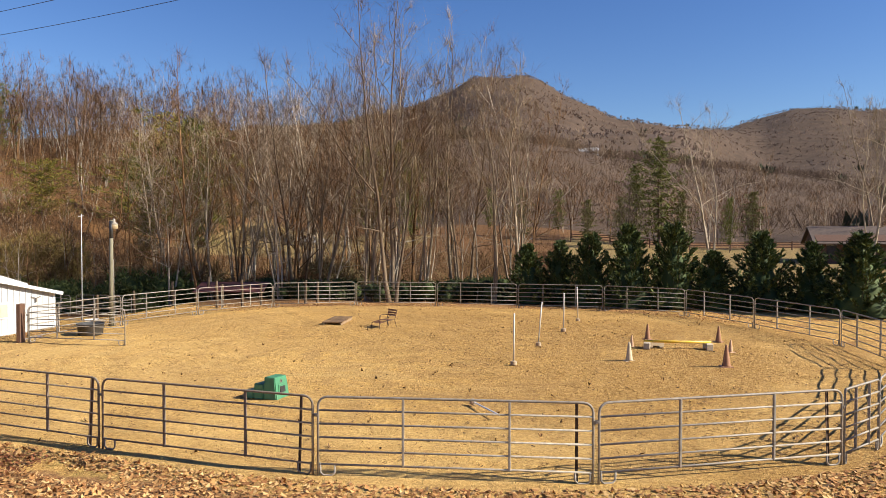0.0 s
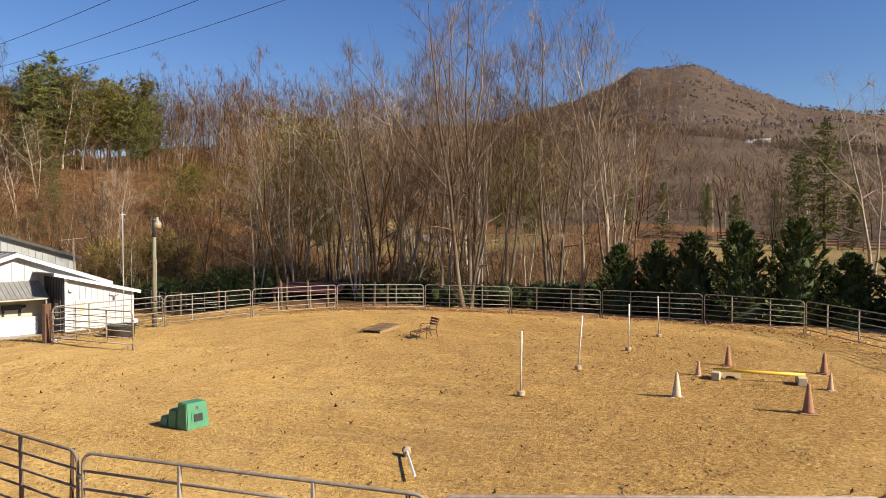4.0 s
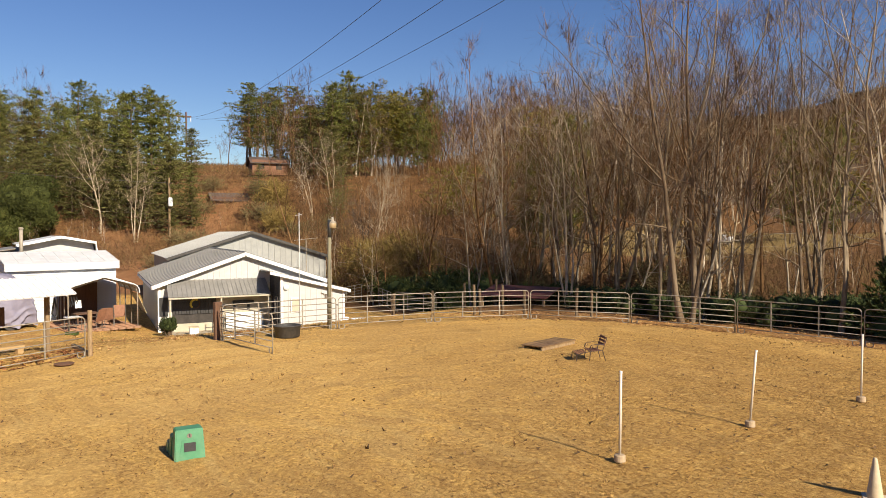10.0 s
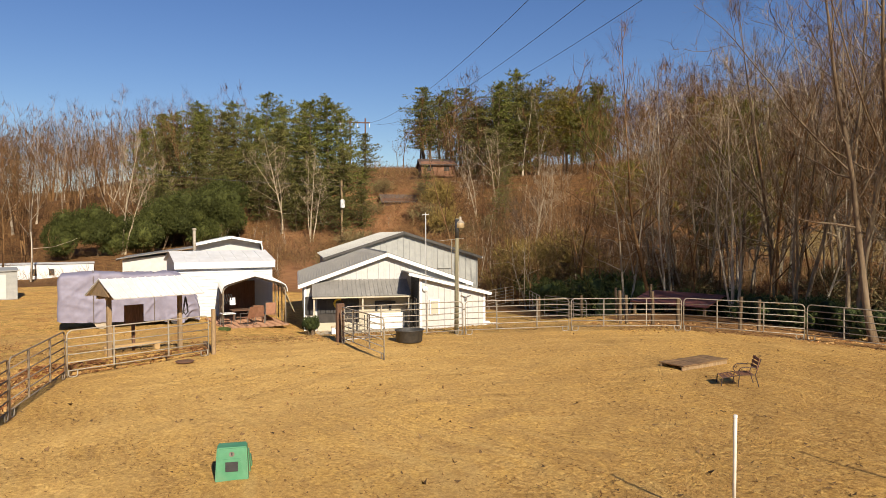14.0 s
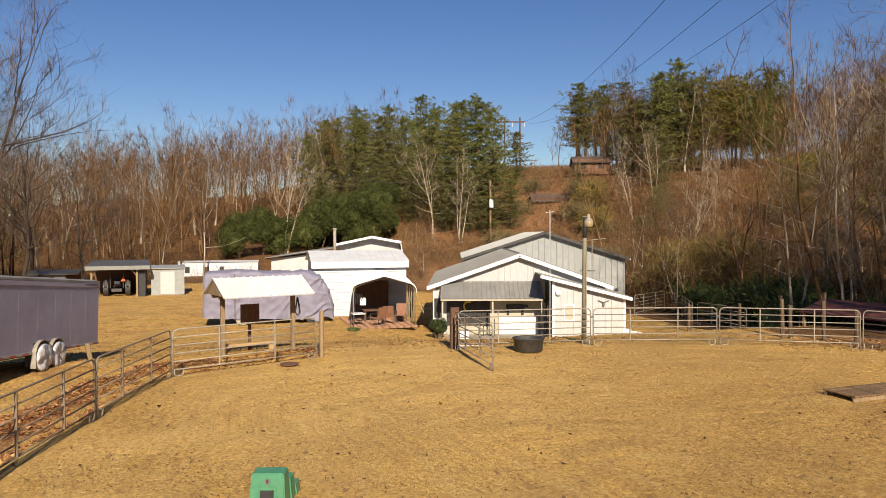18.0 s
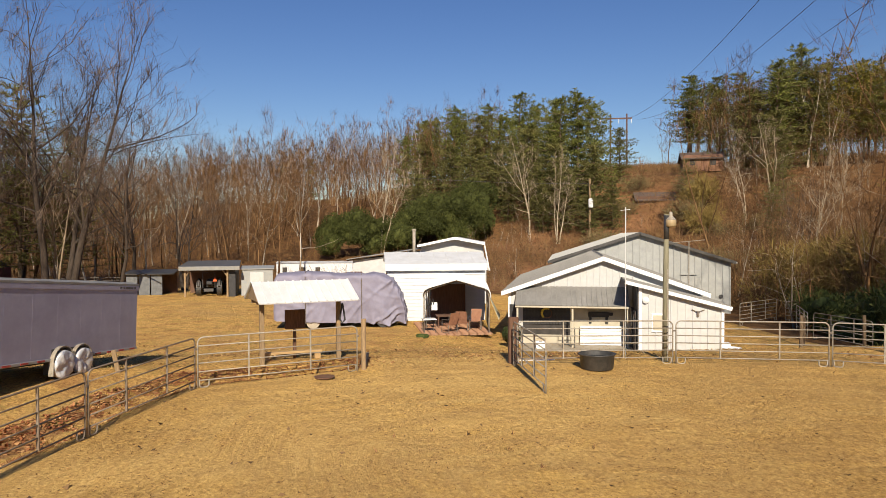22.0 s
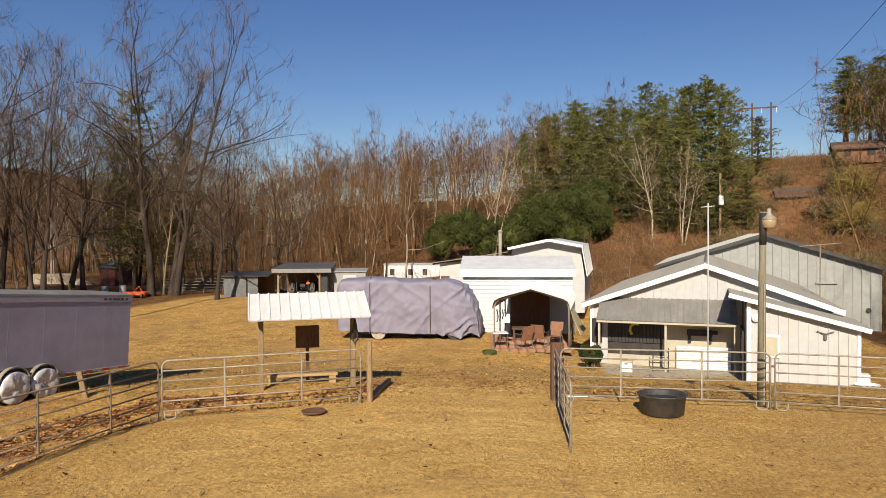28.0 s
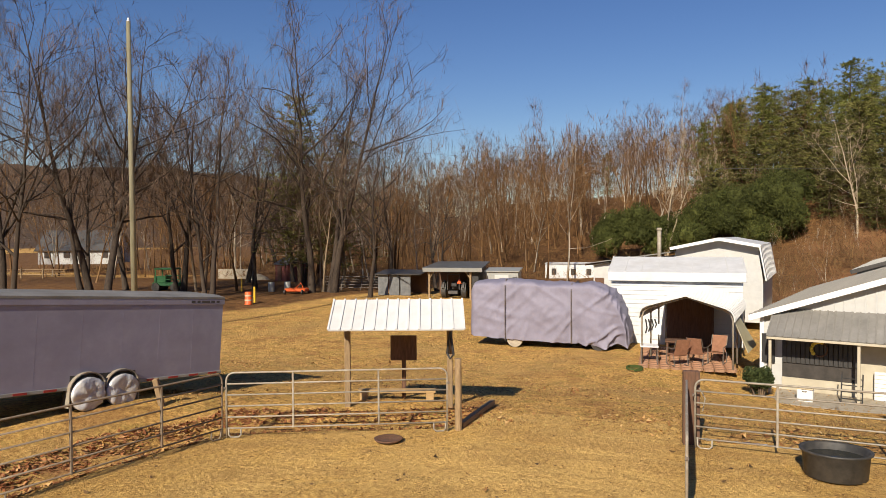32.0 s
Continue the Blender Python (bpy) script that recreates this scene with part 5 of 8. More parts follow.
PALE_ROOF = surface("pale_galvanised_roof", (0.3, 0.3, 0.29), (0.42, 0.42, 0.405), 1.8, 0.5, 0.06, 0.1, (0.25, 0.24, 0.22), 0.4, 0.4)
RIB = rib_mesh(ROOF_METAL)
PALE_RIB = rib_mesh(PALE_ROOF)
WRIB = rib_mesh(WHITE_ROOF, 0.04, 0.03)
for side in (-1, 1):
    ribbed_roof(barn, [(side * 5.0, -0.35, 2.68), (side * 5.0, 14.4, 2.68), (0, 14.4, 4.44), (0, -0.35, 4.44)], 0.07, [i / 16 for i in range(17)], RIB, ROOF_METAL)
    part("fascia", slab([(side * 5.03, -0.39, 2.66), (side * 5.03, -0.35, 2.66), (0, -0.35, 4.43), (0, -0.39, 4.43)], 0.2), WHITE_TRIM, barn, "white painted fascia board")
    part("eave_board", block(side * 5.0 - 0.02, side * 5.0 + 0.02, -0.34, 14.4, 2.46, 2.62), WHITE_TRIM, barn)
part("ridge_cap", tube([(0, -0.36, 4.43), (0, 14.4, 4.43)], 0.07, 6), ROOF_METAL, barn)
part("corner_board", block(-4.69, -4.55, -0.05, 0.02, 0, 2.7), WHITE_TRIM, barn)
# porch awning
ribbed_roof(barn, [(-4.25, -1.25, 2.08), (1.2, -1.25, 2.08), (1.1, 0.0, 2.92), (-4.2, 0.0, 2.92)], 0.05, [i / 22 for i in range(23)], RIB, ROOF_METAL, "awning")
part("awning_board", block(-4.25, 1.2, -1.27, -1.23, 1.97, 2.05), BEIGE, barn)
for x in (-4.15, -1.5, 1.1):
    part("post", block(x - 0.045, x + 0.045, -1.19, -1.1, 0, 1.98), BEIGE, barn)
# Dark panel on the facade paints the stall's inner shade; nothing is recessed.
stall = part("stall_opening", block(-3.95, -1.6, -0.02, 0.03, 0.05, 1.98), DARK_IN, barn, "dark panel painted as the shaded stall front")
slat = strip_mesh("slat", 0.13, 0.05, 1.0, CORR_BLACK)
for i in range(16):
    piece("slat", slat, stall, (-3.86 + i * 0.145, -0.06, 1.02), (1, 1, 0.95))
part("stall_board", block(-3.95, -1.62, -0.08, -0.03, 0.05, 0.5), BEIGE, barn)
part("shutter", block(-4.62, -4.18, -0.09, -0.03, 0.95, 2.0), BLACK_PAINT, barn, "black shutter")
white_panel = part("white_panel", block(-1.12, 0.98, -0.3, -0.2, 0.06, 1.0), WHITE_PLASTIC, barn, "white half-height stall door")
for i in range(6):
    part("panel_joint", block(-1.1, 0.96, -0.31, -0.3, 0.2 + 0.14 * i, 0.215 + 0.14 * i, 0), BEIGE, white_panel)
part("back_board", block(-1.6, 1.45, -0.05, -0.01, 0.02, 2.3), BEIGE, barn)
sign_bm = block(-0.72, 0.28, -0.12, -0.09, 1.42, 1.68, 0.03)
block(-0.68, -0.56, -0.12, -0.09, 1.1, 1.45, 0.015, bm=sign_bm)
block(0.1, 0.24, -0.12, -0.09, 1.1, 1.45, 0.015, bm=sign_bm)
block(0.2, 0.48, -0.12, -0.09, 1.5, 1.66, 0.02, bm=sign_bm)
part("cut_out_sign", sign_bm, BLACK_PAINT, barn, "flat black cut-out sign")
porch = part("porch_slab", block(-4.6, 1.5, -2.4, 0.0, -0.12, 0.05, 0.02), CONCRETE, barn, "stained concrete porch slab")
# lean-to
lean = part("side_room", prism([(1.5, 0), (5.1, 0), (5.1, 2.28), (1.5, 3.2)], -2.58, -0.02), CREAM_SIDING, barn, "cream lean-to room with a low roof")
for i in range(12):
    x = 1.58 + i * 0.32
    piece("batten", batten, lean, (x, -2.592, 0.02), (1, 1, 3.18 - (x - 1.5) * 0.256))
ribbed_roof(barn, [(5.42, -2.85, 2.27), (5.42, 0.05, 2.27), (0.86, 0.05, 3.42), (0.86, -2.85, 3.42)], 0.06, [i / 6 for i in range(7)], RIB, ROOF_METAL, "side_roof")
part("side_fascia", slab([(0.84, -2.9, 3.43), (5.44, -2.9, 2.27), (5.44, -2.85, 2.27), (0.84, -2.85, 3.43)], 0.16), WHITE_TRIM, barn)
# Dark grey corrugated wall; coloured nearly black for this shaded face.
side_wall = part("side_wall", block(1.42, 1.49, -2.56, -0.05, 0.05, 3.15, 0.004), CORR_BLACK, barn, "dark grey corrugated end wall painted darker for shade")
for i in range(12):
    piece("slat", slat, side_wall, (1.41, -2.45 + i * 0.2, 0.05), (0.4, 2.2, 3.05))
for y in (-1.95, -0.75):
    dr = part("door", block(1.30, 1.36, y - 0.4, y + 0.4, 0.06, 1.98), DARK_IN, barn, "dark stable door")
    part("door_pane", block(1.285, 1.298, y - 0.22, y + 0.22, 1.1, 1.8, 0), GREY_METAL, dr)
part("corner_board", block(1.44, 1.58, -2.63, -2.55, 0, 3.15), WHITE_TRIM, barn)
part("corner_board", block(5.02, 5.14, -2.63, -2.55, 0, 2.26), WHITE_TRIM, barn)
win = part("window", block(2.0, 2.56, -2.64, -2.6, 1.08, 1.92), WHITE_TRIM, barn, "small hatch window with white frame")
part("pane", block(2.08, 2.48, -2.66, -2.63, 1.16, 1.84), BEIGE, win)
lamp_disc = part("wall_light", lathe([(0.02, 0), (0.13, 0.02), (0.15, 0.09), (0.05, 0.14)], 14), WHITE_PLASTIC, barn)
lamp_disc.matrix_basis = pose(1.75, -2.6, 2.52, 90)
orn = tube([(3.75, -2.64, 2.12), (3.9, -2.65, 2.06), (4.02, -2.66, 2.02), (4.14, -2.65, 2.06), (4.3, -2.64, 2.12)], 0.02, 6)
block(3.97, 4.07, -2.67, -2.62, 1.8, 2.05, 0.02, bm=orn)
part("wall_ornament", orn, DARK_STEEL, barn, "dark horned wall ornament")
part("utility_box", block(5.1, 5.45, -2.5, -2.1, 0, 0.62, 0.02), WHITE_PLASTIC, barn)

# ---- the tall metal barn behind ----
hall = empty("metal_barn", pose(-37.7, 25.5, BZ, 0, 0, 74.2), "large grey-green metal barn with vertical ribbed siding and dark rake trim", "barn")
hall_wall = part("wall", prism([(-2.8, 0), (9.2, 0), (9.2, 3.72), (3.2, 5.55), (-2.8, 3.72)], 14.5, 30.0), GREY_METAL, hall)
rib_w = strip_mesh("rib", 0.06, 0.05, 1.0, GREY_METAL)
for i in range(27):
    x = -2.7 + i * 0.455
    piece("rib", rib_w, hall_wall, (x, 14.48, 0.02), (1, 1, 3.70 + 1.83 * (1 - abs(x - 3.2) / 6.0)))
for i in range(14):
    piece("rib", rib_w, hall_wall, (9.21, 14.7 + i * 1.1, 0.02), (1, 1, 3.65))
for side in (-1, 1):
    ribbed_roof(hall, [(3.2 + side * 6.25, 14.2, 3.68), (3.2 + side * 6.25, 30.2, 3.68), (3.2, 30.2, 5.66), (3.2, 14.2, 5.66)], 0.08, [i / 18 for i in range(1, 19)], PALE_RIB, PALE_ROOF)
    part("rake_trim", slab([(3.2 + side * 6.29, 14.08, 3.69), (3.2 + side * 6.29, 14.19, 3.69), (3.2, 14.19, 5.7), (3.2, 14.08, 5.7)], 0.2), DARK_TRIM, hall, "dark rake trim")
part("sign_plate", block(5.9, 7.0, 14.38, 14.44, 2.75, 2.87), GREY_METAL, hall)
part("porthole", tube([(8.55, 14.4, 1.3), (8.55, 14.46, 1.3)], 0.13, 14), BLACK_PAINT, hall)
part("gutter", block(9.45, 9.56, 14.3, 30, 3.55, 3.66), WHITE_TRIM, hall)

# ---- white garage, gambrel barn and porch canopy ----
garage = empty("white_garage", pose(-45.6, 17.95, -1.0, 0, 0, 90), "white lap-sided garage with a low pale metal roof", "garage")
gw = part("wall", prism([(-2.9, 0), (2.9, 0), (2.9, 3.4), (-2.9, 3.4)], 0, 5.0), WHITE_SIDING, garage)
lap = strip_mesh("lap_board", 5.84, 0.035, 0.2, WHITE_SIDING)
for i in range(16):
    piece("lap_board", lap, gw, (0, -0.012, 0.02 + i * 0.21), rot=(-5, 0, 0))
lap2 = strip_mesh("end_board", 0.035, 4.96, 0.2, WHITE_SIDING)
for i in range(16):
    piece("lap_board", lap2, gw, (2.912, 2.5, 0.02 + i * 0.21), rot=(0, -5, 0))
part("gable_end", slab([(2.85, 0, 3.4), (2.85, 5, 3.4), (2.85, 2.5, 4.0)], 0.08), WHITE_SIDING, garage)
part("gable_end", slab([(-2.85, 0, 3.4), (-2.85, 5, 3.4), (-2.85, 2.5, 4.0)], 0.08), WHITE_SIDING, garage)
ribbed_roof(garage, [(-3.05, -0.25, 3.42), (3.05, -0.25, 3.42), (3.05, 2.5, 4.06), (-3.05, 2.5, 4.06)], 0.06, [i / 8 for i in range(9)], WRIB, WHITE_ROOF)
ribbed_roof(garage, [(-3.05, 5.25, 3.42), (3.05, 5.25, 3.42), (3.05, 2.5, 4.06), (-3.05, 2.5, 4.06)], 0.06, [i / 8 for i in range(9)], WRIB, WHITE_ROOF)
part("eave_drop", block(-3.05, 3.05, -0.29, -0.25, 3.0, 3.42, 0.015), WHITE_ROOF, garage)
# Closed dark slab on the wall paints the shade of a doorway.
gd = part("door", block(0.75, 1.65, -0.08, -0.04, 0.02, 2.05), DARK_IN, garage, "dark slab painted as a shaded doorway under the canopy")
part("door_frame", block(0.62, 0.73, -0.1, -0.03, 0.02, 2.1), WHITE_TRIM, gd)

gamb = empty("gambrel_barn", pose(-56.0, 20.3, -1.0, 0, 0, 81), "white gambrel-roofed barn with a shallow side roof", "barn")
part("wall", prism([(-2.6, 0), (2.35, 0), (2.35, 2.4), (2.1, 4.4), (0, 4.85), (-2.5, 4.3), (-2.6, 3.9)], 0, 9), CREAM_SIDING, gamb)
part("side_bay", prism([(-7.7, 0), (-2.62, 0), (-2.62, 3.85), (-7.7, 3.25)], 0.1, 8.9), CREAM_SIDING, gamb, "cream side bay under a shallow roof")
for cs in ([(0, -0.7, 4.98), (0, 9.3, 4.98), (2.25, 9.3, 4.56), (2.25, -0.7, 4.56)], [(2.23, -0.7, 4.56), (2.23, 9.3, 4.56), (2.6, 9.3, 2.5), (2.6, -0.7, 2.5)],
           [(0, -0.7, 4.98), (0, 9.3, 4.98), (-2.75, 9.3, 4.4), (-2.75, -0.7, 4.4)]):
    part("roof", slab(cs, 0.08), WHITE_ROOF, gamb)
for cs in ([(0, -0.74, 4.99), (2.27, -0.74, 4.57), (2.27, -0.7, 4.57), (0, -0.7, 4.99)], [(0, -0.74, 4.99), (-2.77, -0.74, 4.41), (-2.77, -0.7, 4.41), (0, -0.7, 4.99)]):
    part("rake_board", slab(cs, 0.18), WHITE_TRIM, gamb)
part("side_roof", slab([(-2.75, -0.4, 4.14), (-2.75, 9.2, 4.14), (-8.1, 9.2, 3.36), (-8.1, -0.4, 3.36)], 0.06), ROOF_METAL, gamb, "thin grey side roof")
part("eave_trim", block(-8.12, -8.06, -0.4, 9.2, 3.2, 3.3), DARK_WOOD, gamb)
part("gable_window", block(-0.55, 0.45, -0.06, -0.02, 3.5, 3.95), CREAM_SIDING, gamb)
part("window_trim", block(-0.62, 0.52, -0.05, -0.01, 3.42, 3.5), WHITE_TRIM, gamb)
part("red_door", block(-7.6, -7.0, 0.0, 0.08, 0, 2.4), DARK_WOOD, gamb)
for i in range(9):
    part("roof_seam", slab([(2.24, 0.2 + i, 4.6), (2.24, 0.26 + i, 4.6), (2.62, 0.26 + i, 2.52), (2.62, 0.2 + i, 2.52)], 0.03), WHITE_ROOF, gamb)
flue = empty("stove_flue", pose(-51.8, 17.0, 2.3), "tall galvanised stove flue rising over the roof", "flue")
part("pipe", tube([(0, 0, 0), (0, 0, 2.2)], 0.11, 12), GALV, flue, smooth=True)
part("collar", lathe([(0.15, 2.12), (0.15, 2.2), (0.1, 2.26)], 12), GALV, flue)

canopy = empty("porch_canopy", pose(-39.8, 18.45, -0.98, 0, 0, 82), "steel carport canopy with a ribbed pale roof over a patio", "canopy")
for y in (0.0, 1.8, 3.6, 5.4):
    for sx in (-1, 1):
        part("leg", tube([(sx * 1.68, y, 0), (sx * 1.68, y, 1.7), (sx * 1.6, y, 1.9), (sx * 1.4, y, 2.02), (0, y, 2.42)], 0.035, 7), GALV, canopy, smooth=True)
bow = [(-1.76, 1.66), (-1.73, 1.86), (-1.64, 2.01), (-1.46, 2.1), (-1.1, 2.2), (0, 2.48), (1.1, 2.2), (1.46, 2.1), (1.64, 2.01), (1.73, 1.86), (1.76, 1.66)]
sheet = bmesh.new()
for (x0, z0), (x1, z1) in zip(bow, bow[1:]):
    slab([(x0, -0.25, z0), (x1, -0.25, z1), (x1, 5.6, z1), (x0, 5.6, z0)], 0.02, sheet)
roof_sheet = part("roof", sheet, WHITE_ROOF, canopy, "ribbed pale metal roof sheet")
rib_bow = bmesh.new()
tube([(x, 0, z + 0.012) for x, z in bow], 0.022, 5, bm=rib_bow)
rib_me = bpy.data.meshes.new("rib")
rib_bow.to_mesh(rib_me)
rib_bow.free()
rib_me.materials.append(WHITE_ROOF)
for i in range(15):
    piece("rib", rib_me, roof_sheet, (0, -0.22 + i * 0.41, 0))
canopy.scale = (1.0, 1.0, 1.13)
# Dark brown sheet added so the white wall behind it looks shaded.
part("shade_sheet", block(-1.62, 0.42, 5.3, 5.38, 0.02, 1.95, 0.01), DARK_WOOD, canopy, "dark sheet added as shade on the inner wall under the canopy")
part("hanging_tarp", slab([(1.72, 0.3, 1.62), (1.72, 2.4, 1.62), (2.35, 2.5, 0.62), (2.2, 0.2, 0.62)], 0.02), TAN_CLOTH, canopy, "tan tarpaulin hanging from the side")
patio = tagged(new("patio"), "reddish paved patio under the canopy", "patio")
patio.matrix_world = pose(-39.8, 18.45, -0.98, 0, 0, 92)
paver = strip_mesh("paver", 0.38, 0.38, 0.05, RED_CLAY)
for i in range(9):
    for j in range(13):
        piece("paver", paver, patio, (-1.6 + i * 0.4, -0.3 + j * 0.4, 0.0 + 0.004 * ((i * 7 + j * 3) % 3)))

# ---- covered motorhome ----
rv = empty("covered_motorhome", pose(-44.0, 12.25, -1.0, 0, 0, 90), "motorhome wrapped in a sagging lilac-grey cloth cover", "motorhome")


def draped(stations, around, seed):
    bm = bmesh.new()
    rgn = []
    noise.seed_set(seed)
    for x, top, half, low in stations:
        ring = []
        for k in range(around):
            t = k / (around - 1)
            if t < 0.34:
                s = t / 0.34
                y, z = -half * (1.0 + 0.03 * math.sin(s * 3.1)), low + (top - 0.3 - low) * s
            elif t > 0.66:
                s = (1 - t) / 0.34
                y, z = half * (1.0 + 0.03 * math.sin(s * 3.1)), low + (top - 0.3 - low) * s
            else:
                s = (t - 0.34) / 0.32
                a = math.pi * (1 - s)
                c, sn = math.cos(a), math.sin(a)
                y = half * (abs(c) ** 0.45) * (1 if c > 0 else -1)
                z = top - 0.3 + 0.3 * (sn ** 0.6)
            p = Vector((x, y, z))
            crumple = 1.0 + 2.2 * max(0.0, min(1.0, (x - 1.4) / 1.6))
            w = noise.noise(p * 0.8) * 0.05
            for ang, amount, fineness in ((8, 0.07, 1.3), (58, 0.05, 1.5), (-52, 0.05, 1.7), (80, 0.025, 2.6), (-15, 0.03, 3.0)):
                ca, sa = math.cos(math.radians(ang)), math.sin(math.radians(ang))
                u, v = x * ca + z * sa, z * ca - x * sa
                d = noise.noise(Vector((u * fineness, v * fineness * 0.22 + ang, y * 0.5)))
                patch = max(0.0, min(1.0, 0.5 + 1.6 * noise.noise(Vector((x * 0.55 + ang, y * 0.4, z * 0.7)))))
                w += 4.4 * amount * patch * (0.6 + 0.5 * (crumple - 1)) * (0.25 - min(0.5, abs(d) * 1.6))
            fold = math.sin(x * 7 + z * 1.5 + 2 * noise.noise(p)) * 0.025 * max(0, 1.6 - z) / 1.6
            n = Vector((0, y, 0.4 * (z - 1.5)))
            n = n.normalized() if n.length > 0 else Vector((0, 0, 1))
            ring.append(bm.verts.new(p + n * (w + fold) + Vector((w * 0.6, 0, 0))))
        rgn.append(ring)
    for a, b in zip(rgn, rgn[1:]):
        for k in range(around - 1):
            bm.faces.new((a[k], b[k], b[k + 1], a[k + 1]))
    bm.faces.new(rgn[0])
    bm.faces.new(rgn[-1][::-1])
    return bm


keys = [(-3.45, 2.75, 1.02, 0.5), (-3.3, 3.0, 1.15, 0.42), (-1.7, 3.1, 1.2, 0.36), (0.2, 2.98, 1.2, 0.3), (1.3, 3.0, 1.2, 0.26), (2.1, 3.0, 1.2, 0.2), (2.7, 2.86, 1.15, 0.18), (3.1, 2.6, 1.08, 0.18), (3.45, 2.15, 1.0, 0.2), (3.7, 1.6, 0.92, 0.2), (3.9, 0.85, 0.85, 0.22)]
kx = np.array(keys)
xs = np.concatenate([np.linspace(-3.45, 2.2, 80), np.linspace(2.25, 3.9, 50)])
part("cover", draped([(x, np.interp(x, kx[:, 0], kx[:, 1]), np.interp(x, kx[:, 0], kx[:, 2]), np.interp(x, kx[:, 0], kx[:, 3])) for x in xs], 90, 3), LILAC_COVER, rv, smooth=True)
for x, top, half in ((-1.75, 3.12, 1.24), (1.3, 2.97, 1.22)):
    part("strap", tube([(x, -half - 0.05, 0.3), (x, -half - 0.07, 1.5), (x, -half - 0.03, top - 0.3), (x, -half + 0.2, top), (x, half - 0.2, top), (x, half + 0.03, top - 0.3), (x, half + 0.06, 0.35)], 0.022, 5), DARK_STEEL, rv, "dark tie-down strap")
for x in (-1.35, 2.5):
    for y in (-0.95, 0.95):
        part("wheel", tube([(x, y - 0.13, 0.36), (x, y + 0.13, 0.36)], 0.37, 20), RUBBER if x > 0 else CONCRETE, rv)

# ---- cargo trailer ----
tr = empty("cargo_trailer", pose(-26.68, 6.78, 0.02, 0, 0, -9.9) @ pose(0, 0, 0, 0, -4.9, 0), "long enclosed lilac-grey cargo trailer with covered twin wheels", "trailer")
tbody = part("body", block(0, 7.4, -2.6, 0, 0.62, 2.72, 0.03), TRAILER_SKIN, tr)
for i in range(1, 8):
    part("panel_seam", block(i * 1.0 - 0.005, i * 1.0 + 0.005, 0.0, 0.0015, 0.7, 2.55, 0), TRAILER_SKIN, tbody)
part("roof", prism([(-2.63, 2.70), (0.03, 2.70), (0.03, 2.76), (-0.25, 2.82), (-1.3, 2.87), (-2.35, 2.82), (-2.63, 2.76)], 0, 7.4), ROOF_METAL, tr).matrix_basis = Matrix(((0, 1, 0, 0), (1, 0, 0, 0), (0, 0, 1, 0), (0, 0, 0, 1)))
part("top_rail", block(-0.01, 7.41, 0.0, 0.025, 2.55, 2.7), TRAILER_SKIN, tr)
part("bottom_rail", block(-0.01, 7.41, 0.0, 0.02, 0.6, 0.68), GREY_METAL, tr)
RED_TAPE = surface("red_reflective_tape", (0.3, 0.03, 0.03), (0.4, 0.05, 0.04), 5, 0.4, 0)
tape = strip_mesh("reflector", 0.28, 0.012, 0.05, RED_TAPE)
for i in range(11):
    if not 2.3 < 0.3 + i * 0.62 < 4.6:
        piece("reflector", tape, tr, (0.3 + i * 0.62, 0.028, 0.615))
for i, w in enumerate((0.1, 0.12, 0.16, 0.1, 0.09, 0.12)):
    part("lettering_bar", block(0.18 + i * 0.16, 0.18 + i * 0.16 + w, 0.026, 0.03, 2.6, 2.66, 0), DARK_TRIM, tr)
arch = [(1.62, 0.12), (1.62, 0.5)]
for cx in (2.06, 2.9):
    arch += [(cx - 0.44 * math.cos(a), 0.5 + 0.42 * math.sin(a)) for a in np.linspace(0.15, math.pi - 0.15, 10)]
arch += [(3.34, 0.5), (3.34, 0.12)]
fen = bmesh.new()
for (x0, z0), (x1, z1) in zip(arch, arch[1:]):
    slab([(x0, -0.02, z0), (x1, -0.02, z1), (x1, 0.11, z1 + 0.004), (x0, 0.11, z0 + 0.004)], 0.025, fen)
AXLES = Matrix.Translation((0.93, 0, 0.08))
part("fender", fen, GALV, tr, "bare aluminium double wheel arch").matrix_basis = AXLES
part("wheel_well", block(1.66, 3.3, -0.2, 0.004, 0.15, 0.86, 0.02), BLACK_PAINT, tr).matrix_basis = AXLES
for cx in (2.06, 2.9):
    w = part("wheel", tube([(cx, -0.15, 0.36), (cx, 0.08, 0.36)], 0.36, 22), RUBBER, tr)
    w.matrix_basis = AXLES
    bm = lathe([(0.39, -0.1), (0.4, 0.02), (0.37, 0.05), (0.28, 0.06), (0.17, 0.055), (0.06, 0.06), (0.01, 0.06)], 30)
    for v in bm.verts:
        k = noise.noise(Vector((v.co.x * 7 + cx * 9, v.co.y * 4, 0.3))) + 0.5 * noise.noise(Vector((v.co.x * 15, v.co.y * 9 + cx, 2)))
        v.co.z += 0.07 * k + 0.05 * abs(noise.noise(Vector((v.co.x * 9 + v.co.y * 5, v.co.y * 3 - v.co.x * 2, cx))))
        v.co.x *= 1 + 0.05 * k
    part("wheel_cover", bm, SILVER_CLOTH, w, "crumpled silver wheel cover", True).matrix_basis = pose(cx, 0.1, 0.4, -90)
tr.scale = (1, 1, 0.93)
part("axle_frame", block(0.1, 8.3, -1.4, -0.9, 0.42, 0.56), DARK_STEEL, tr)
part("coupler", tube([(7.4, -0.3, 0.5), (8.6, -1.12, 0.48), (7.4, -1.95, 0.5)], 0.05, 6), DARK_STEEL, tr)
part("jack", tube([(8.4, -1.12, 0.0), (8.4, -1.12, 0.7)], 0.04, 8), DARK_STEEL, tr)
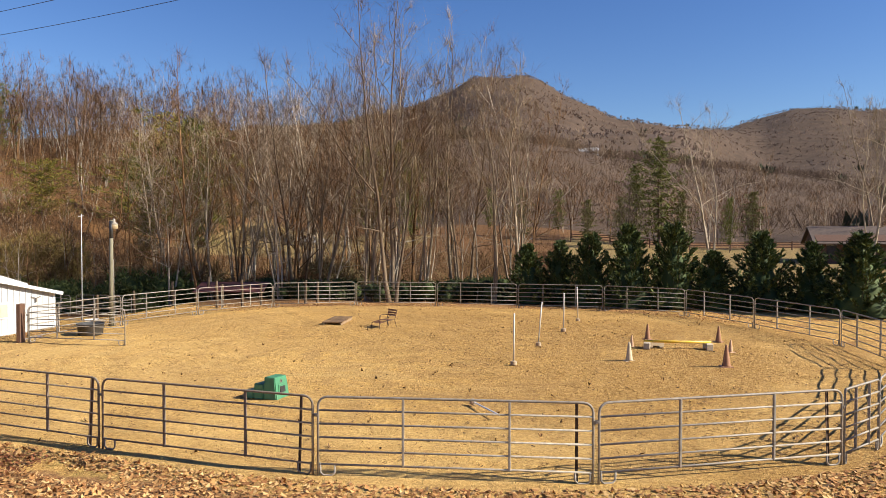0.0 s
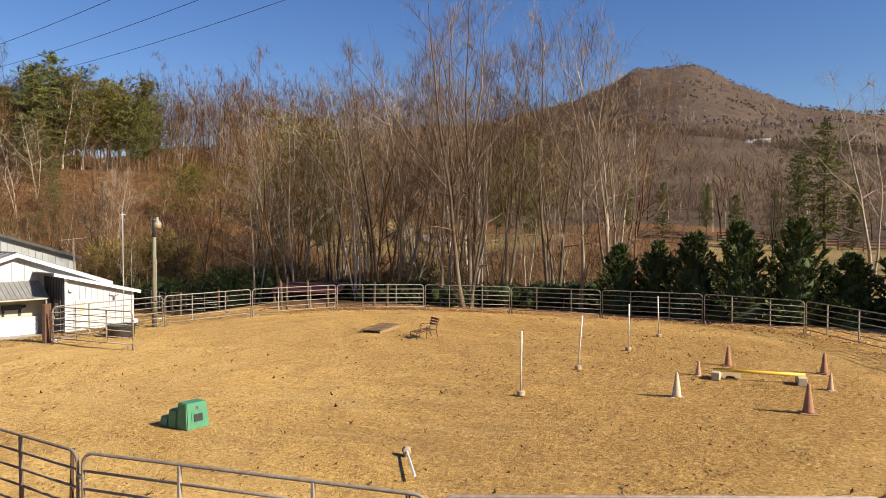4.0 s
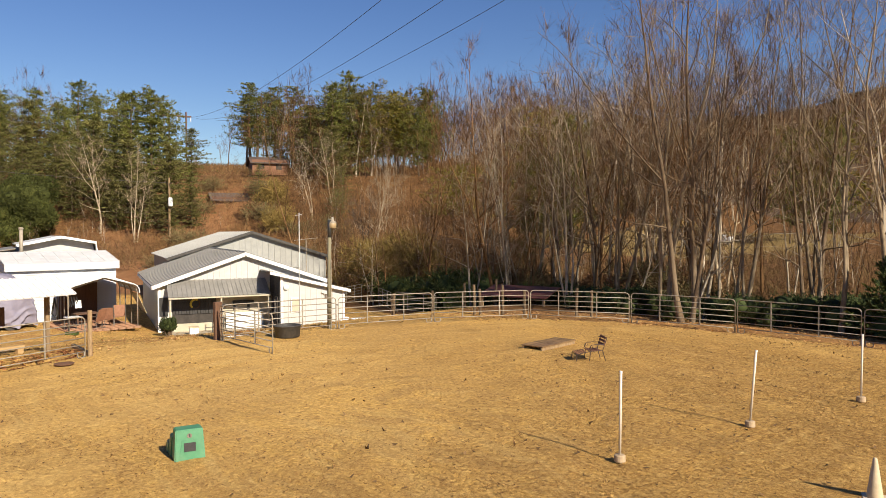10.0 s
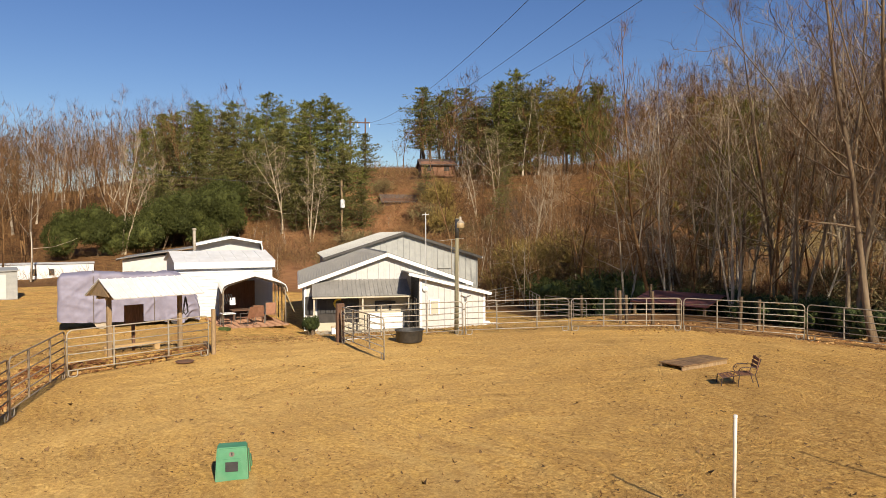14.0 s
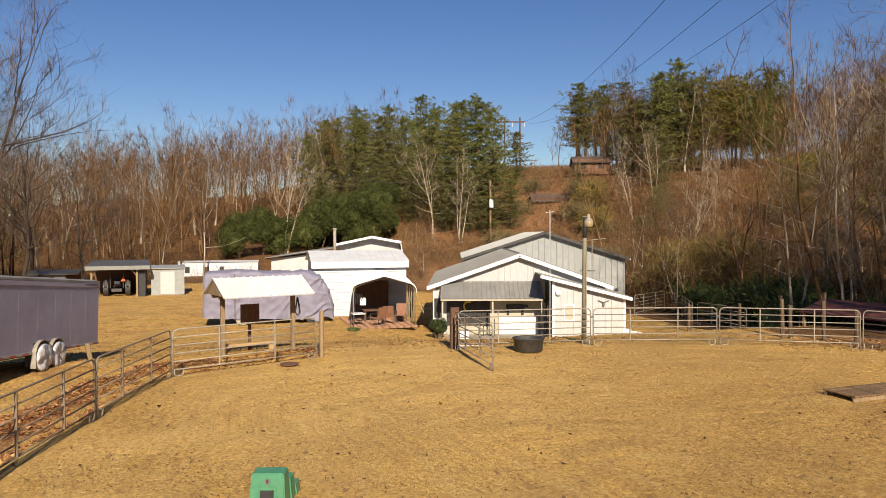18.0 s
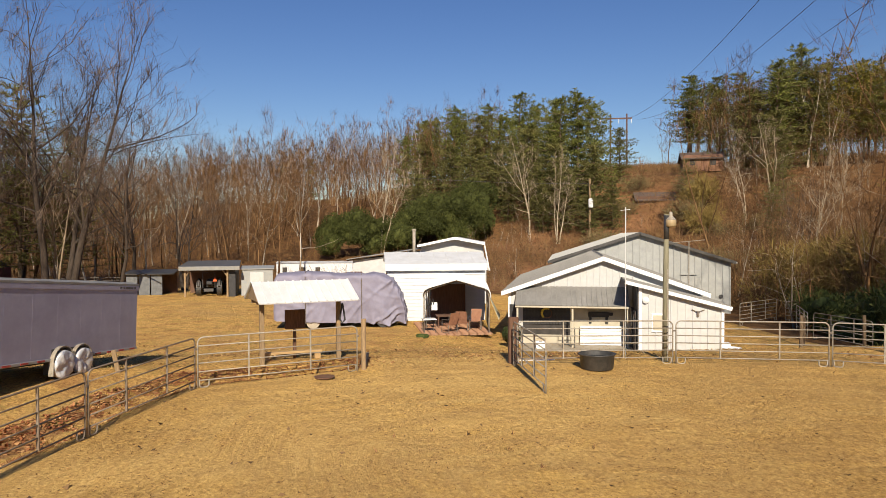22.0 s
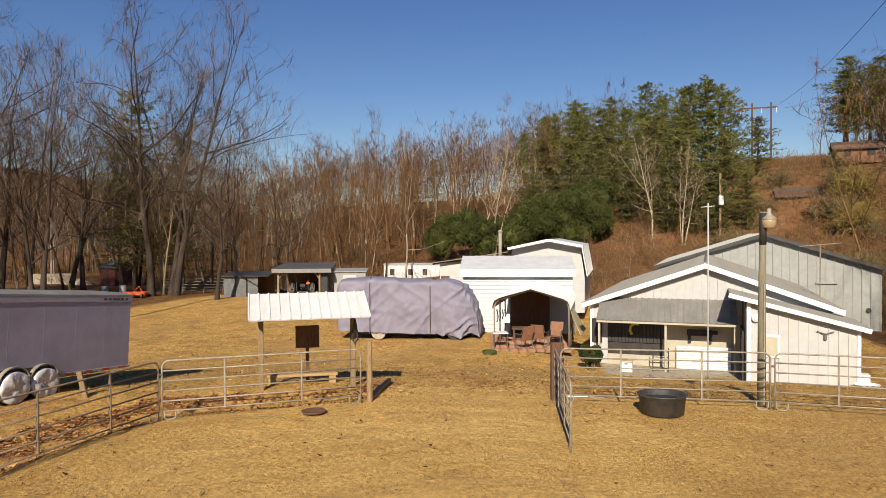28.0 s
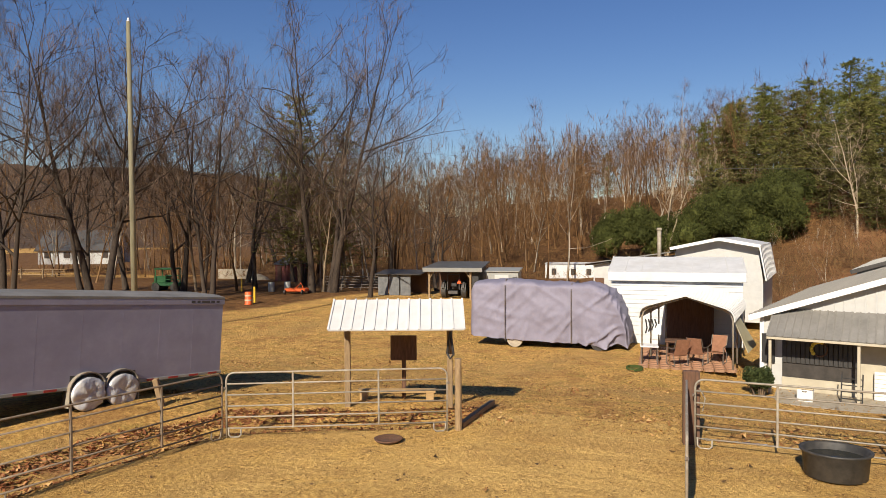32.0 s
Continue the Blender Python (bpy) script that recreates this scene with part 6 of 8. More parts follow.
prop = empty("timber_prop", pose(-24.14, 7.15, gz(-24.14, 7.15) - 0.05, 10, 6, 20), "short timber prop leaning beside the trailer", "timber")
part("post", block(-0.06, 0.06, -0.06, 0.06, 0, 0.68, 0.012), WOOD, prop)

# ---- shelter with white roof by the fence ----
kio = empty("roofed_shelter", pose(-26.98, 11.83, -0.12, 0, 0, 110.5), "small timber shelter with a white ribbed metal gable roof", "shelter")
for x in (-1.25, 1.25):
    part("post", block(x - 0.07, x + 0.07, -0.07, 0.07, -0.15, 2.3, 0.012), WOOD, kio)
part("beam", block(-1.5, 1.5, 0.3, 0.38, 2.08, 2.2), WOOD, kio)
part("beam", block(-1.5, 1.5, -0.38, -0.3, 2.08, 2.2), WOOD, kio)
for sy in (-1, 1):
    ribbed_roof(kio, [(-1.56, sy * 1.15, 2.17), (1.56, sy * 1.15, 2.17), (1.56, 0, 2.76), (-1.56, 0, 2.76)], 0.03, [i / 12 for i in range(13)], WRIB, WHITE_ROOF)
part("gable_board", slab([(-1.5, -0.7, 2.2), (-1.5, 0.7, 2.2), (-1.5, 0, 2.7)], 0.04), WOOD, kio)
part("gable_board", slab([(1.5, -0.7, 2.2), (1.5, 0.7, 2.2), (1.5, 0, 2.7)], 0.04), WOOD, kio)
TAN_WOOD = surface("pale_sawn_timber", (0.3, 0.19, 0.085), (0.5, 0.35, 0.17), 6, 0.85, 0.2, 0, (0.22, 0.15, 0.08), 1.5, 0.4, (0.8, 6, 6))
rail_b = empty("timber_rail", pose(-27.75, 11.45, -0.25, 0, 0, 108), "low timber rail bench on short posts under the shelter", "bench")
part("rail", block(-1.0, 1.0, -0.1, 0.1, 0.42, 0.5), TAN_WOOD, rail_b)
for x in (-0.85, 0.85):
    part("post", block(x - 0.1, x + 0.1, -0.09, 0.09, 0, 0.42), TAN_WOOD, rail_b)
brd = empty("notice_board", pose(-28.1, 11.5, -0.3, 0, 0, 108), "dark square board on a post under the shelter roof", "board")
part("post", block(-0.05, 0.05, -0.05, 0.05, 0, 1.5), DARK_WOOD, brd)
part("board", block(-0.34, 0.34, -0.1, -0.05, 1.25, 1.9), DARK_WOOD, brd)
coat = empty("hanging_halter", pose(-27.15, 13.15, 1.25), "dark halter and rope hanging on the shelter post", "halter")
part("strap", tube([(0.12, 0, 0.65), (0.14, 0.05, 0.35), (0.12, 0.08, 0.1), (0.14, 0, 0.0), (0.12, -0.08, 0.12), (0.14, -0.04, 0.4), (0.12, 0, 0.65)], 0.03, 6), BLACK_PAINT, coat)

# ---- sheds across the pasture ----
SHED_ROOF = surface("dark_grey_metal_roof", (0.06, 0.062, 0.065), (0.1, 0.102, 0.105), 2, 0.6, 0.05)
tsh = empty("tractor_shed", pose(-65.3, 0.4, gz(-65.3, 0.4), 0, 0, 97), "open-fronted dark shed with a grey metal roof housing a tractor", "shed")
tsh.scale = (0.82, 1, 1)
part("back_wall", block(-2.6, 2.6, 4.4, 4.5, -0.1, 2.3), DARK_WOOD, tsh)
part("side_wall", block(2.45, 2.55, 0.2, 4.4, -0.1, 2.5), BLACK_PAINT, tsh, "dark sheet side wall")
part("end_panel", block(1.85, 2.5, 0.12, 0.2, -0.1, 2.45), BLACK_PAINT, tsh)
part("roof", slab([(-3.0, -0.5, 2.62), (3.0, -0.5, 2.62), (2.8, 4.7, 2.95), (-2.8, 4.7, 2.95)], 0.1), SHED_ROOF, tsh)
part("roof", slab([(-3.0, -0.5, 2.62), (3.0, -0.5, 2.62), (3.0, -0.42, 2.3), (-3.0, -0.42, 2.3)], 0.05), GREY_METAL, tsh)
for x in (-2.45, 1.75):
    p = part("post", block(x - 0.09, x + 0.09, -0.1, 0.08, -0.1, 2.6), WOOD, tsh)
    part("brace", tube([(x, 0, 1.7), (x + (0.7 if x < 0 else -0.7), 0, 2.5)], 0.06, 5), WOOD, p)
DARK_SHEET = surface("dull_dark_sheet", (0.08, 0.085, 0.09), (0.16, 0.168, 0.175), 3, 0.6, 0.08)
low = empty("low_shed", pose(-66.5, -4.9, gz(-66.5, -4.9), 0, 0, 97), "low grey-panelled lean-to beside the tractor shed", "shed")
for i in range(3):
    part("panel", block(-1.9 + i * 1.0, -1.0 + i * 1.0, 0, 0.05, 0, 1.75), DARK_SHEET, low)
part("back", block(-2.0, 1.9, 2.4, 2.5, 0, 1.9), DARK_WOOD, low)
part("roof", slab([(-2.1, -0.3, 1.85), (2.0, -0.3, 1.85), (2.0, 2.7, 2.1), (-2.1, 2.7, 2.1)], 0.08), DARK_TRIM, low)
shed = empty("garden_shed", pose(-66.8, 4.1, gz(-66.8, 4.1), 0, 0, 97), "grey storage shed with a cream door", "shed")
part("wall", block(-1.35, 1.35, 0, 2.4, 0, 2.35, 0.02), GREY_METAL, shed)
part("roof", slab([(-1.45, -0.15, 2.38), (1.45, -0.15, 2.38), (1.45, 2.5, 2.55), (-1.45, 2.5, 2.55)], 0.08), GREY_METAL, shed)
part("door", block(-0.6, 0.55, -0.04, 0.0, 0.1, 2.05), CREAM_SIDING, shed, "cream door")
red = empty("red_shed", pose(-86.5, -29.3, gz(-86.5, -29.3), 0, 0, 60), "dull red timber shed among the trees", "shed")
RED_WALL = surface("dull_red_boards", (0.13, 0.035, 0.028), (0.2, 0.06, 0.045), 4, 0.8, 0.2, 0, (0.12, 0.07, 0.05), 1.2, 0.4)
part("wall", block(-1.6, 1.6, 0, 2.6, -0.2, 2.1, 0.02), RED_WALL, red)
part("roof", slab([(-1.8, -0.2, 2.1), (1.8, -0.2, 2.1), (1.8, 1.3, 2.9), (-1.8, 1.3, 2.9)], 0.06), SHED_ROOF, red)
part("roof", slab([(-1.8, 2.8, 2.1), (1.8, 2.8, 2.1), (1.8, 1.3, 2.9), (-1.8, 1.3, 2.9)], 0.06), SHED_ROOF, red)
part("door", block(-0.9, 0.1, -0.05, 0.0, 0, 1.9), DARK_WOOD, red)
mob = empty("white_mobile_home", pose(-98.0, 6.6, gz(-98, 8) - 1.1, 0, 0, 90), "long white mobile home at the edge of the woods", "mobile home")
part("wall", block(-5.0, 5.0, 0, 3.5, 0.3, 2.7, 0.02), WHITE_SIDING, mob)
part("roof", prism([(-1.9, 2.68), (1.9, 2.68), (0, 2.85)], -5.1, 5.1), WHITE_ROOF, mob).matrix_basis = Matrix(((0, 1, 0, 0), (1, 0, 0, 1.75), (0, 0, 1, 0), (0, 0, 0, 1)))
part("skirt", block(-4.9, 4.9, 0.1, 3.4, -0.3, 0.3), GREY_METAL, mob)
for x in (-3.9, -1.5, 0.4):
    part("window", block(x - 0.3, x + 0.3, -0.03, 0.0, 1.3, 2.1), DARK_IN, mob)

# ---- tractor ----
TRACTOR = surface("dull_tractor_paint", (0.05, 0.05, 0.05), (0.1, 0.09, 0.085), 5, 0.5, 0.1)
trac = empty("tractor", pose(-66.3, 0.1, gz(-66.3, 0.1), 0, 0, 97), "dark tractor with large tyres parked in the shed", "tractor")
for x in (-0.85, 0.85):
    w = part("tyre", tube([(x - 0.2, 0.4, 0.65), (x + 0.2, 0.4, 0.65)], 0.66, 20), RUBBER, trac)
    part("rim", tube([(x - 0.21, 0.4, 0.65), (x + 0.21, 0.4, 0.65)], 0.3, 14), DARK_STEEL, w)
    part("fender", tube([(x, 0.4 + 0.75 * math.cos(a), 0.65 + 0.75 * math.sin(a)) for a in np.linspace(0.4, 2.9, 7)], 0.12, 5), TRACTOR, trac)
    part("front_tyre", tube([(x * 0.8 - 0.12, 2.4, 0.4), (x * 0.8 + 0.12, 2.4, 0.4)], 0.4, 16), RUBBER, trac)
part("hood", block(-0.35, 0.35, 0.8, 2.8, 0.7, 1.35, 0.06), TRACTOR, trac)
part("seat", block(-0.25, 0.25, 0.1, 0.6, 0.95, 1.3, 0.05), BLACK_PAINT, trac)
part("roll_bar", tube([(-0.5, -0.1, 0.7), (-0.5, -0.1, 2.0), (0.5, -0.1, 2.0), (0.5, -0.1, 0.7)], 0.04, 6), TRACTOR, trac)
ORANGE = surface("orange_paint", (0.6, 0.09, 0.02), (0.75, 0.14, 0.03), 6, 0.5, 0.05)
part("warning_sign", slab([(0.3, -0.16, 1.25), (0.7, -0.16, 1.25), (0.5, -0.16, 1.65)], 0.02), ORANGE, trac, "orange slow-vehicle triangle")
part("hitch", block(-0.4, 0.4, -0.4, 0.1, 0.4, 0.65), TRACTOR, trac)

# ---- poles and wires ----
lp = empty("light_pole", pose(-25.75, 23.5, -0.02), "greenish wooden pole with a security lamp at the fence", "lamp post")
part("pole", tube([(0, 0, -0.1), (0.02, 0, 2.4), (0.03, 0.02, 4.75)], 0.12, 12, radii=[0.1, 0.09, 0.075]), POLE_WOOD, lp, smooth=True)
part("arm", tube([(0.02, 0, 4.6), (0.05, 0.07, 4.72), (0.08, 0.13, 4.7)], 0.03, 6), GALV, lp)
lh = part("lamp_head", lathe([(0.02, 0.37), (0.05, 0.36), (0.055, 0.24), (0.09, 0.2), (0.165, 0.13), (0.172, 0.1)], 18), GALV, lp, "grey security lamp with an amber lens", True)
lh.matrix_basis = pose(0.08, 0.14, 4.46)
LENS = surface("amber_lamp_lens", (0.33, 0.255, 0.15), (0.42, 0.33, 0.2), 4, 0.3, 0.03)
part("lens", lathe([(0.168, 0.1), (0.17, 0.05), (0.165, -0.09), (0.12, -0.11), (0.02, -0.11)], 18), LENS, lh, "dull amber lamp lens", True)
part("sleeve", tube([(0.026, 0.014, 3.95), (0.03, 0.02, 4.72)], 0.084, 12), BLACK_PAINT, lp, "black wrap at the pole head", smooth=True)
part("conduit", tube([(0.13, 0.02, 0), (0.125, 0.02, 3.0)], 0.02, 6), GALV, lp)
fp = empty("white_flagpole", pose(-26.35, 22.4, -0.02), "thin white pole standing at the fence", "pole")
part("pole", tube([(0, 0, -0.1), (0, 0, 5.0)], 0.017, 8), CREAM_SIDING, fp, smooth=True)
part("cross_arm", tube([(-0.02, -0.16, 4.9), (-0.02, 0.16, 4.93)], 0.009, 5), WHITE_PLASTIC, fp)
up = empty("utility_pole", pose(-40.0, -8.5, gz(-40, -8.5)), "tall greenish wooden utility pole beyond the trailer", "utility pole")
part("pole", tube([(0, 0, -0.3), (0.1, 0, 8), (0.2, 0, 16.1)], 0.15, 12, radii=[0.165, 0.135, 0.1]), POLE_WOOD, up, smooth=True)
part("insulator", lathe([(0.04, 16.05), (0.07, 16.12), (0.05, 16.25), (0.02, 16.3)], 10, centre=(0.2, 0)), WHITE_PLASTIC, up)
pp = empty("power_pole", pose(-98, 44.1, gz(-98, 44.1)), "grey wooden power pole with a white transformer", "utility pole")
ph = 11.9 - gz(-98, 44.1)
part("pole", tube([(0, 0, -0.3), (0, 0, ph)], 0.15, 10), WOOD, pp)
part("cross_arm", block(-1.2, 1.2, -0.06, 0.06, ph - 0.9, ph - 0.78), WOOD, pp)
part("transformer", lathe([(0.25, ph - 4.0), (0.32, ph - 3.9), (0.32, ph - 2.9), (0.2, ph - 2.75)], 14, centre=(0.42, 0)), WHITE_PLASTIC, pp)
hp = empty("pylon", pose(-191.6, 82.2, gz(-191.6, 82.2), 0, 0, 75), "wooden H-frame pylon on the hill crest", "pylon")
hh = 37.6 - gz(-191.6, 82.2)
for x in (-2.2, 2.2):
    part("pole", tube([(x, 0, -0.5), (x, 0, hh)], 0.2, 8), DARK_WOOD, hp)
part("cross_arm", block(-5.2, 3.6, -0.12, 0.12, hh - 1.4, hh - 1.05), DARK_WOOD, hp)
for x in (-4.9, 0.0, 3.4):
    part("insulator", tube([(x, 0, hh - 1.4), (x, 0, hh - 2.6)], 0.1, 6), WHITE_PLASTIC, hp)
WIRE = surface("grey_cable", (0.05, 0.05, 0.055), (0.09, 0.09, 0.1), 4, 0.5, 0)
for k in range(3):
    o = np.array([0.26, 0.966]) * 4.9 * k
    a, q, e = np.array([-191.6, 82.2, 36.0]), np.array([-50.5, 44.8, 24.6]), np.array([110.0, 2.2, 42.0])
    pts = []
    for t in np.linspace(0, 1, 60):
        x = a[0] + (e[0] - a[0]) * t
        y = a[1] + (e[1] - a[1]) * t
        tq = (q[0] - a[0]) / (e[0] - a[0])
        lin_q = a[2] + (e[2] - a[2]) * tq
        sag = (lin_q - q[2]) / (tq * (1 - tq))
        pts.append((x + o[0], y + o[1], a[2] + (e[2] - a[2]) * t - sag * t * (1 - t)))
    w = empty("power_line", Matrix(), "thin grey overhead power line", "cable", "overhead lines")
    part("cable", tube(pts, 0.028, 5), WIRE, w)
end_pole = empty("pylon", pose(110, 7, gz(110, 7), 0, 0, 75), "tall wooden H-frame power pylon", "pylon")
for x in (-4.5, 4.5):
    part("pole", tube([(x, 0, -0.5), (x, 0, 43.5)], 0.25, 8), DARK_WOOD, end_pole)
part("cross_arm", block(-5.6, 5.6, -0.12, 0.12, 42.0, 42.4), DARK_WOOD, end_pole)
svc = empty("service_line", Matrix(), "thin service cable across the pasture", "cable", "overhead lines")
part("cable", tube([(-75 - 23 * t, -25 + 69.1 * t, 15 - 3.8 * t - 6 * t * (1 - t)) for t in np.linspace(0, 1, 30)], 0.018, 5), WIRE, svc)

# ---- houses ----


def house(x, y, rz, w, d, h, ridge, wall, roof, label, dz=0.0, windows=True):
    o = empty("house", pose(x, y, gz(x, y) + dz, 0, 0, rz), label, "house")
    part("wall", prism(gable(d / 2, h, h + ridge), 0, w), wall, o).matrix_basis = Matrix(((0, 1, 0, -w / 2), (-1, 0, 0, d / 2), (0, 0, 1, 0), (0, 0, 0, 1)))
    for sy in (0, 1):
        yy = -0.5 if sy == 0 else d + 0.5
        part("roof", slab([(-w / 2 - 0.4, yy, h - 0.3), (w / 2 + 0.4, yy, h - 0.3), (w / 2 + 0.4, d / 2, h + ridge + 0.1), (-w / 2 - 0.4, d / 2, h + ridge + 0.1)], 0.15), roof, o)
    n = max(2, int(w / 3)) if windows else 0
    for i in range(n):
        cx = -w / 2 + w * (i + 0.5) / n
        wd = part("window", block(cx - 0.5, cx + 0.5, -0.05, 0.0, 1.0, 2.1), DARK_IN, o)
        part("frame", block(cx - 0.56, cx + 0.56, -0.04, -0.01, 2.1, 2.2), WHITE_TRIM, wd)
    return o


BRICK = surface("brown_brick_wall", (0.17, 0.085, 0.05), (0.27, 0.14, 0.085), 4, 0.9, 0.2)
BROWN_ROOF = surface("brown_shingle_roof", (0.07, 0.05, 0.04), (0.14, 0.1, 0.08), 3, 0.9, 0.2)
house(-115.0, 68.8, 70, 6.2, 6, 2.4, 1.0, BRICK, BROWN_ROOF, "brown brick house on the hilltop", 0.3)
house(-106, 57, 75, 5.5, 5, 1.8, 1.0, DARK_WOOD, BROWN_ROOF, "low hillside outbuilding with a dark roof", -1.2, False)
house(29.0, 80, -8, 15, 8, 2.6, 1.6, DARK_WOOD, BROWN_ROOF, "long dark timber barn with a brown roof", 0)
house(-101, -78, 118, 12, 9, 2.6, 3.0, CREAM_SIDING, SHED_ROOF, "cream house with a dark roof beyond the trees", 1.3)
house(2, 415, 0, 12, 8, 3.0, 2.0, WHITE_SIDING, WHITE_ROOF, "small white house on the mountain foot", 1)
van = empty("parked_truck", on(-46.4, 99.8, 8), "white box truck parked in the far field", "truck")
part("box", block(-2.8, 1.6, -1, 1, 0.7, 2.4, 0.05), WHITE_PLASTIC, van)
part("cab", block(1.7, 3.0, -0.95, 0.95, 0.5, 1.9, 0.15), WHITE_PLASTIC, van)
for x in (-1.8, 2.3):
    part("wheel", tube([(x, -0.95, 0.4), (x, 0.95, 0.4)], 0.4, 14), RUBBER, van)
van.scale = (0.75, 0.75, 0.55)

# ---- things in the arena ----


DIRTY_CONCRETE = surface("sand_stained_concrete", (0.3, 0.215, 0.13), (0.5, 0.4, 0.28), 9, 0.95, 0.2, 0, (0.42, 0.27, 0.12), 5, 0.45)
DIRTY_WHITE = surface("dusty_white_plastic", (0.55, 0.5, 0.42), (0.72, 0.68, 0.6), 6, 0.6, 0.05, 0, (0.5, 0.4, 0.26), 4, 0.4)


def weave_pole(x, y, lean=0.0, toward=0.0):
    o = empty("weave_pole", on(x, y, toward), "thin white plastic pole standing in a small concrete foot", "pole", "weave poles in the arena")
    part("foot", lathe([(0.09, 0), (0.105, 0.02), (0.1, 0.12), (0.08, 0.135)], 14), DIRTY_CONCRETE, o)
    part("pole", tube([(0, 0, 0.12), (lean, 0, 1.62)], 0.024, 8), DIRTY_WHITE, o, smooth=True)
    part("cap", tube([(lean, 0, 1.6), (lean, 0, 1.64)], 0.026, 8), WHITE_PLASTIC, o)


for x, y, l, a in ((-7.22, 17.62, 0.02, 0), (-6.64, 21.56, 0.12, 0), (-5.79, 25.67, 0.02, 40), (-5.17, 29.31, -0.05, 0)):
    weave_pole(x, y, l, a)
fallen = empty("fallen_weave_pole", pose(-7.75, 12.2, 0.1, 0, 88, -58), "white plastic pole with a concrete foot lying on the sand", "pole")
part("foot", lathe([(0.07, 0), (0.085, 0.02), (0.08, 0.12), (0.06, 0.135)], 14), DIRTY_CONCRETE, fallen)
part("pole", tube([(0, 0, 0.12), (0.02, 0, 1.5)], 0.022, 8), WHITE_PLASTIC, fallen)


def cone(x, y, h, material, label, rz=0):
    o = empty("traffic_cone", on(x, y, rz), label, "traffic cone", "cones round the jump")
    s = h / 0.7
    part("base", block(-0.19 * s, 0.19 * s, -0.19 * s, 0.19 * s, 0, 0.035 * s, 0.012), material, o)
    part("body", lathe([(0.135 * s, 0.03 * s), (0.125 * s, 0.07 * s), (0.045 * s, 0.62 * s), (0.032 * s, 0.69 * s), (0.02 * s, 0.7 * s)], 18), material, o, smooth=True)


FADED_WHITE = surface("faded_white_rubber", (0.46, 0.37, 0.24), (0.62, 0.52, 0.36), 6, 0.7, 0.05, 0, (0.42, 0.28, 0.15), 3, 0.45)
TAN_CONE = surface("sun_bleached_orange", (0.5, 0.3, 0.17), (0.6, 0.38, 0.22), 6, 0.6, 0.05, 0, (0.4, 0.22, 0.12), 3, 0.4)
cone(-3.57, 19.0, 0.64, FADED_WHITE, "faded white traffic cone standing on sand", 20)
cone(-0.66, 18.57, 0.7, ORANGE_CONE, "tall faded orange traffic cone on sand", 5)
cone(-3.25, 22.12, 0.43, TAN_CONE, "small sun-bleached orange traffic cone", 40)
cone(-2.5, 24.0, 0.62, ORANGE_CONE, "dull red-orange traffic cone on sand", 15)
cone(0.12, 23.85, 0.62, ORANGE_CONE, "dull red-orange traffic cone on sand", 60)
cone(0.06, 21.45, 0.46, TAN_CONE, "small sun-bleached orange traffic cone", 30)


def jump_block(x, y, rz):
    o = empty("jump_block", on(x, y, rz), "white moulded plastic jump block with notched top", "jump block", "blocks of the jump")
    bm = prism([(-0.3, 0), (-0.14, 0), (-0.1, 0.07), (0.1, 0.07), (0.14, 0), (0.3, 0), (0.3, 0.22), (0.17, 0.26), (0.08, 0.2), (-0.08, 0.2), (-0.17, 0.26), (-0.3, 0.22)], -0.11, 0.11)
    bmesh.ops.bevel(bm, geom=bm.edges[:], offset=0.012, segments=1, affect="EDGES")
    part("block", bm, FADED_WHITE, o)


jump_block(-2.72, 21.86, 80)
jump_block(-0.6, 22.0, 95)
jump_block(-2.42, 22.12, 15)
jp = empty("jump_pole", Matrix(), "bright yellow jump pole resting on white blocks", "jump pole")
part("pole", tube([(-2.85, 21.84, 0.262), (-1.7, 21.92, 0.255), (-0.5, 22.0, 0.262)], 0.048, 12), YELLOW_PAINT, jp, smooth=True)

mb = empty("mounting_block", pose(-12.55, 11.97, 0.0, 0, 0, -14), "green moulded plastic mounting block with three steps", "mounting block")
mb.scale = (1, 1, 0.9)
for i, (x0, x1, h) in enumerate(((-0.36, 0.0, 0.62), (-0.66, -0.36, 0.42), (-0.95, -0.66, 0.21))):
    bm = bmesh.new()
    y = 0.27 + 0.02 * i
    v = [bm.verts.new(p) for p in ((x0, -y, 0), (x1 + 0.05 * (i == 0), -y, 0), (x1 + 0.05 * (i == 0), y, 0), (x0, y, 0), (x0, -y + 0.03, h), (x1 - 0.04 * (i == 0), -y + 0.03, h), (x1 - 0.04 * (i == 0), y - 0.03, h), (x0, y - 0.03, h))]
    for f in ((3, 2, 1, 0), (4, 5, 6, 7), (0, 1, 5, 4), (1, 2, 6, 5), (2, 3, 7, 6), (3, 0, 4, 7)):
        bm.faces.new([v[k] for k in f])
    bmesh.ops.bevel(bm, geom=bm.edges[:], offset=0.02, segments=2, affect="EDGES")
    part("step", bm, GREEN_PLASTIC, mb)
part("back_panel", slab([(0.048, -0.2, 0.02), (0.048, 0.2, 0.02), (0.006, 0.13, 0.42), (0.006, -0.13, 0.42)], 0.012), GREEN_PLASTIC, mb)
# Black plate on the panel paints the dark inside of a hand hole.
part("opening", slab([(0.044, -0.1, 0.2), (0.044, 0.1, 0.2), (0.029, 0.1, 0.37), (0.029, -0.1, 0.37)], 0.012), BLACK_PAINT, mb, "black plate painted as the shaded hand hole")
emb = part("emblem", tube([(0, 0, 0), (0, 0, 0.012)], 0.045, 14), DARK_STEEL, mb)
emb.matrix_basis = pose(-0.022, 0, 0.5, 0, 83, 0)
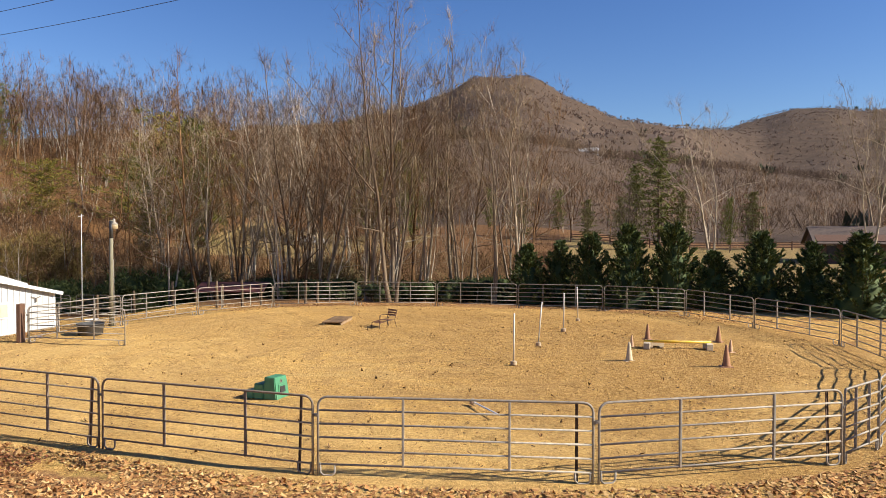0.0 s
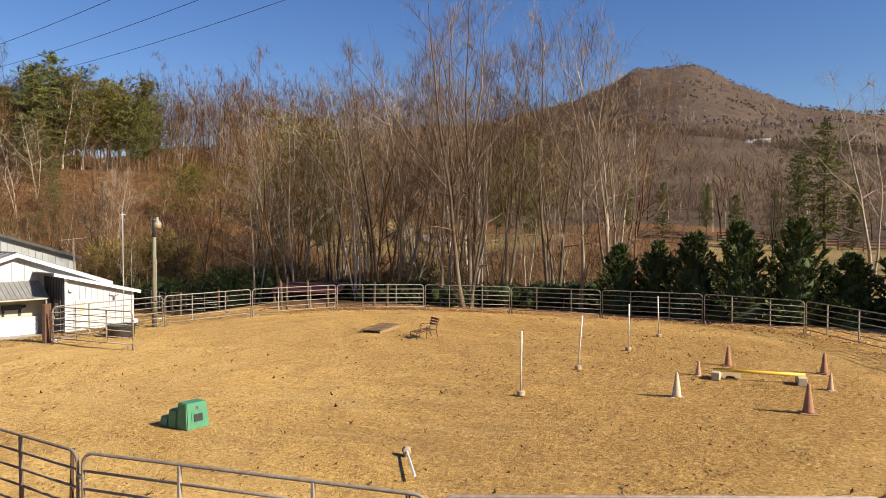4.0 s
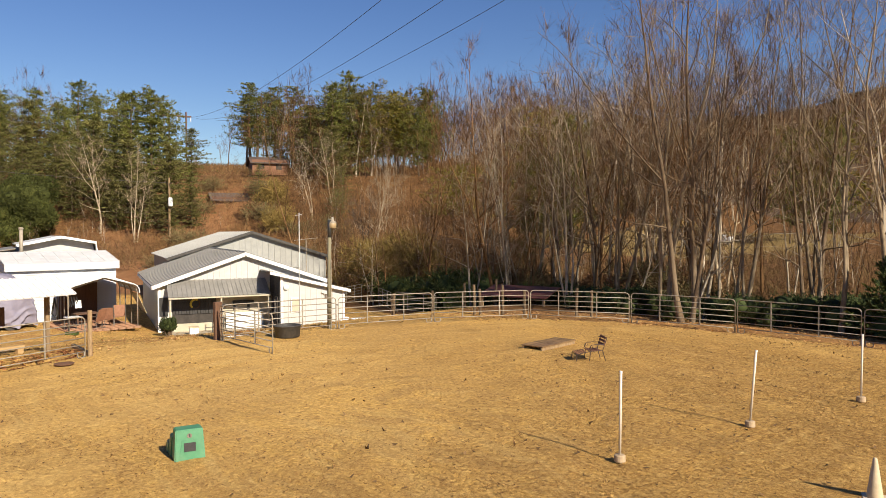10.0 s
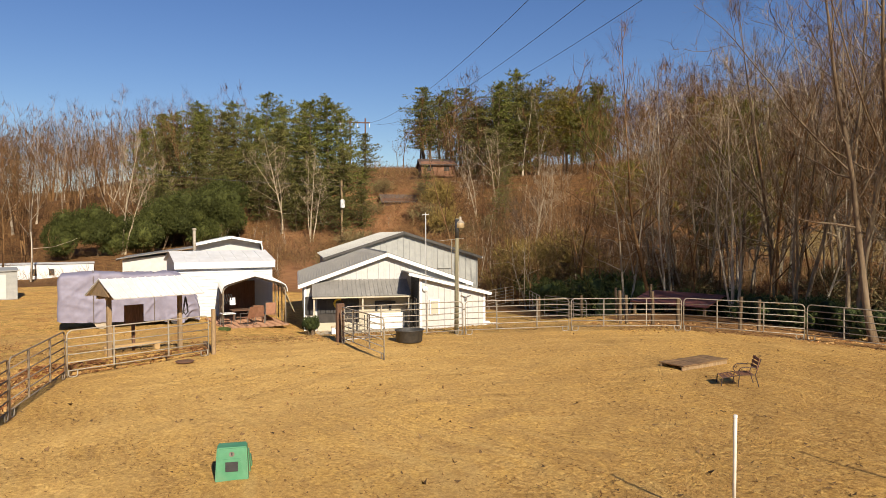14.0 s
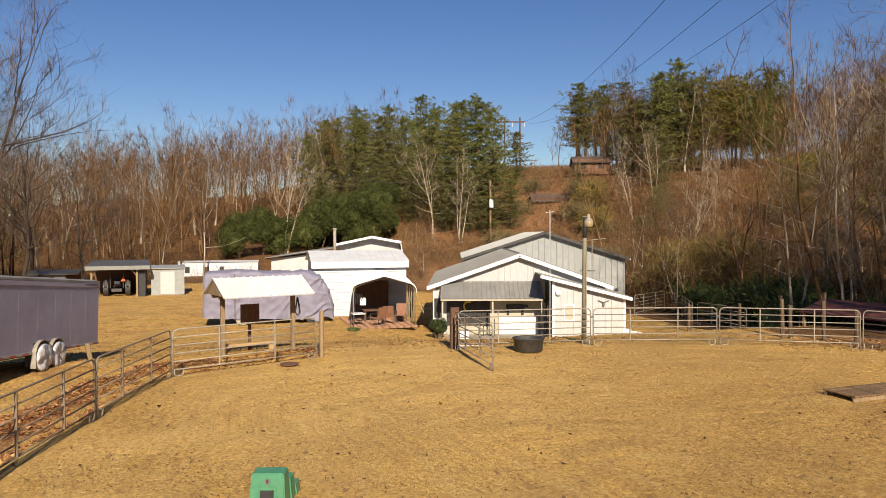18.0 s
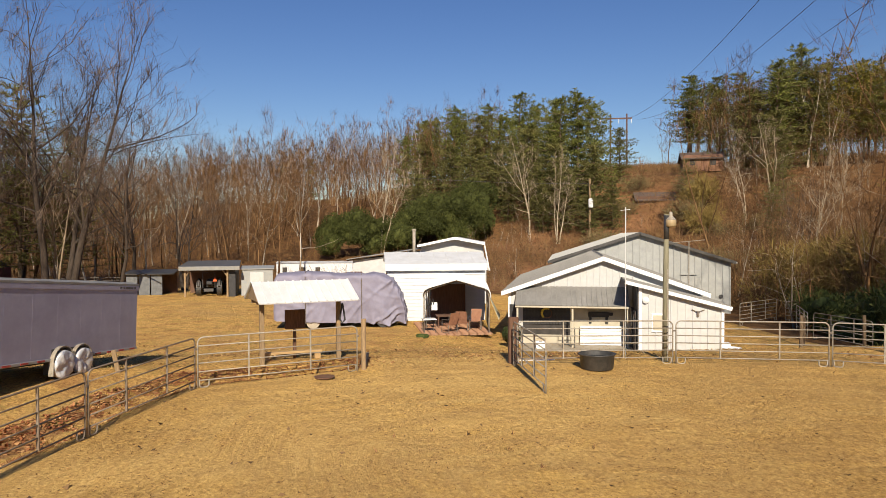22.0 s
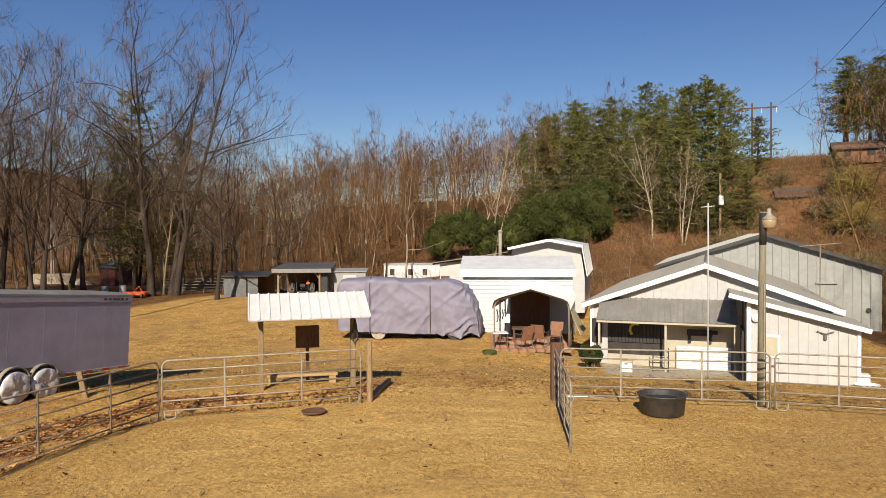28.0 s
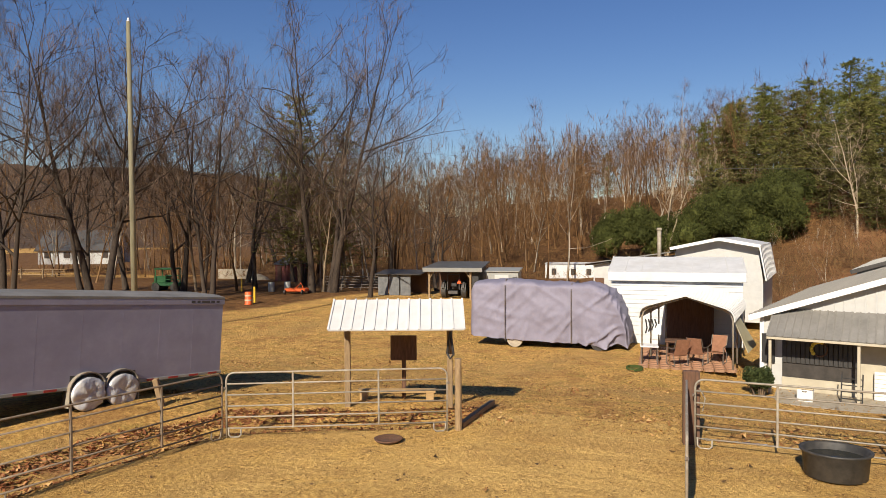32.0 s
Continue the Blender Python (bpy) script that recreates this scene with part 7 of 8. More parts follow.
part("emblem_mark", block(-0.03, 0.02, -0.012, 0.012, 0.012, 0.016, 0), BLACK_PAINT, emb)

RED_WOOD = surface("reddish_stained_slats", (0.12, 0.045, 0.025), (0.26, 0.11, 0.06), 5, 0.75, 0.2, 0, (0.2, 0.12, 0.08), 2, 0.4, (5, 5, 0.7))
IRON = surface("rusty_wrought_iron", (0.035, 0.022, 0.018), (0.09, 0.05, 0.035), 12, 0.7, 0.2)
chair = empty("garden_bench_seat", pose(-13.5, 25.72, 0, 0, 0, 233), "wrought-iron garden seat with dark wooden slats on sand", "seat")
for i in range(5):
    part("seat_slat", block(-0.12 + i * 0.1, -0.04 + i * 0.1, -0.3, 0.3, 0.4, 0.42, 0.004), RED_WOOD, chair)
for i in range(4):
    part("foot_slat", block(0.46 + i * 0.1, 0.54 + i * 0.1, -0.3, 0.3, 0.36 - i * 0.02, 0.38 - i * 0.02, 0.004), RED_WOOD, chair)
for i in range(3):
    part("back_slat", block(-0.03, 0.0, -0.33, 0.33, 0.62 + i * 0.14, 0.72 + i * 0.14, 0.004, Matrix.Translation((-0.14, 0, 0.42)) @ pose(0, 0, 0, 0, -12, 0) @ Matrix.Translation((0, 0, -0.42))), RED_WOOD, chair)
for y in (-0.31, 0.31):
    part("side_frame", tube([(-0.32, y, 0.98), (-0.15, y, 0.42), (0.3, y, 0.4), (0.85, y, 0.28)], 0.016, 6), IRON, chair)
    part("leg", tube([(-0.15, y, 0.42), (-0.26, y, 0.0)], 0.016, 6), IRON, chair)
    part("leg", tube([(0.32, y, 0.4), (0.36, y, 0.0)], 0.016, 6), IRON, chair)
    part("leg", tube([(0.84, y, 0.28), (0.86, y, 0.0)], 0.016, 6), IRON, chair)
    part("arm_rest", tube([(-0.22, y, 0.66), (0.05, y, 0.68), (0.25, y, 0.66), (0.33, y, 0.6), (0.3, y, 0.53), (0.24, y, 0.55), (0.26, y, 0.6)], 0.015, 6), IRON, chair)
    part("arm_post", tube([(0.3, y, 0.4), (0.36, y, 0.5), (0.32, y, 0.62)], 0.014, 6), IRON, chair)

chair.scale = (0.85, 0.9, 0.78)
DECK_WOOD = surface("weathered_deck_boards", (0.1, 0.058, 0.03), (0.21, 0.125, 0.065), 5, 0.85, 0.3, 0, (0.48, 0.3, 0.11), 1.1, 0.5, (0.8, 6, 6), vary=0.2)
deck = empty("timber_platform", pose(-16.2, 26.65, 0.0, 0, 0, 95), "low weathered plank platform lying on the sand", "platform")
for i in range(12):
    part("plank", block(-1.06 + i * 0.178, -1.06 + i * 0.178 + 0.165, -0.46, 0.46, 0.12 + 0.004 * (i % 3), 0.16 + 0.004 * (i % 3), 0.006), DECK_WOOD, deck)
for y in (-0.42, 0.36):
    part("bearer", block(-1.06, 1.06, y, y + 0.06, 0, 0.12), WOOD, deck)

tro = empty("water_trough", pose(-24.82, 20.93, 0.0), "large round black rubber stock tank beside the fence", "trough")
bm = lathe([(0.5, 0), (0.52, 0.02), (0.56, 0.48), (0.6, 0.51), (0.61, 0.55), (0.58, 0.56), (0.535, 0.53), (0.49, 0.1), (0.02, 0.09)], 36)
part("tank", bm, RUBBER, tro, smooth=True)
tro.scale = (0.85, 0.95, 0.85)
WATER = surface("still_dark_water", (0.02, 0.022, 0.02), (0.035, 0.035, 0.03), 3, 0.05, 0.02)
part("water", tube([(0, 0, 0.36), (0, 0, 0.4)], 0.51, 32), WATER, tro)
pan = empty("feed_pan", pose(-24.25, 12.75, 0.01), "round brown rubber feed pan lying on the sand", "feed pan")
part("pan", lathe([(0.2, 0), (0.25, 0.03), (0.28, 0.12), (0.27, 0.13), (0.22, 0.05), (0.02, 0.03)], 22), DARK_WOOD, pan, smooth=True)
pan.scale = (1.05, 1.05, 0.5)

gp = empty("gate_post", pose(-26.0, 18.58, -0.05, 0, 0, 10), "broad dark brown timber gate post", "post")
part("post", block(-0.08, 0.08, -0.16, 0.16, -0.1, 1.52, 0.015), DARK_WOOD, gp)
part("chain", tube([(0.08, 0.14, 1.2), (0.13, 0.24, 1.0), (0.1, 0.2, 0.75)], 0.012, 5), GALV, gp)
gp2 = empty("fence_post", pose(-25.5, 13.85, -0.05), "weathered round timber post at the gate opening", "post")
part("post", tube([(0, 0, -0.1), (0.02, 0, 1.6)], 0.075, 10), WOOD, gp2)
lt = empty("timber_beam", pose(-26.8, 13.9, gz(-26.8, 13.9) + 0.06, 0, 0, 178), "weathered timber lying on the grass by the gate", "timber")
part("beam", block(-1.15, 1.15, -0.06, 0.06, -0.06, 0.07, 0.01), WOOD, lt)
pvc = empty("white_pipe", pose(-26.3, 19.4, gz(-26.3, 19.4) + 0.03, 0, 0, 88), "white plastic pipe lying along the fence", "pipe")
part("pipe", tube([(-0.6, 0, 0), (0.6, 0, 0)], 0.018, 8), WHITE_PLASTIC, pvc)

# ---- by the porch ----
BROWN_SLING = surface("brown_sling_fabric", (0.2, 0.09, 0.05), (0.3, 0.15, 0.09), 8, 0.8, 0.1)


def patio_chair(x, y, rz, cloth, label):
    o = empty("patio_chair", pose(x, y, -0.92, 0, 0, rz), label, "chair", "chairs on the patio")
    part("seat", slab([(-0.27, -0.25, 0.44), (0.27, -0.25, 0.44), (0.27, 0.25, 0.4), (-0.27, 0.25, 0.4)], 0.02), cloth, o)
    part("backrest", slab([(-0.27, 0.25, 0.42), (0.27, 0.25, 0.42), (0.27, 0.5, 1.05), (-0.27, 0.5, 1.05)], 0.02), cloth, o)
    for sx in (-0.29, 0.29):
        part("arm", tube([(sx, -0.25, 0.44), (sx, -0.25, 0.65), (sx, 0.3, 0.68), (sx, 0.5, 1.05)], 0.018, 6), DARK_STEEL, o)
        part("leg", tube([(sx, -0.25, 0.44), (sx, -0.3, 0.02), (sx, 0.35, 0.02), (sx, 0.28, 0.42)], 0.018, 6), DARK_STEEL, o)
    return o


patio_chair(-40.0, 18.1, 300, BROWN_SLING, "brown sling patio chair with dark frame")
patio_chair(-40.6, 18.9, 250, BROWN_SLING, "brown sling patio chair with dark frame")
patio_chair(-40.9, 19.6, 75, BROWN_SLING, "brown sling patio chair with dark frame")
tb = empty("patio_table", pose(-40.2, 17.05, -0.94, 0, 0, 5), "small white patio table with thin dark legs", "table")
part("tabletop", block(-0.4, 0.4, -0.35, 0.35, 0.68, 0.72, 0.01), WHITE_PLASTIC, tb)
for x in (-0.35, 0.35):
    for y in (-0.3, 0.3):
        part("leg", tube([(x, y, 0), (x, y, 0.68)], 0.02, 6), DARK_STEEL, tb)
tb2 = empty("wicker_table", pose(-42.2, 18.2, -0.94), "dark brown wooden table in the shade of the canopy", "table")
part("tabletop", block(-0.45, 0.45, -0.6, 0.6, 0.62, 0.68, 0.01), DARK_WOOD, tb2)
for x in (-0.38, 0.38):
    for y in (-0.5, 0.5):
        part("leg", block(x - 0.04, x + 0.04, y - 0.04, y + 0.04, 0, 0.62), DARK_WOOD, tb2)
tack = empty("hanging_tack", pose(-40.4, 16.9, 0.1), "dark bridles and a white cloth hanging from the canopy leg", "tack")
for i in range(4):
    part("strap", tube([(0.02 * i, 0.12 * i, 0.7), (0.05, 0.12 * i + 0.06, 0.35 + 0.05 * i), (0.02, 0.12 * i, 0.12 + 0.07 * i)], 0.03, 5), BLACK_PAINT, tack)
part("cloth", slab([(0.08, 0.3, 0.1), (0.08, 0.6, 0.1), (0.02, 0.6, 0.5), (0.02, 0.3, 0.5)], 0.03), WHITE_PLASTIC, tack)
wb = empty("white_container", pose(-37.05, 22.2, -1.38, 0, 0, 74), "small white plastic container on the porch edge", "container")
part("body", block(-0.24, 0.24, -0.18, 0.18, 0, 0.42, 0.03), WHITE_PLASTIC, wb)
part("lid", block(-0.26, 0.26, -0.2, 0.2, 0.42, 0.47, 0.015), FADED_WHITE, wb)
part("handle", tube([(-0.06, -0.2, 0.36), (-0.06, -0.24, 0.38), (0.06, -0.24, 0.38), (0.06, -0.2, 0.36)], 0.012, 5), DARK_STEEL, wb)
SHRUB = bush_kind("clipped_shrub", 45, 0.5, 0.42, 0.9, 2600, 0.075, DEEP_GREEN, True, 0.3)
bush(SHRUB, -36.9, 20.8, 1.0, 74, "clipped dark green box shrub at the barn corner", "", 1.2)
ladder = empty("wooden_ladder_rack", pose(-37.2, 23.6, -1.35, 0, 0, 74), "black metal stand on the porch", "stand")
for x in (-0.3, 0.3):
    part("upright", tube([(x, -0.25, 0), (x, 0.0, 0.95)], 0.022, 6), BLACK_PAINT, ladder)
for i in range(4):
    part("rung", tube([(-0.3, -0.22 + i * 0.055, 0.15 + i * 0.21), (0.3, -0.22 + i * 0.055, 0.15 + i * 0.21)], 0.018, 6), BLACK_PAINT, ladder)
YELLOW_FL = surface("yellow_flowers", (0.6, 0.45, 0.05), (0.8, 0.65, 0.12), 20, 0.8, 0.3)
wre = empty("flower_wreath", pose(-37.7, 25.5, BZ, 0, 0, 74.2), "twig wreath with yellow flowers hung on the stall", "wreath")
part("ring", tube([(-2.75 + 0.24 * math.cos(a), -0.13, 1.58 + 0.24 * math.sin(a)) for a in np.linspace(0, 2 * math.pi, 15)[:-1]], 0.025, 5, True), DARK_WOOD, wre)
for i in range(7):
    a = 1.3 + i * 0.42
    part("flower", lathe([(0.015, -0.04), (0.06, -0.02), (0.065, 0.01), (0.02, 0.04)], 8), YELLOW_FL, wre).matrix_basis = pose(-2.75 + 0.25 * math.cos(a), -0.16, 1.58 + 0.25 * math.sin(a), 80)
rub = empty("rubber_mat", pose(-38.7, 16.6, gz(-38.7, 16.6) + 0.01), "coiled green hose lying on the grass", "hose")
part("coil", tube([((0.35 + 0.02 * math.sin(7 * a)) * math.cos(a), (0.3 + 0.02 * math.cos(5 * a)) * math.sin(a), 0.03 + 0.006 * a) for a in np.linspace(0, 18, 60)], 0.02, 5), LEYLAND, rub)
rub.name = "garden_hose"
ant = empty("tv_antenna", pose(-40.4, 31.2, -1.2), "thin television antenna mast beside the barn", "antenna")
part("mast", tube([(0, 0, 0), (0, 0, 4.9)], 0.03, 6), GALV, ant)
part("boom", tube([(0, -0.9, 4.85), (0, 0.9, 5.0)], 0.02, 5), GALV, ant)
for i in range(6):
    part("element", tube([(-0.35 + 0.03 * i, -0.8 + i * 0.3, 4.86 + i * 0.025), (0.35 - 0.03 * i, -0.8 + i * 0.3, 4.86 + i * 0.025)], 0.01, 4), GALV, ant)
plt = empty("plastic_tray", pose(-30.3, 28.2, gz(-30.3, 28.2)), "shallow pale blue plastic tray on the ground", "tray")
part("tray", lathe([(0.3, 0), (0.38, 0.1), (0.36, 0.1), (0.28, 0.03), (0.02, 0.03)], 16), WHITE_PLASTIC, plt)

# ---- paddock behind the barn, posts and a low shed behind the far fence ----
for a, b in (((-43.5, 35.8), (-46.2, 39.8)), ((-46.6, 40.6), (-47.6, 45.2)), ((-38.5, 36.8), (-42.6, 38.8)), ((-34.2, 37.2), (-38.2, 36.9))):
    d = math.dist(a, b)
    mx, my = (a[0] + b[0]) / 2, (a[1] + b[1]) / 2
    c = copy_thing(proto, Matrix())
    c.matrix_basis = Matrix.Translation((mx, my, gz(mx, my))) @ pose(0, 0, 0, 0, 0, math.degrees(math.atan2(b[1] - a[1], b[0] - a[0]))) @ Matrix.Diagonal((d / STEEL_L, 1, 1, 1))
    tagged(c, "tubular steel paddock fence standing on dry grass", "fence", "fences of the back paddock")
for x, y, h in ((-25.0, 31.6, 1.5), (-24.75, 31.75, 1.3), (-24.0, 32.6, 1.5), (-23.2, 33.3, 1.2), (-21.0, 34.6, 1.4), (-20.4, 35.0, 1.3), (-34.0, 33.5, 1.6), (-33.2, 36.0, 1.5), (-30.8, 36.5, 1.6), (-36.4, 35.2, 1.4), (-28.5, 36.8, 1.5)):
    o = empty("fence_post", on(x, y, x * 50 % 360), "grey weathered round timber post", "post", "old timber posts")
    part("post", tube([(0, 0, -0.15), (0.04, 0.02, h)], 0.075, 8), BARK, o)
ms = empty("maroon_shelter", on(-27.2, 37.9, 12, -0.9), "low run-in shelter with a dull maroon roof", "shelter")
MAROON = surface("dull_maroon_metal", (0.09, 0.03, 0.028), (0.16, 0.06, 0.05), 3, 0.6, 0.1)
part("roof", slab([(-2.2, -1.6, 1.45), (2.2, -1.6, 1.45), (2.2, 0.2, 1.95), (-2.2, 0.2, 1.95)], 0.06), MAROON, ms)
part("roof", slab([(-2.2, 2.0, 1.45), (2.2, 2.0, 1.45), (2.2, 0.2, 1.95), (-2.2, 0.2, 1.95)], 0.06), MAROON, ms)
part("back_wall", block(-2.1, 2.1, 1.8, 1.86, 0, 1.5), DARK_WOOD, ms)
for x in (-2.0, 2.0):
    part("post", block(x - 0.06, x + 0.06, -1.5, -1.38, -0.2, 1.45), WOOD, ms)

# ---- clutter at the edge of the trees ----
GREEN_PAINT = surface("green_machine_paint", (0.02, 0.1, 0.035), (0.035, 0.15, 0.055), 5, 0.5, 0.1)
bar = empty("orange_barrel", on(-57.0, -13.5), "orange traffic barrel with pale bands", "barrel")
part("body", lathe([(0.29, 0), (0.3, 0.05), (0.27, 0.1), (0.26, 0.95), (0.22, 1.0)], 18), ORANGE, bar, smooth=True)
for z in (0.3, 0.65):
    part("band", lathe([(0.272, z), (0.276, z + 0.01), (0.274, z + 0.1), (0.27, z + 0.11)], 18), FADED_WHITE, bar)
for x, y in ((-58.4, -13.9), (-67.8, -21.8)):
    o = empty("yellow_bollard", on(x, y), "slim yellow marker post", "bollard", "yellow markers")
    part("post", tube([(0, 0, 0), (0, 0, 1.25)], 0.08, 10), YELLOW_PAINT, o)
mow = empty("orange_mower_deck", on(-65.4, -14.3, 100), "orange rotary mower deck standing on the grass", "implement")
part("deck", block(-0.95, 0.95, -0.6, 0.6, 0.2, 0.5, 0.08), ORANGE, mow)
part("hitch", tube([(-0.4, 0.6, 0.4), (0, 1.0, 0.9), (0.4, 0.6, 0.4)], 0.05, 6), ORANGE, mow)
for x in (-0.8, 0.8):
    part("wheel", tube([(x - 0.06, -0.8, 0.2), (x + 0.06, -0.8, 0.2)], 0.2, 12), RUBBER, mow)
for x, y in ((-67.5, -18.3), (-68.2, -17.0)):
    o = empty("plastic_drum", on(x, y), "dark blue-grey plastic drum", "drum", "drums by the trees")
    part("drum", lathe([(0.28, 0), (0.3, 0.04), (0.3, 0.85), (0.26, 0.9)], 16), GREY_METAL, o, smooth=True)
grn = empty("green_hay_machine", on(-67.0, -29.6, 100), "green farm machine with an open frame", "farm machine")
part("bed", block(-1.4, 1.4, -0.7, 0.7, 0.5, 0.85, 0.03), GREEN_PAINT, grn)
part("roof", block(-1.2, 0.9, -0.7, 0.7, 2.1, 2.25, 0.03), GREEN_PAINT, grn)
part("hood", block(-1.35, -0.1, -0.5, 0.5, 0.85, 1.45, 0.06), GREEN_PAINT, grn)
for z in (1.1, 1.5):
    part("side_bar", block(-0.1, 1.35, -0.66, -0.58, z, z + 0.12, 0.02), GREEN_PAINT, grn)
for x in (-1.1, 0.8):
    for y in (-0.6, 0.6):
        part("upright", block(x - 0.05, x + 0.05, y - 0.05, y + 0.05, 0.85, 2.1), GREEN_PAINT, grn)
for x in (-1.0, 1.0):
    part("wheel", tube([(x, -0.85, 0.4), (x, 0.85, 0.4)], 0.42, 16), RUBBER, grn)
stk = empty("stacked_gates", on(-70.2, -11.4, 100), "stack of dark tubular gates leaning together", "gates")
for i in range(5):
    z = 0.25 + i * 0.24
    part("rail", tube([(-1.7, 0.1 * i, z), (1.7, 0.1 * i, z)], 0.03, 5), DARK_STEEL, stk)
for x in (-1.7, -0.6, 0.6, 1.7):
    part("upright", tube([(x, 0, 0.0), (x, 0.45, 1.25)], 0.03, 5), DARK_STEEL, stk)
stk.scale = (1.6, 1.3, 1.05)
cw = empty("concrete_wall", on(-91, -39, 105), "pale concrete block wall with a gravel heap", "wall")
part("wall", block(-2.6, 2.6, -0.15, 0.15, -0.2, 1.3, 0.02), CONCRETE, cw)
hp2 = empty("gravel_heap", on(-90.5, -35.5, 0), "low heap of pale gravel", "heap")
part("heap", lathe([(1.7, -0.1), (1.3, 0.25), (0.7, 0.6), (0.2, 0.75), (0.05, 0.77)], 18), CONCRETE, hp2)
for k in range(9):
    x, y = -79.0 + 0.8 * k, -60.0 - 2.8 * k
    o = empty("split_rail_fence", on(x, y, 106), "weathered split-rail timber fence", "fence", "split-rail fence")
    part("post", block(-0.08, 0.08, -0.08, 0.08, -0.1, 1.3), WOOD, o)
    for z in (0.45, 0.8, 1.12):
        part("rail", tube([(0, 0, z), (2.95, 0.05, z + 0.02)], 0.055, 5), WOOD, o)
for k in range(14):
    x, y = -6.0 + 3.0 * k, 106.0 + 0.3 * k
    o = empty("board_fence", on(x, y, 6), "brown board fence across the far field", "fence", "field fence")
    part("post", block(-0.08, 0.08, -0.08, 0.08, -0.1, 1.35), DARK_WOOD, o)
    for z in (0.45, 0.85, 1.2):
        part("rail", block(0, 3.0, -0.03, 0.03, z - 0.07, z + 0.07, 0), DARK_WOOD, o)
for x, y in ((10.6, 35.9), (13.6, 35.0), (16.5, 33.8)):
    o = empty("brown_post", on(x, y), "dark brown timber post on the verge", "post", "posts on the verge")
    part("post", block(-0.09, 0.09, -0.09, 0.09, -0.1, 1.5, 0.012), DARK_WOOD, o)

# ---- litter, chips, tufts and far forest ----


def flakes(name, places, size, material, label, category, seed, curl=0.35, lift=0.012, wide=0.55):
    r = np.random.default_rng(seed)
    p = np.asarray(places)
    n = len(p)
    z = land(p[:, 0], p[:, 1]) + lift
    a = r.uniform(0, 6.28, n)
    s = size * r.uniform(0.5, 1.3, n)
    ux, uy = np.cos(a) * s, np.sin(a) * s
    tilt = r.normal(0, curl, (n, 4)) * s[:, None]
    c = np.stack([p[:, 0], p[:, 1], z], 1)
    v = np.stack([c + np.stack([ux, uy, np.abs(tilt[:, 0])], 1), c + np.stack([-uy * wide, ux * wide, tilt[:, 1] * 0.4], 1),
                  c + np.stack([-ux, -uy, np.abs(tilt[:, 2])], 1), c + np.stack([uy * wide, -ux * wide, tilt[:, 3] * 0.4], 1)], 1).reshape(-1, 3)
    f = np.arange(4 * n).reshape(-1, 4)
    return tagged(new(name, mesh_of(name, v, f, material)), label, category, kind="stuff")


def thrown(n, x0, x1, y0, y1, seed, weight):
    r = np.random.default_rng(seed)
    x, y = r.uniform(x0, x1, n), r.uniform(y0, y1, n)
    k = r.uniform(0, 1, n) < weight(x, y)
    return np.stack([x[k], y[k]], 1)


def patchy(x, y, s=0.6):
    return 0.5 + 0.5 * np.sin(x * s + 1.7 * np.sin(y * s * 0.7)) * np.sin(y * s * 1.1 + 1.3 * np.sin(x * s * 0.5))


flakes("fallen_leaves", np.concatenate([
    thrown(130000, -30, 6, 1, 11, 1, lambda x, y: (beyond_fence(x, y) > 0.25) * np.exp(-np.clip(beyond_fence(x, y) - 2.5, 0, 99) / 5) * (0.4 + 0.6 * patchy(x, y)) * np.where(x > -6, 0.75, 1.0) * np.where(x < -15, 0.75 * (beyond_fence(x, y) < 1.0 + 0.8 * patchy(x, y)), 1.0)),
    thrown(26000, -30, 4, 30, 40, 3, lambda x, y: (beyond_fence(x, y) > -1.1) * (beyond_fence(x, y) < 3) * (0.3 + 0.7 * patchy(x, y)) * sstep(-1.2, 0.2, beyond_fence(x, y)))]), 0.055, LEAVES, "scattered red-brown fallen leaves along the fence", "leaves", 7, 0.5)
flakes("ditch_leaves", thrown(60000, -29, -15, 4, 14, 2, lambda x, y: (beyond_fence(x, y) > 0.45) * (beyond_fence(x, y) < 1.7 + 0.5 * patchy(x, y, 1.3)) * np.where(y > 10.4, 0.3, 0.95)), 0.055, RED_LEAVES, "deep red-brown fallen leaves lying in the ditch along the fence", "leaves", 17, 0.5)
CHIPS = leafy("bark_and_straw_chips", [(0.14, 0.072, 0.024), (0.24, 0.13, 0.042), (0.36, 0.21, 0.068), (0.52, 0.33, 0.11)], 0.9)
flakes("arena_chips", thrown(110000, -25, 6, 7, 35, 4, lambda x, y: (beyond_fence(x, y) < -0.4) * (0.12 + 0.88 * patchy(x, y, 0.45) * sstep(-22, -6, x - 0.25 * (y - 20)))), 0.036, CHIPS, "brown bark chips and straw trodden into the sand", "chips", 8, 0.3, 0.012, 0.32)
flakes("pasture_straw", thrown(60000, -56, -25, -4, 30, 12, lambda x, y: (beyond_fence(x, y) > 0.4) * (0.2 + 0.8 * patchy(x, y, 0.7)) * np.exp((x + 26) / 16)), 0.055, CHIPS, "dry straw and leaf scraps on the pasture", "straw", 13, 0.35, 0.02, 0.28)
flakes("pasture_leaves", thrown(26000, -50, -25.5, -2, 22, 15, lambda x, y: (beyond_fence(x, y) > 0.4) * np.clip(1.7 * patchy(x, y, 0.9) - 0.85, 0.02, 1) * np.exp((x + 26) / 14)), 0.06, LEAVES, "patches of red-brown fallen leaves on the pasture", "leaves", 16, 0.5)
CLOD = leafy("dark_clods", [(0.08, 0.046, 0.022), (0.15, 0.088, 0.04), (0.24, 0.14, 0.06)], 0.95)
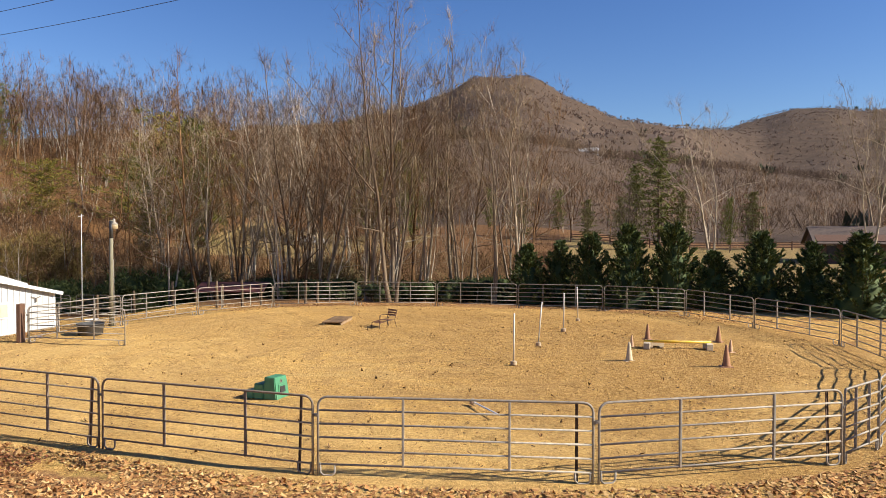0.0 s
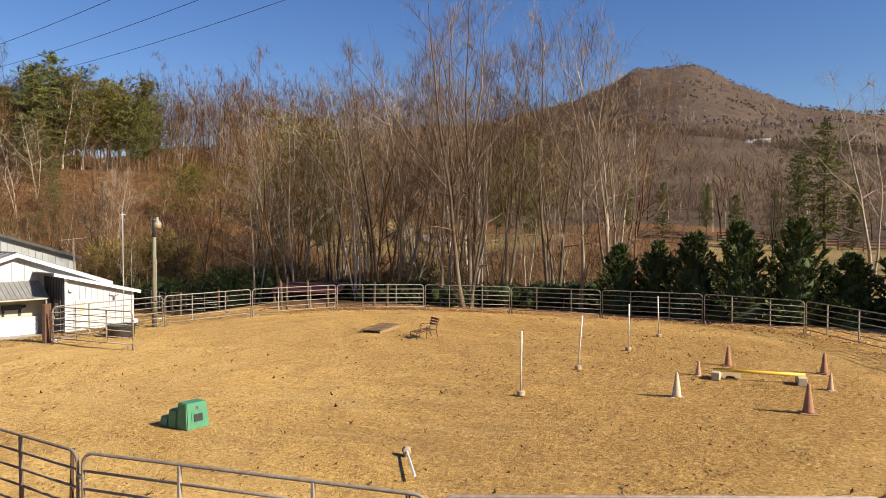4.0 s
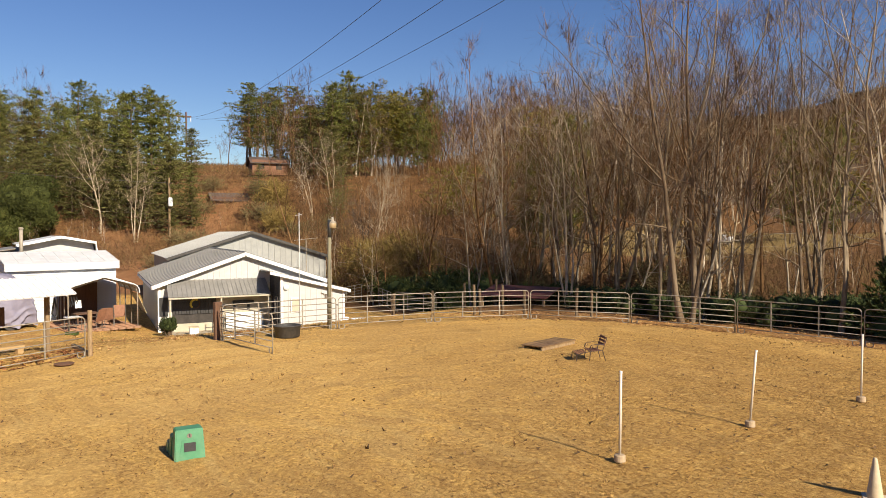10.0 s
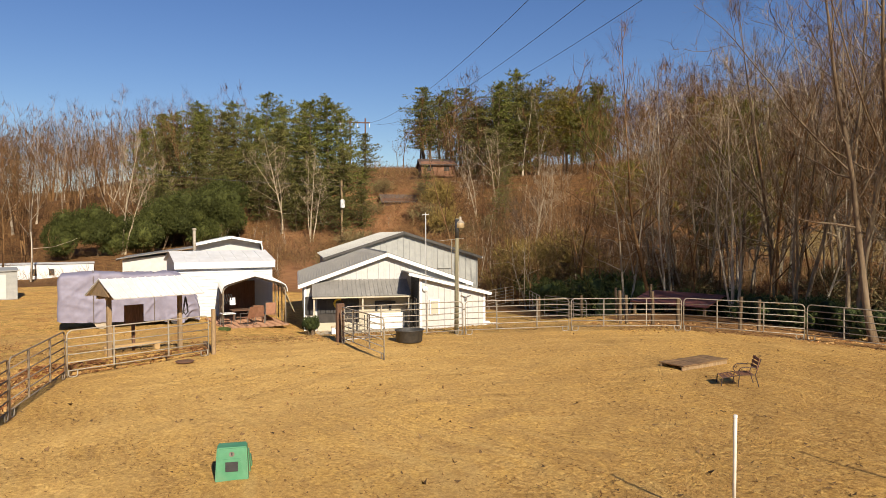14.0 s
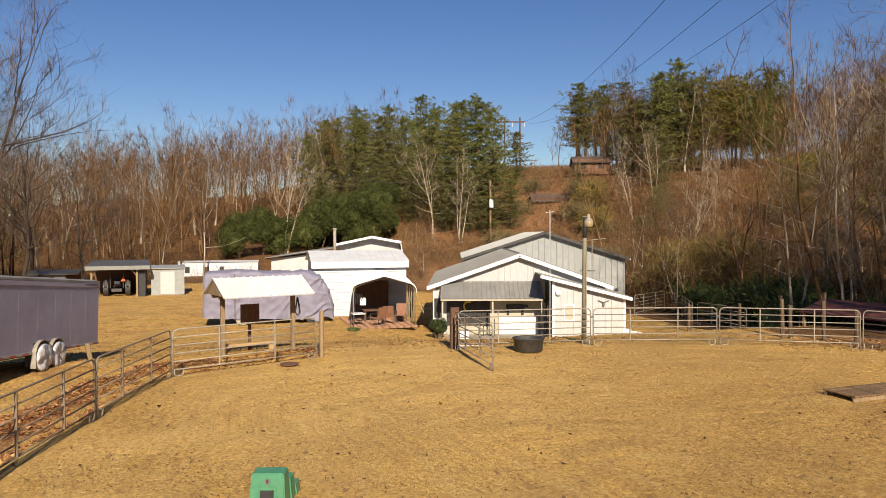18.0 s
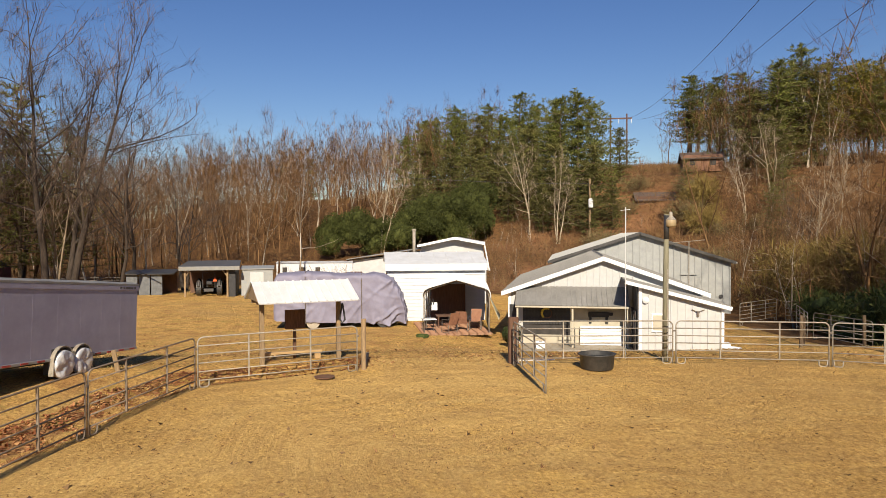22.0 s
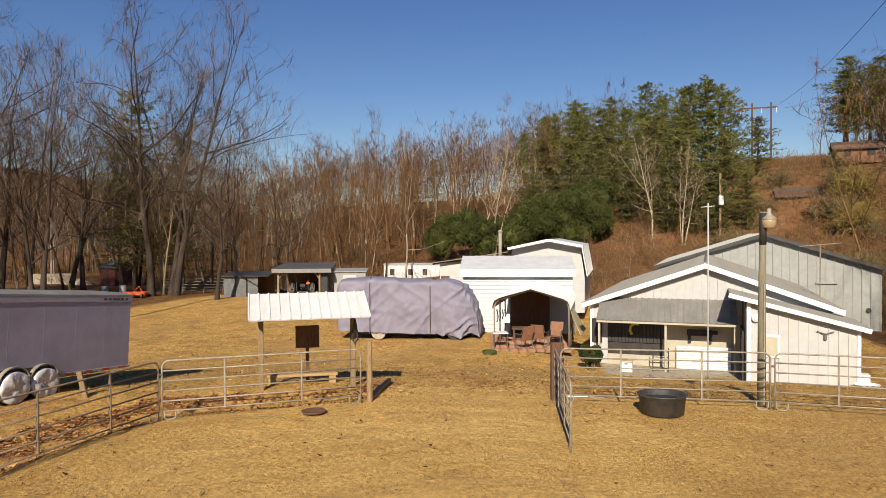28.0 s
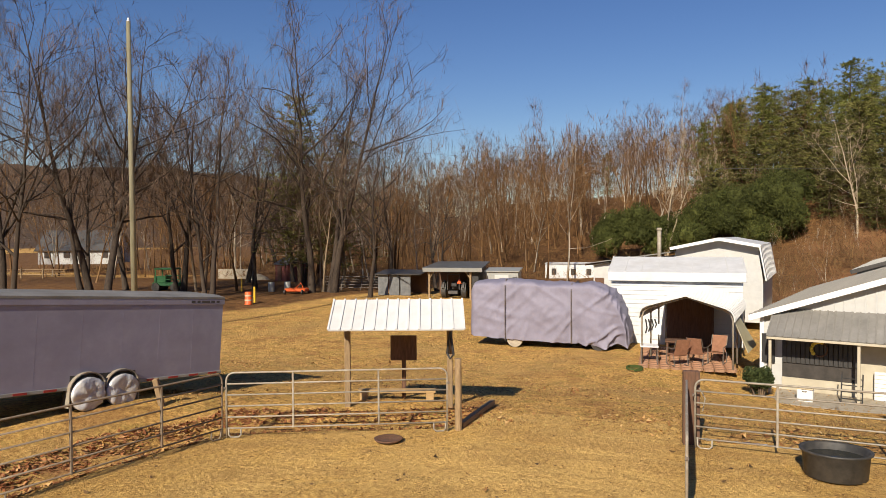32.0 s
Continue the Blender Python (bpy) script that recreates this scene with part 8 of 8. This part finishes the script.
flakes("trodden_clods", thrown(4200, -26, 6, 7, 35, 5, lambda x, y: (beyond_fence(x, y) < 0.0) * (0.12 + 0.8 * patchy(x, y, 0.4) * sstep(-22, -4, x))), 0.055, CLOD, "dark clods and droppings on the sand", "clods", 9, 0.5, 0.02)


def tuft_field(name, places, size, material, label, seed):
    r = np.random.default_rng(seed)
    p = np.asarray(places)
    c = np.stack([p[:, 0], p[:, 1], land(p[:, 0], p[:, 1]) + 0.01], 1)
    v, f = tufts(r, c, np.tile([[0, 0, 1.1]], (len(p), 1)), size, 4, 0.16)
    return tagged(new(name, mesh_of(name, v, f, material)), label, "grass", kind="stuff")


DRY_GRASS = leafy("dry_grass_blades", [(0.16, 0.12, 0.035), (0.3, 0.2, 0.065), (0.44, 0.32, 0.12), (0.2, 0.19, 0.05)], 0.9)
tuft_field("pasture_grass", thrown(24000, -62, -24.5, -14, 34, 6, lambda x, y: (beyond_fence(x, y) > 0.3) * (0.25 + 0.75 * patchy(x, y, 0.4)) * np.exp((x + 26) / 22)), 0.075, DRY_GRASS, "short dry winter grass tufts", 10)
tuft_field("verge_grass", thrown(9000, -26, 10, 2, 40, 7, lambda x, y: (beyond_fence(x, y) > -0.1) * (beyond_fence(x, y) < 1.6) * 0.6), 0.06, DRY_GRASS, "dry grass along the foot of the fence", 11)


def far_trees(name, n, seed, x0, x1, y0, y1, keep, size, material, label, blades=5, flat=0.3, up=1.5, low=0.15, high=0.45):
    r = np.random.default_rng(seed)
    x, y = r.uniform(x0, x1, n), r.uniform(y0, y1, n)
    k = keep(x, y)
    x, y = x[k], y[k]
    x, y = np.repeat(x, blades), np.repeat(y, blades)
    x, y = x + r.normal(0, size * 0.22, len(x)), y + r.normal(0, size * 0.22, len(x))
    c = np.stack([x, y, land(x, y) + size * r.uniform(low, high, len(x))], 1)
    v, f = tufts(r, c, np.tile([[0, 0, up]], (len(x), 1)), size * 0.9, 1, flat)
    return tagged(new(name, mesh_of(name, v, f, material)), label, "forest", kind="stuff")


# Crown colours are lightened and turned pinkish to stand for distance haze.
HAZED_BARE = leafy("hazed_bare_crowns", [(0.15, 0.105, 0.078), (0.21, 0.15, 0.112), (0.28, 0.2, 0.152)], 0.95, grain=0.006)
FAR_PINE = leafy("distant_conifers", [(0.04, 0.048, 0.024), (0.06, 0.066, 0.034), (0.08, 0.085, 0.045)], 0.9, grain=0.006)
def north(x, y, w=36):
    return np.abs(np.degrees(np.arctan2(-x, y)) - 6) < w


far_trees("forest_mountain", 22000, 21, -900, 1500, 420, 2300, lambda x, y: (np.hypot(x, y) > 480) & north(x, y), 4.5, HAZED_BARE, "brown leafless forest on the mountain", 5, 0.28, 0.9)
far_trees("conifers_mountain", 110, 22, -900, 1500, 420, 2300, lambda x, y: north(x, y) & (patchy(x, y, 0.013) > 0.6), 11, FAR_PINE, "dark conifers scattered on the mountain", 9, 0.3)
NEAR_BARE = leafy("bare_forest_stems", [(0.085, 0.055, 0.034), (0.15, 0.1, 0.062), (0.24, 0.168, 0.108)], 0.95, grain=0.02)
far_trees("forest_north", 5800, 27, -250, 330, 150, 540, lambda x, y: north(x, y, 40) & (y > 126 + 0.06 * np.abs(x)), 6, NEAR_BARE, "brown leafless forest above the far field", 16, 0.02, 0.8)
far_trees("conifers_north", 200, 28, -250, 330, 152, 520, lambda x, y: north(x, y, 40) & (patchy(x, y, 0.04) > 0.6), 6, FAR_PINE, "dark conifers above the far field", 22, 0.3)
far_trees("forest_west", 5000, 23, -1900, -230, -1500, 500, lambda x, y: np.hypot(x, y) > 240, 7, HAZED_BARE, "brown leafless forest on the far hills", 14, 0.02, 0.8)
UNDER = leafy("understorey_stems", [(0.11, 0.052, 0.022), (0.19, 0.096, 0.04), (0.28, 0.155, 0.066), (0.16, 0.115, 0.04)], 0.95)
far_trees("understorey_hill", 7000, 24, -215, -20, 38, 190, lambda x, y: ((-0.78 * x + 0.62 * y > 64) | (y < 54)) & (beyond_fence(x, y) > 5) & ((x < -62) | (y < 72)), 1.9, UNDER, "brown undergrowth among the stems", 9, 0.02, 0.6)
CREEK = leafy("creek_brush_stems", [(0.08, 0.046, 0.022), (0.15, 0.088, 0.042), (0.23, 0.14, 0.066), (0.12, 0.1, 0.036)], 0.95)
far_trees("creek_brush", 4200, 33, -62, 2, 41, 78, lambda x, y: (beyond_fence(x, y) > 3.5) & (y < 78 + 0.1 * x) & (x < 2 - 0.25 * (y - 41)), 1.3, CREEK, "tangled brown brush along the creek", 9, 0.025, 0.5)
SLOPE = leafy("slope_brush", [(0.09, 0.048, 0.024), (0.16, 0.085, 0.042), (0.24, 0.145, 0.07), (0.13, 0.1, 0.04)], 0.95, grain=0.05)
far_trees("slope_brush", 5500, 34, -190, -60, 33, 90, lambda x, y: np.abs(0.29 * (x + 191) + 0.957 * (y - 78)) < 17, 1.9, SLOPE, "reddish-brown brush on the cleared slope", 9, 0.022, 0.6)
far_trees("bank_brush", 1500, 38, -122, -66, 22, 50, lambda x, y: (y < 26 - 0.32 * (x + 66)) & ((x > -104) | (y > 33)), 1.5, SLOPE, "brown brush and dead stalks on the bank", 9, 0.022, 0.6)
far_trees("twigs_hill", 5200, 36, -200, -50, 46, 170, lambda x, y: (-0.78 * x + 0.62 * y > 72) & (-0.78 * x + 0.62 * y < 175) & (np.abs(0.29 * (x + 191) + 0.957 * (y - 78)) > 16) & ((y - 14) / (-4 - x) < 0.53) & ((x < -64) | (y < 66)), 1.9, WOODS, "fine brown twigs filling the hillside woods", 8, 0.009, 0.25, 0.6, 4.6)
far_trees("twigs_west", 5600, 37, -200, -88, -75, 30, lambda x, y: (x < -90) & ~((x > -124) & (y > 4)), 2.0, WOODS, "fine brown twigs filling the woods beyond the pasture", 8, 0.009, 0.25, 0.6, 5.6)
far_trees("understorey_west", 3500, 25, -230, -82, -80, 45, lambda x, y: x < -84, 1.9, UNDER, "brown undergrowth at the edge of the woods", 10, 0.02, 0.6)
far_trees("weed_clumps", 70, 26, -24, 5, 8, 34, lambda x, y: beyond_fence(x, y) < -1, 0.1, UNDER, "small dead weeds in the sand")
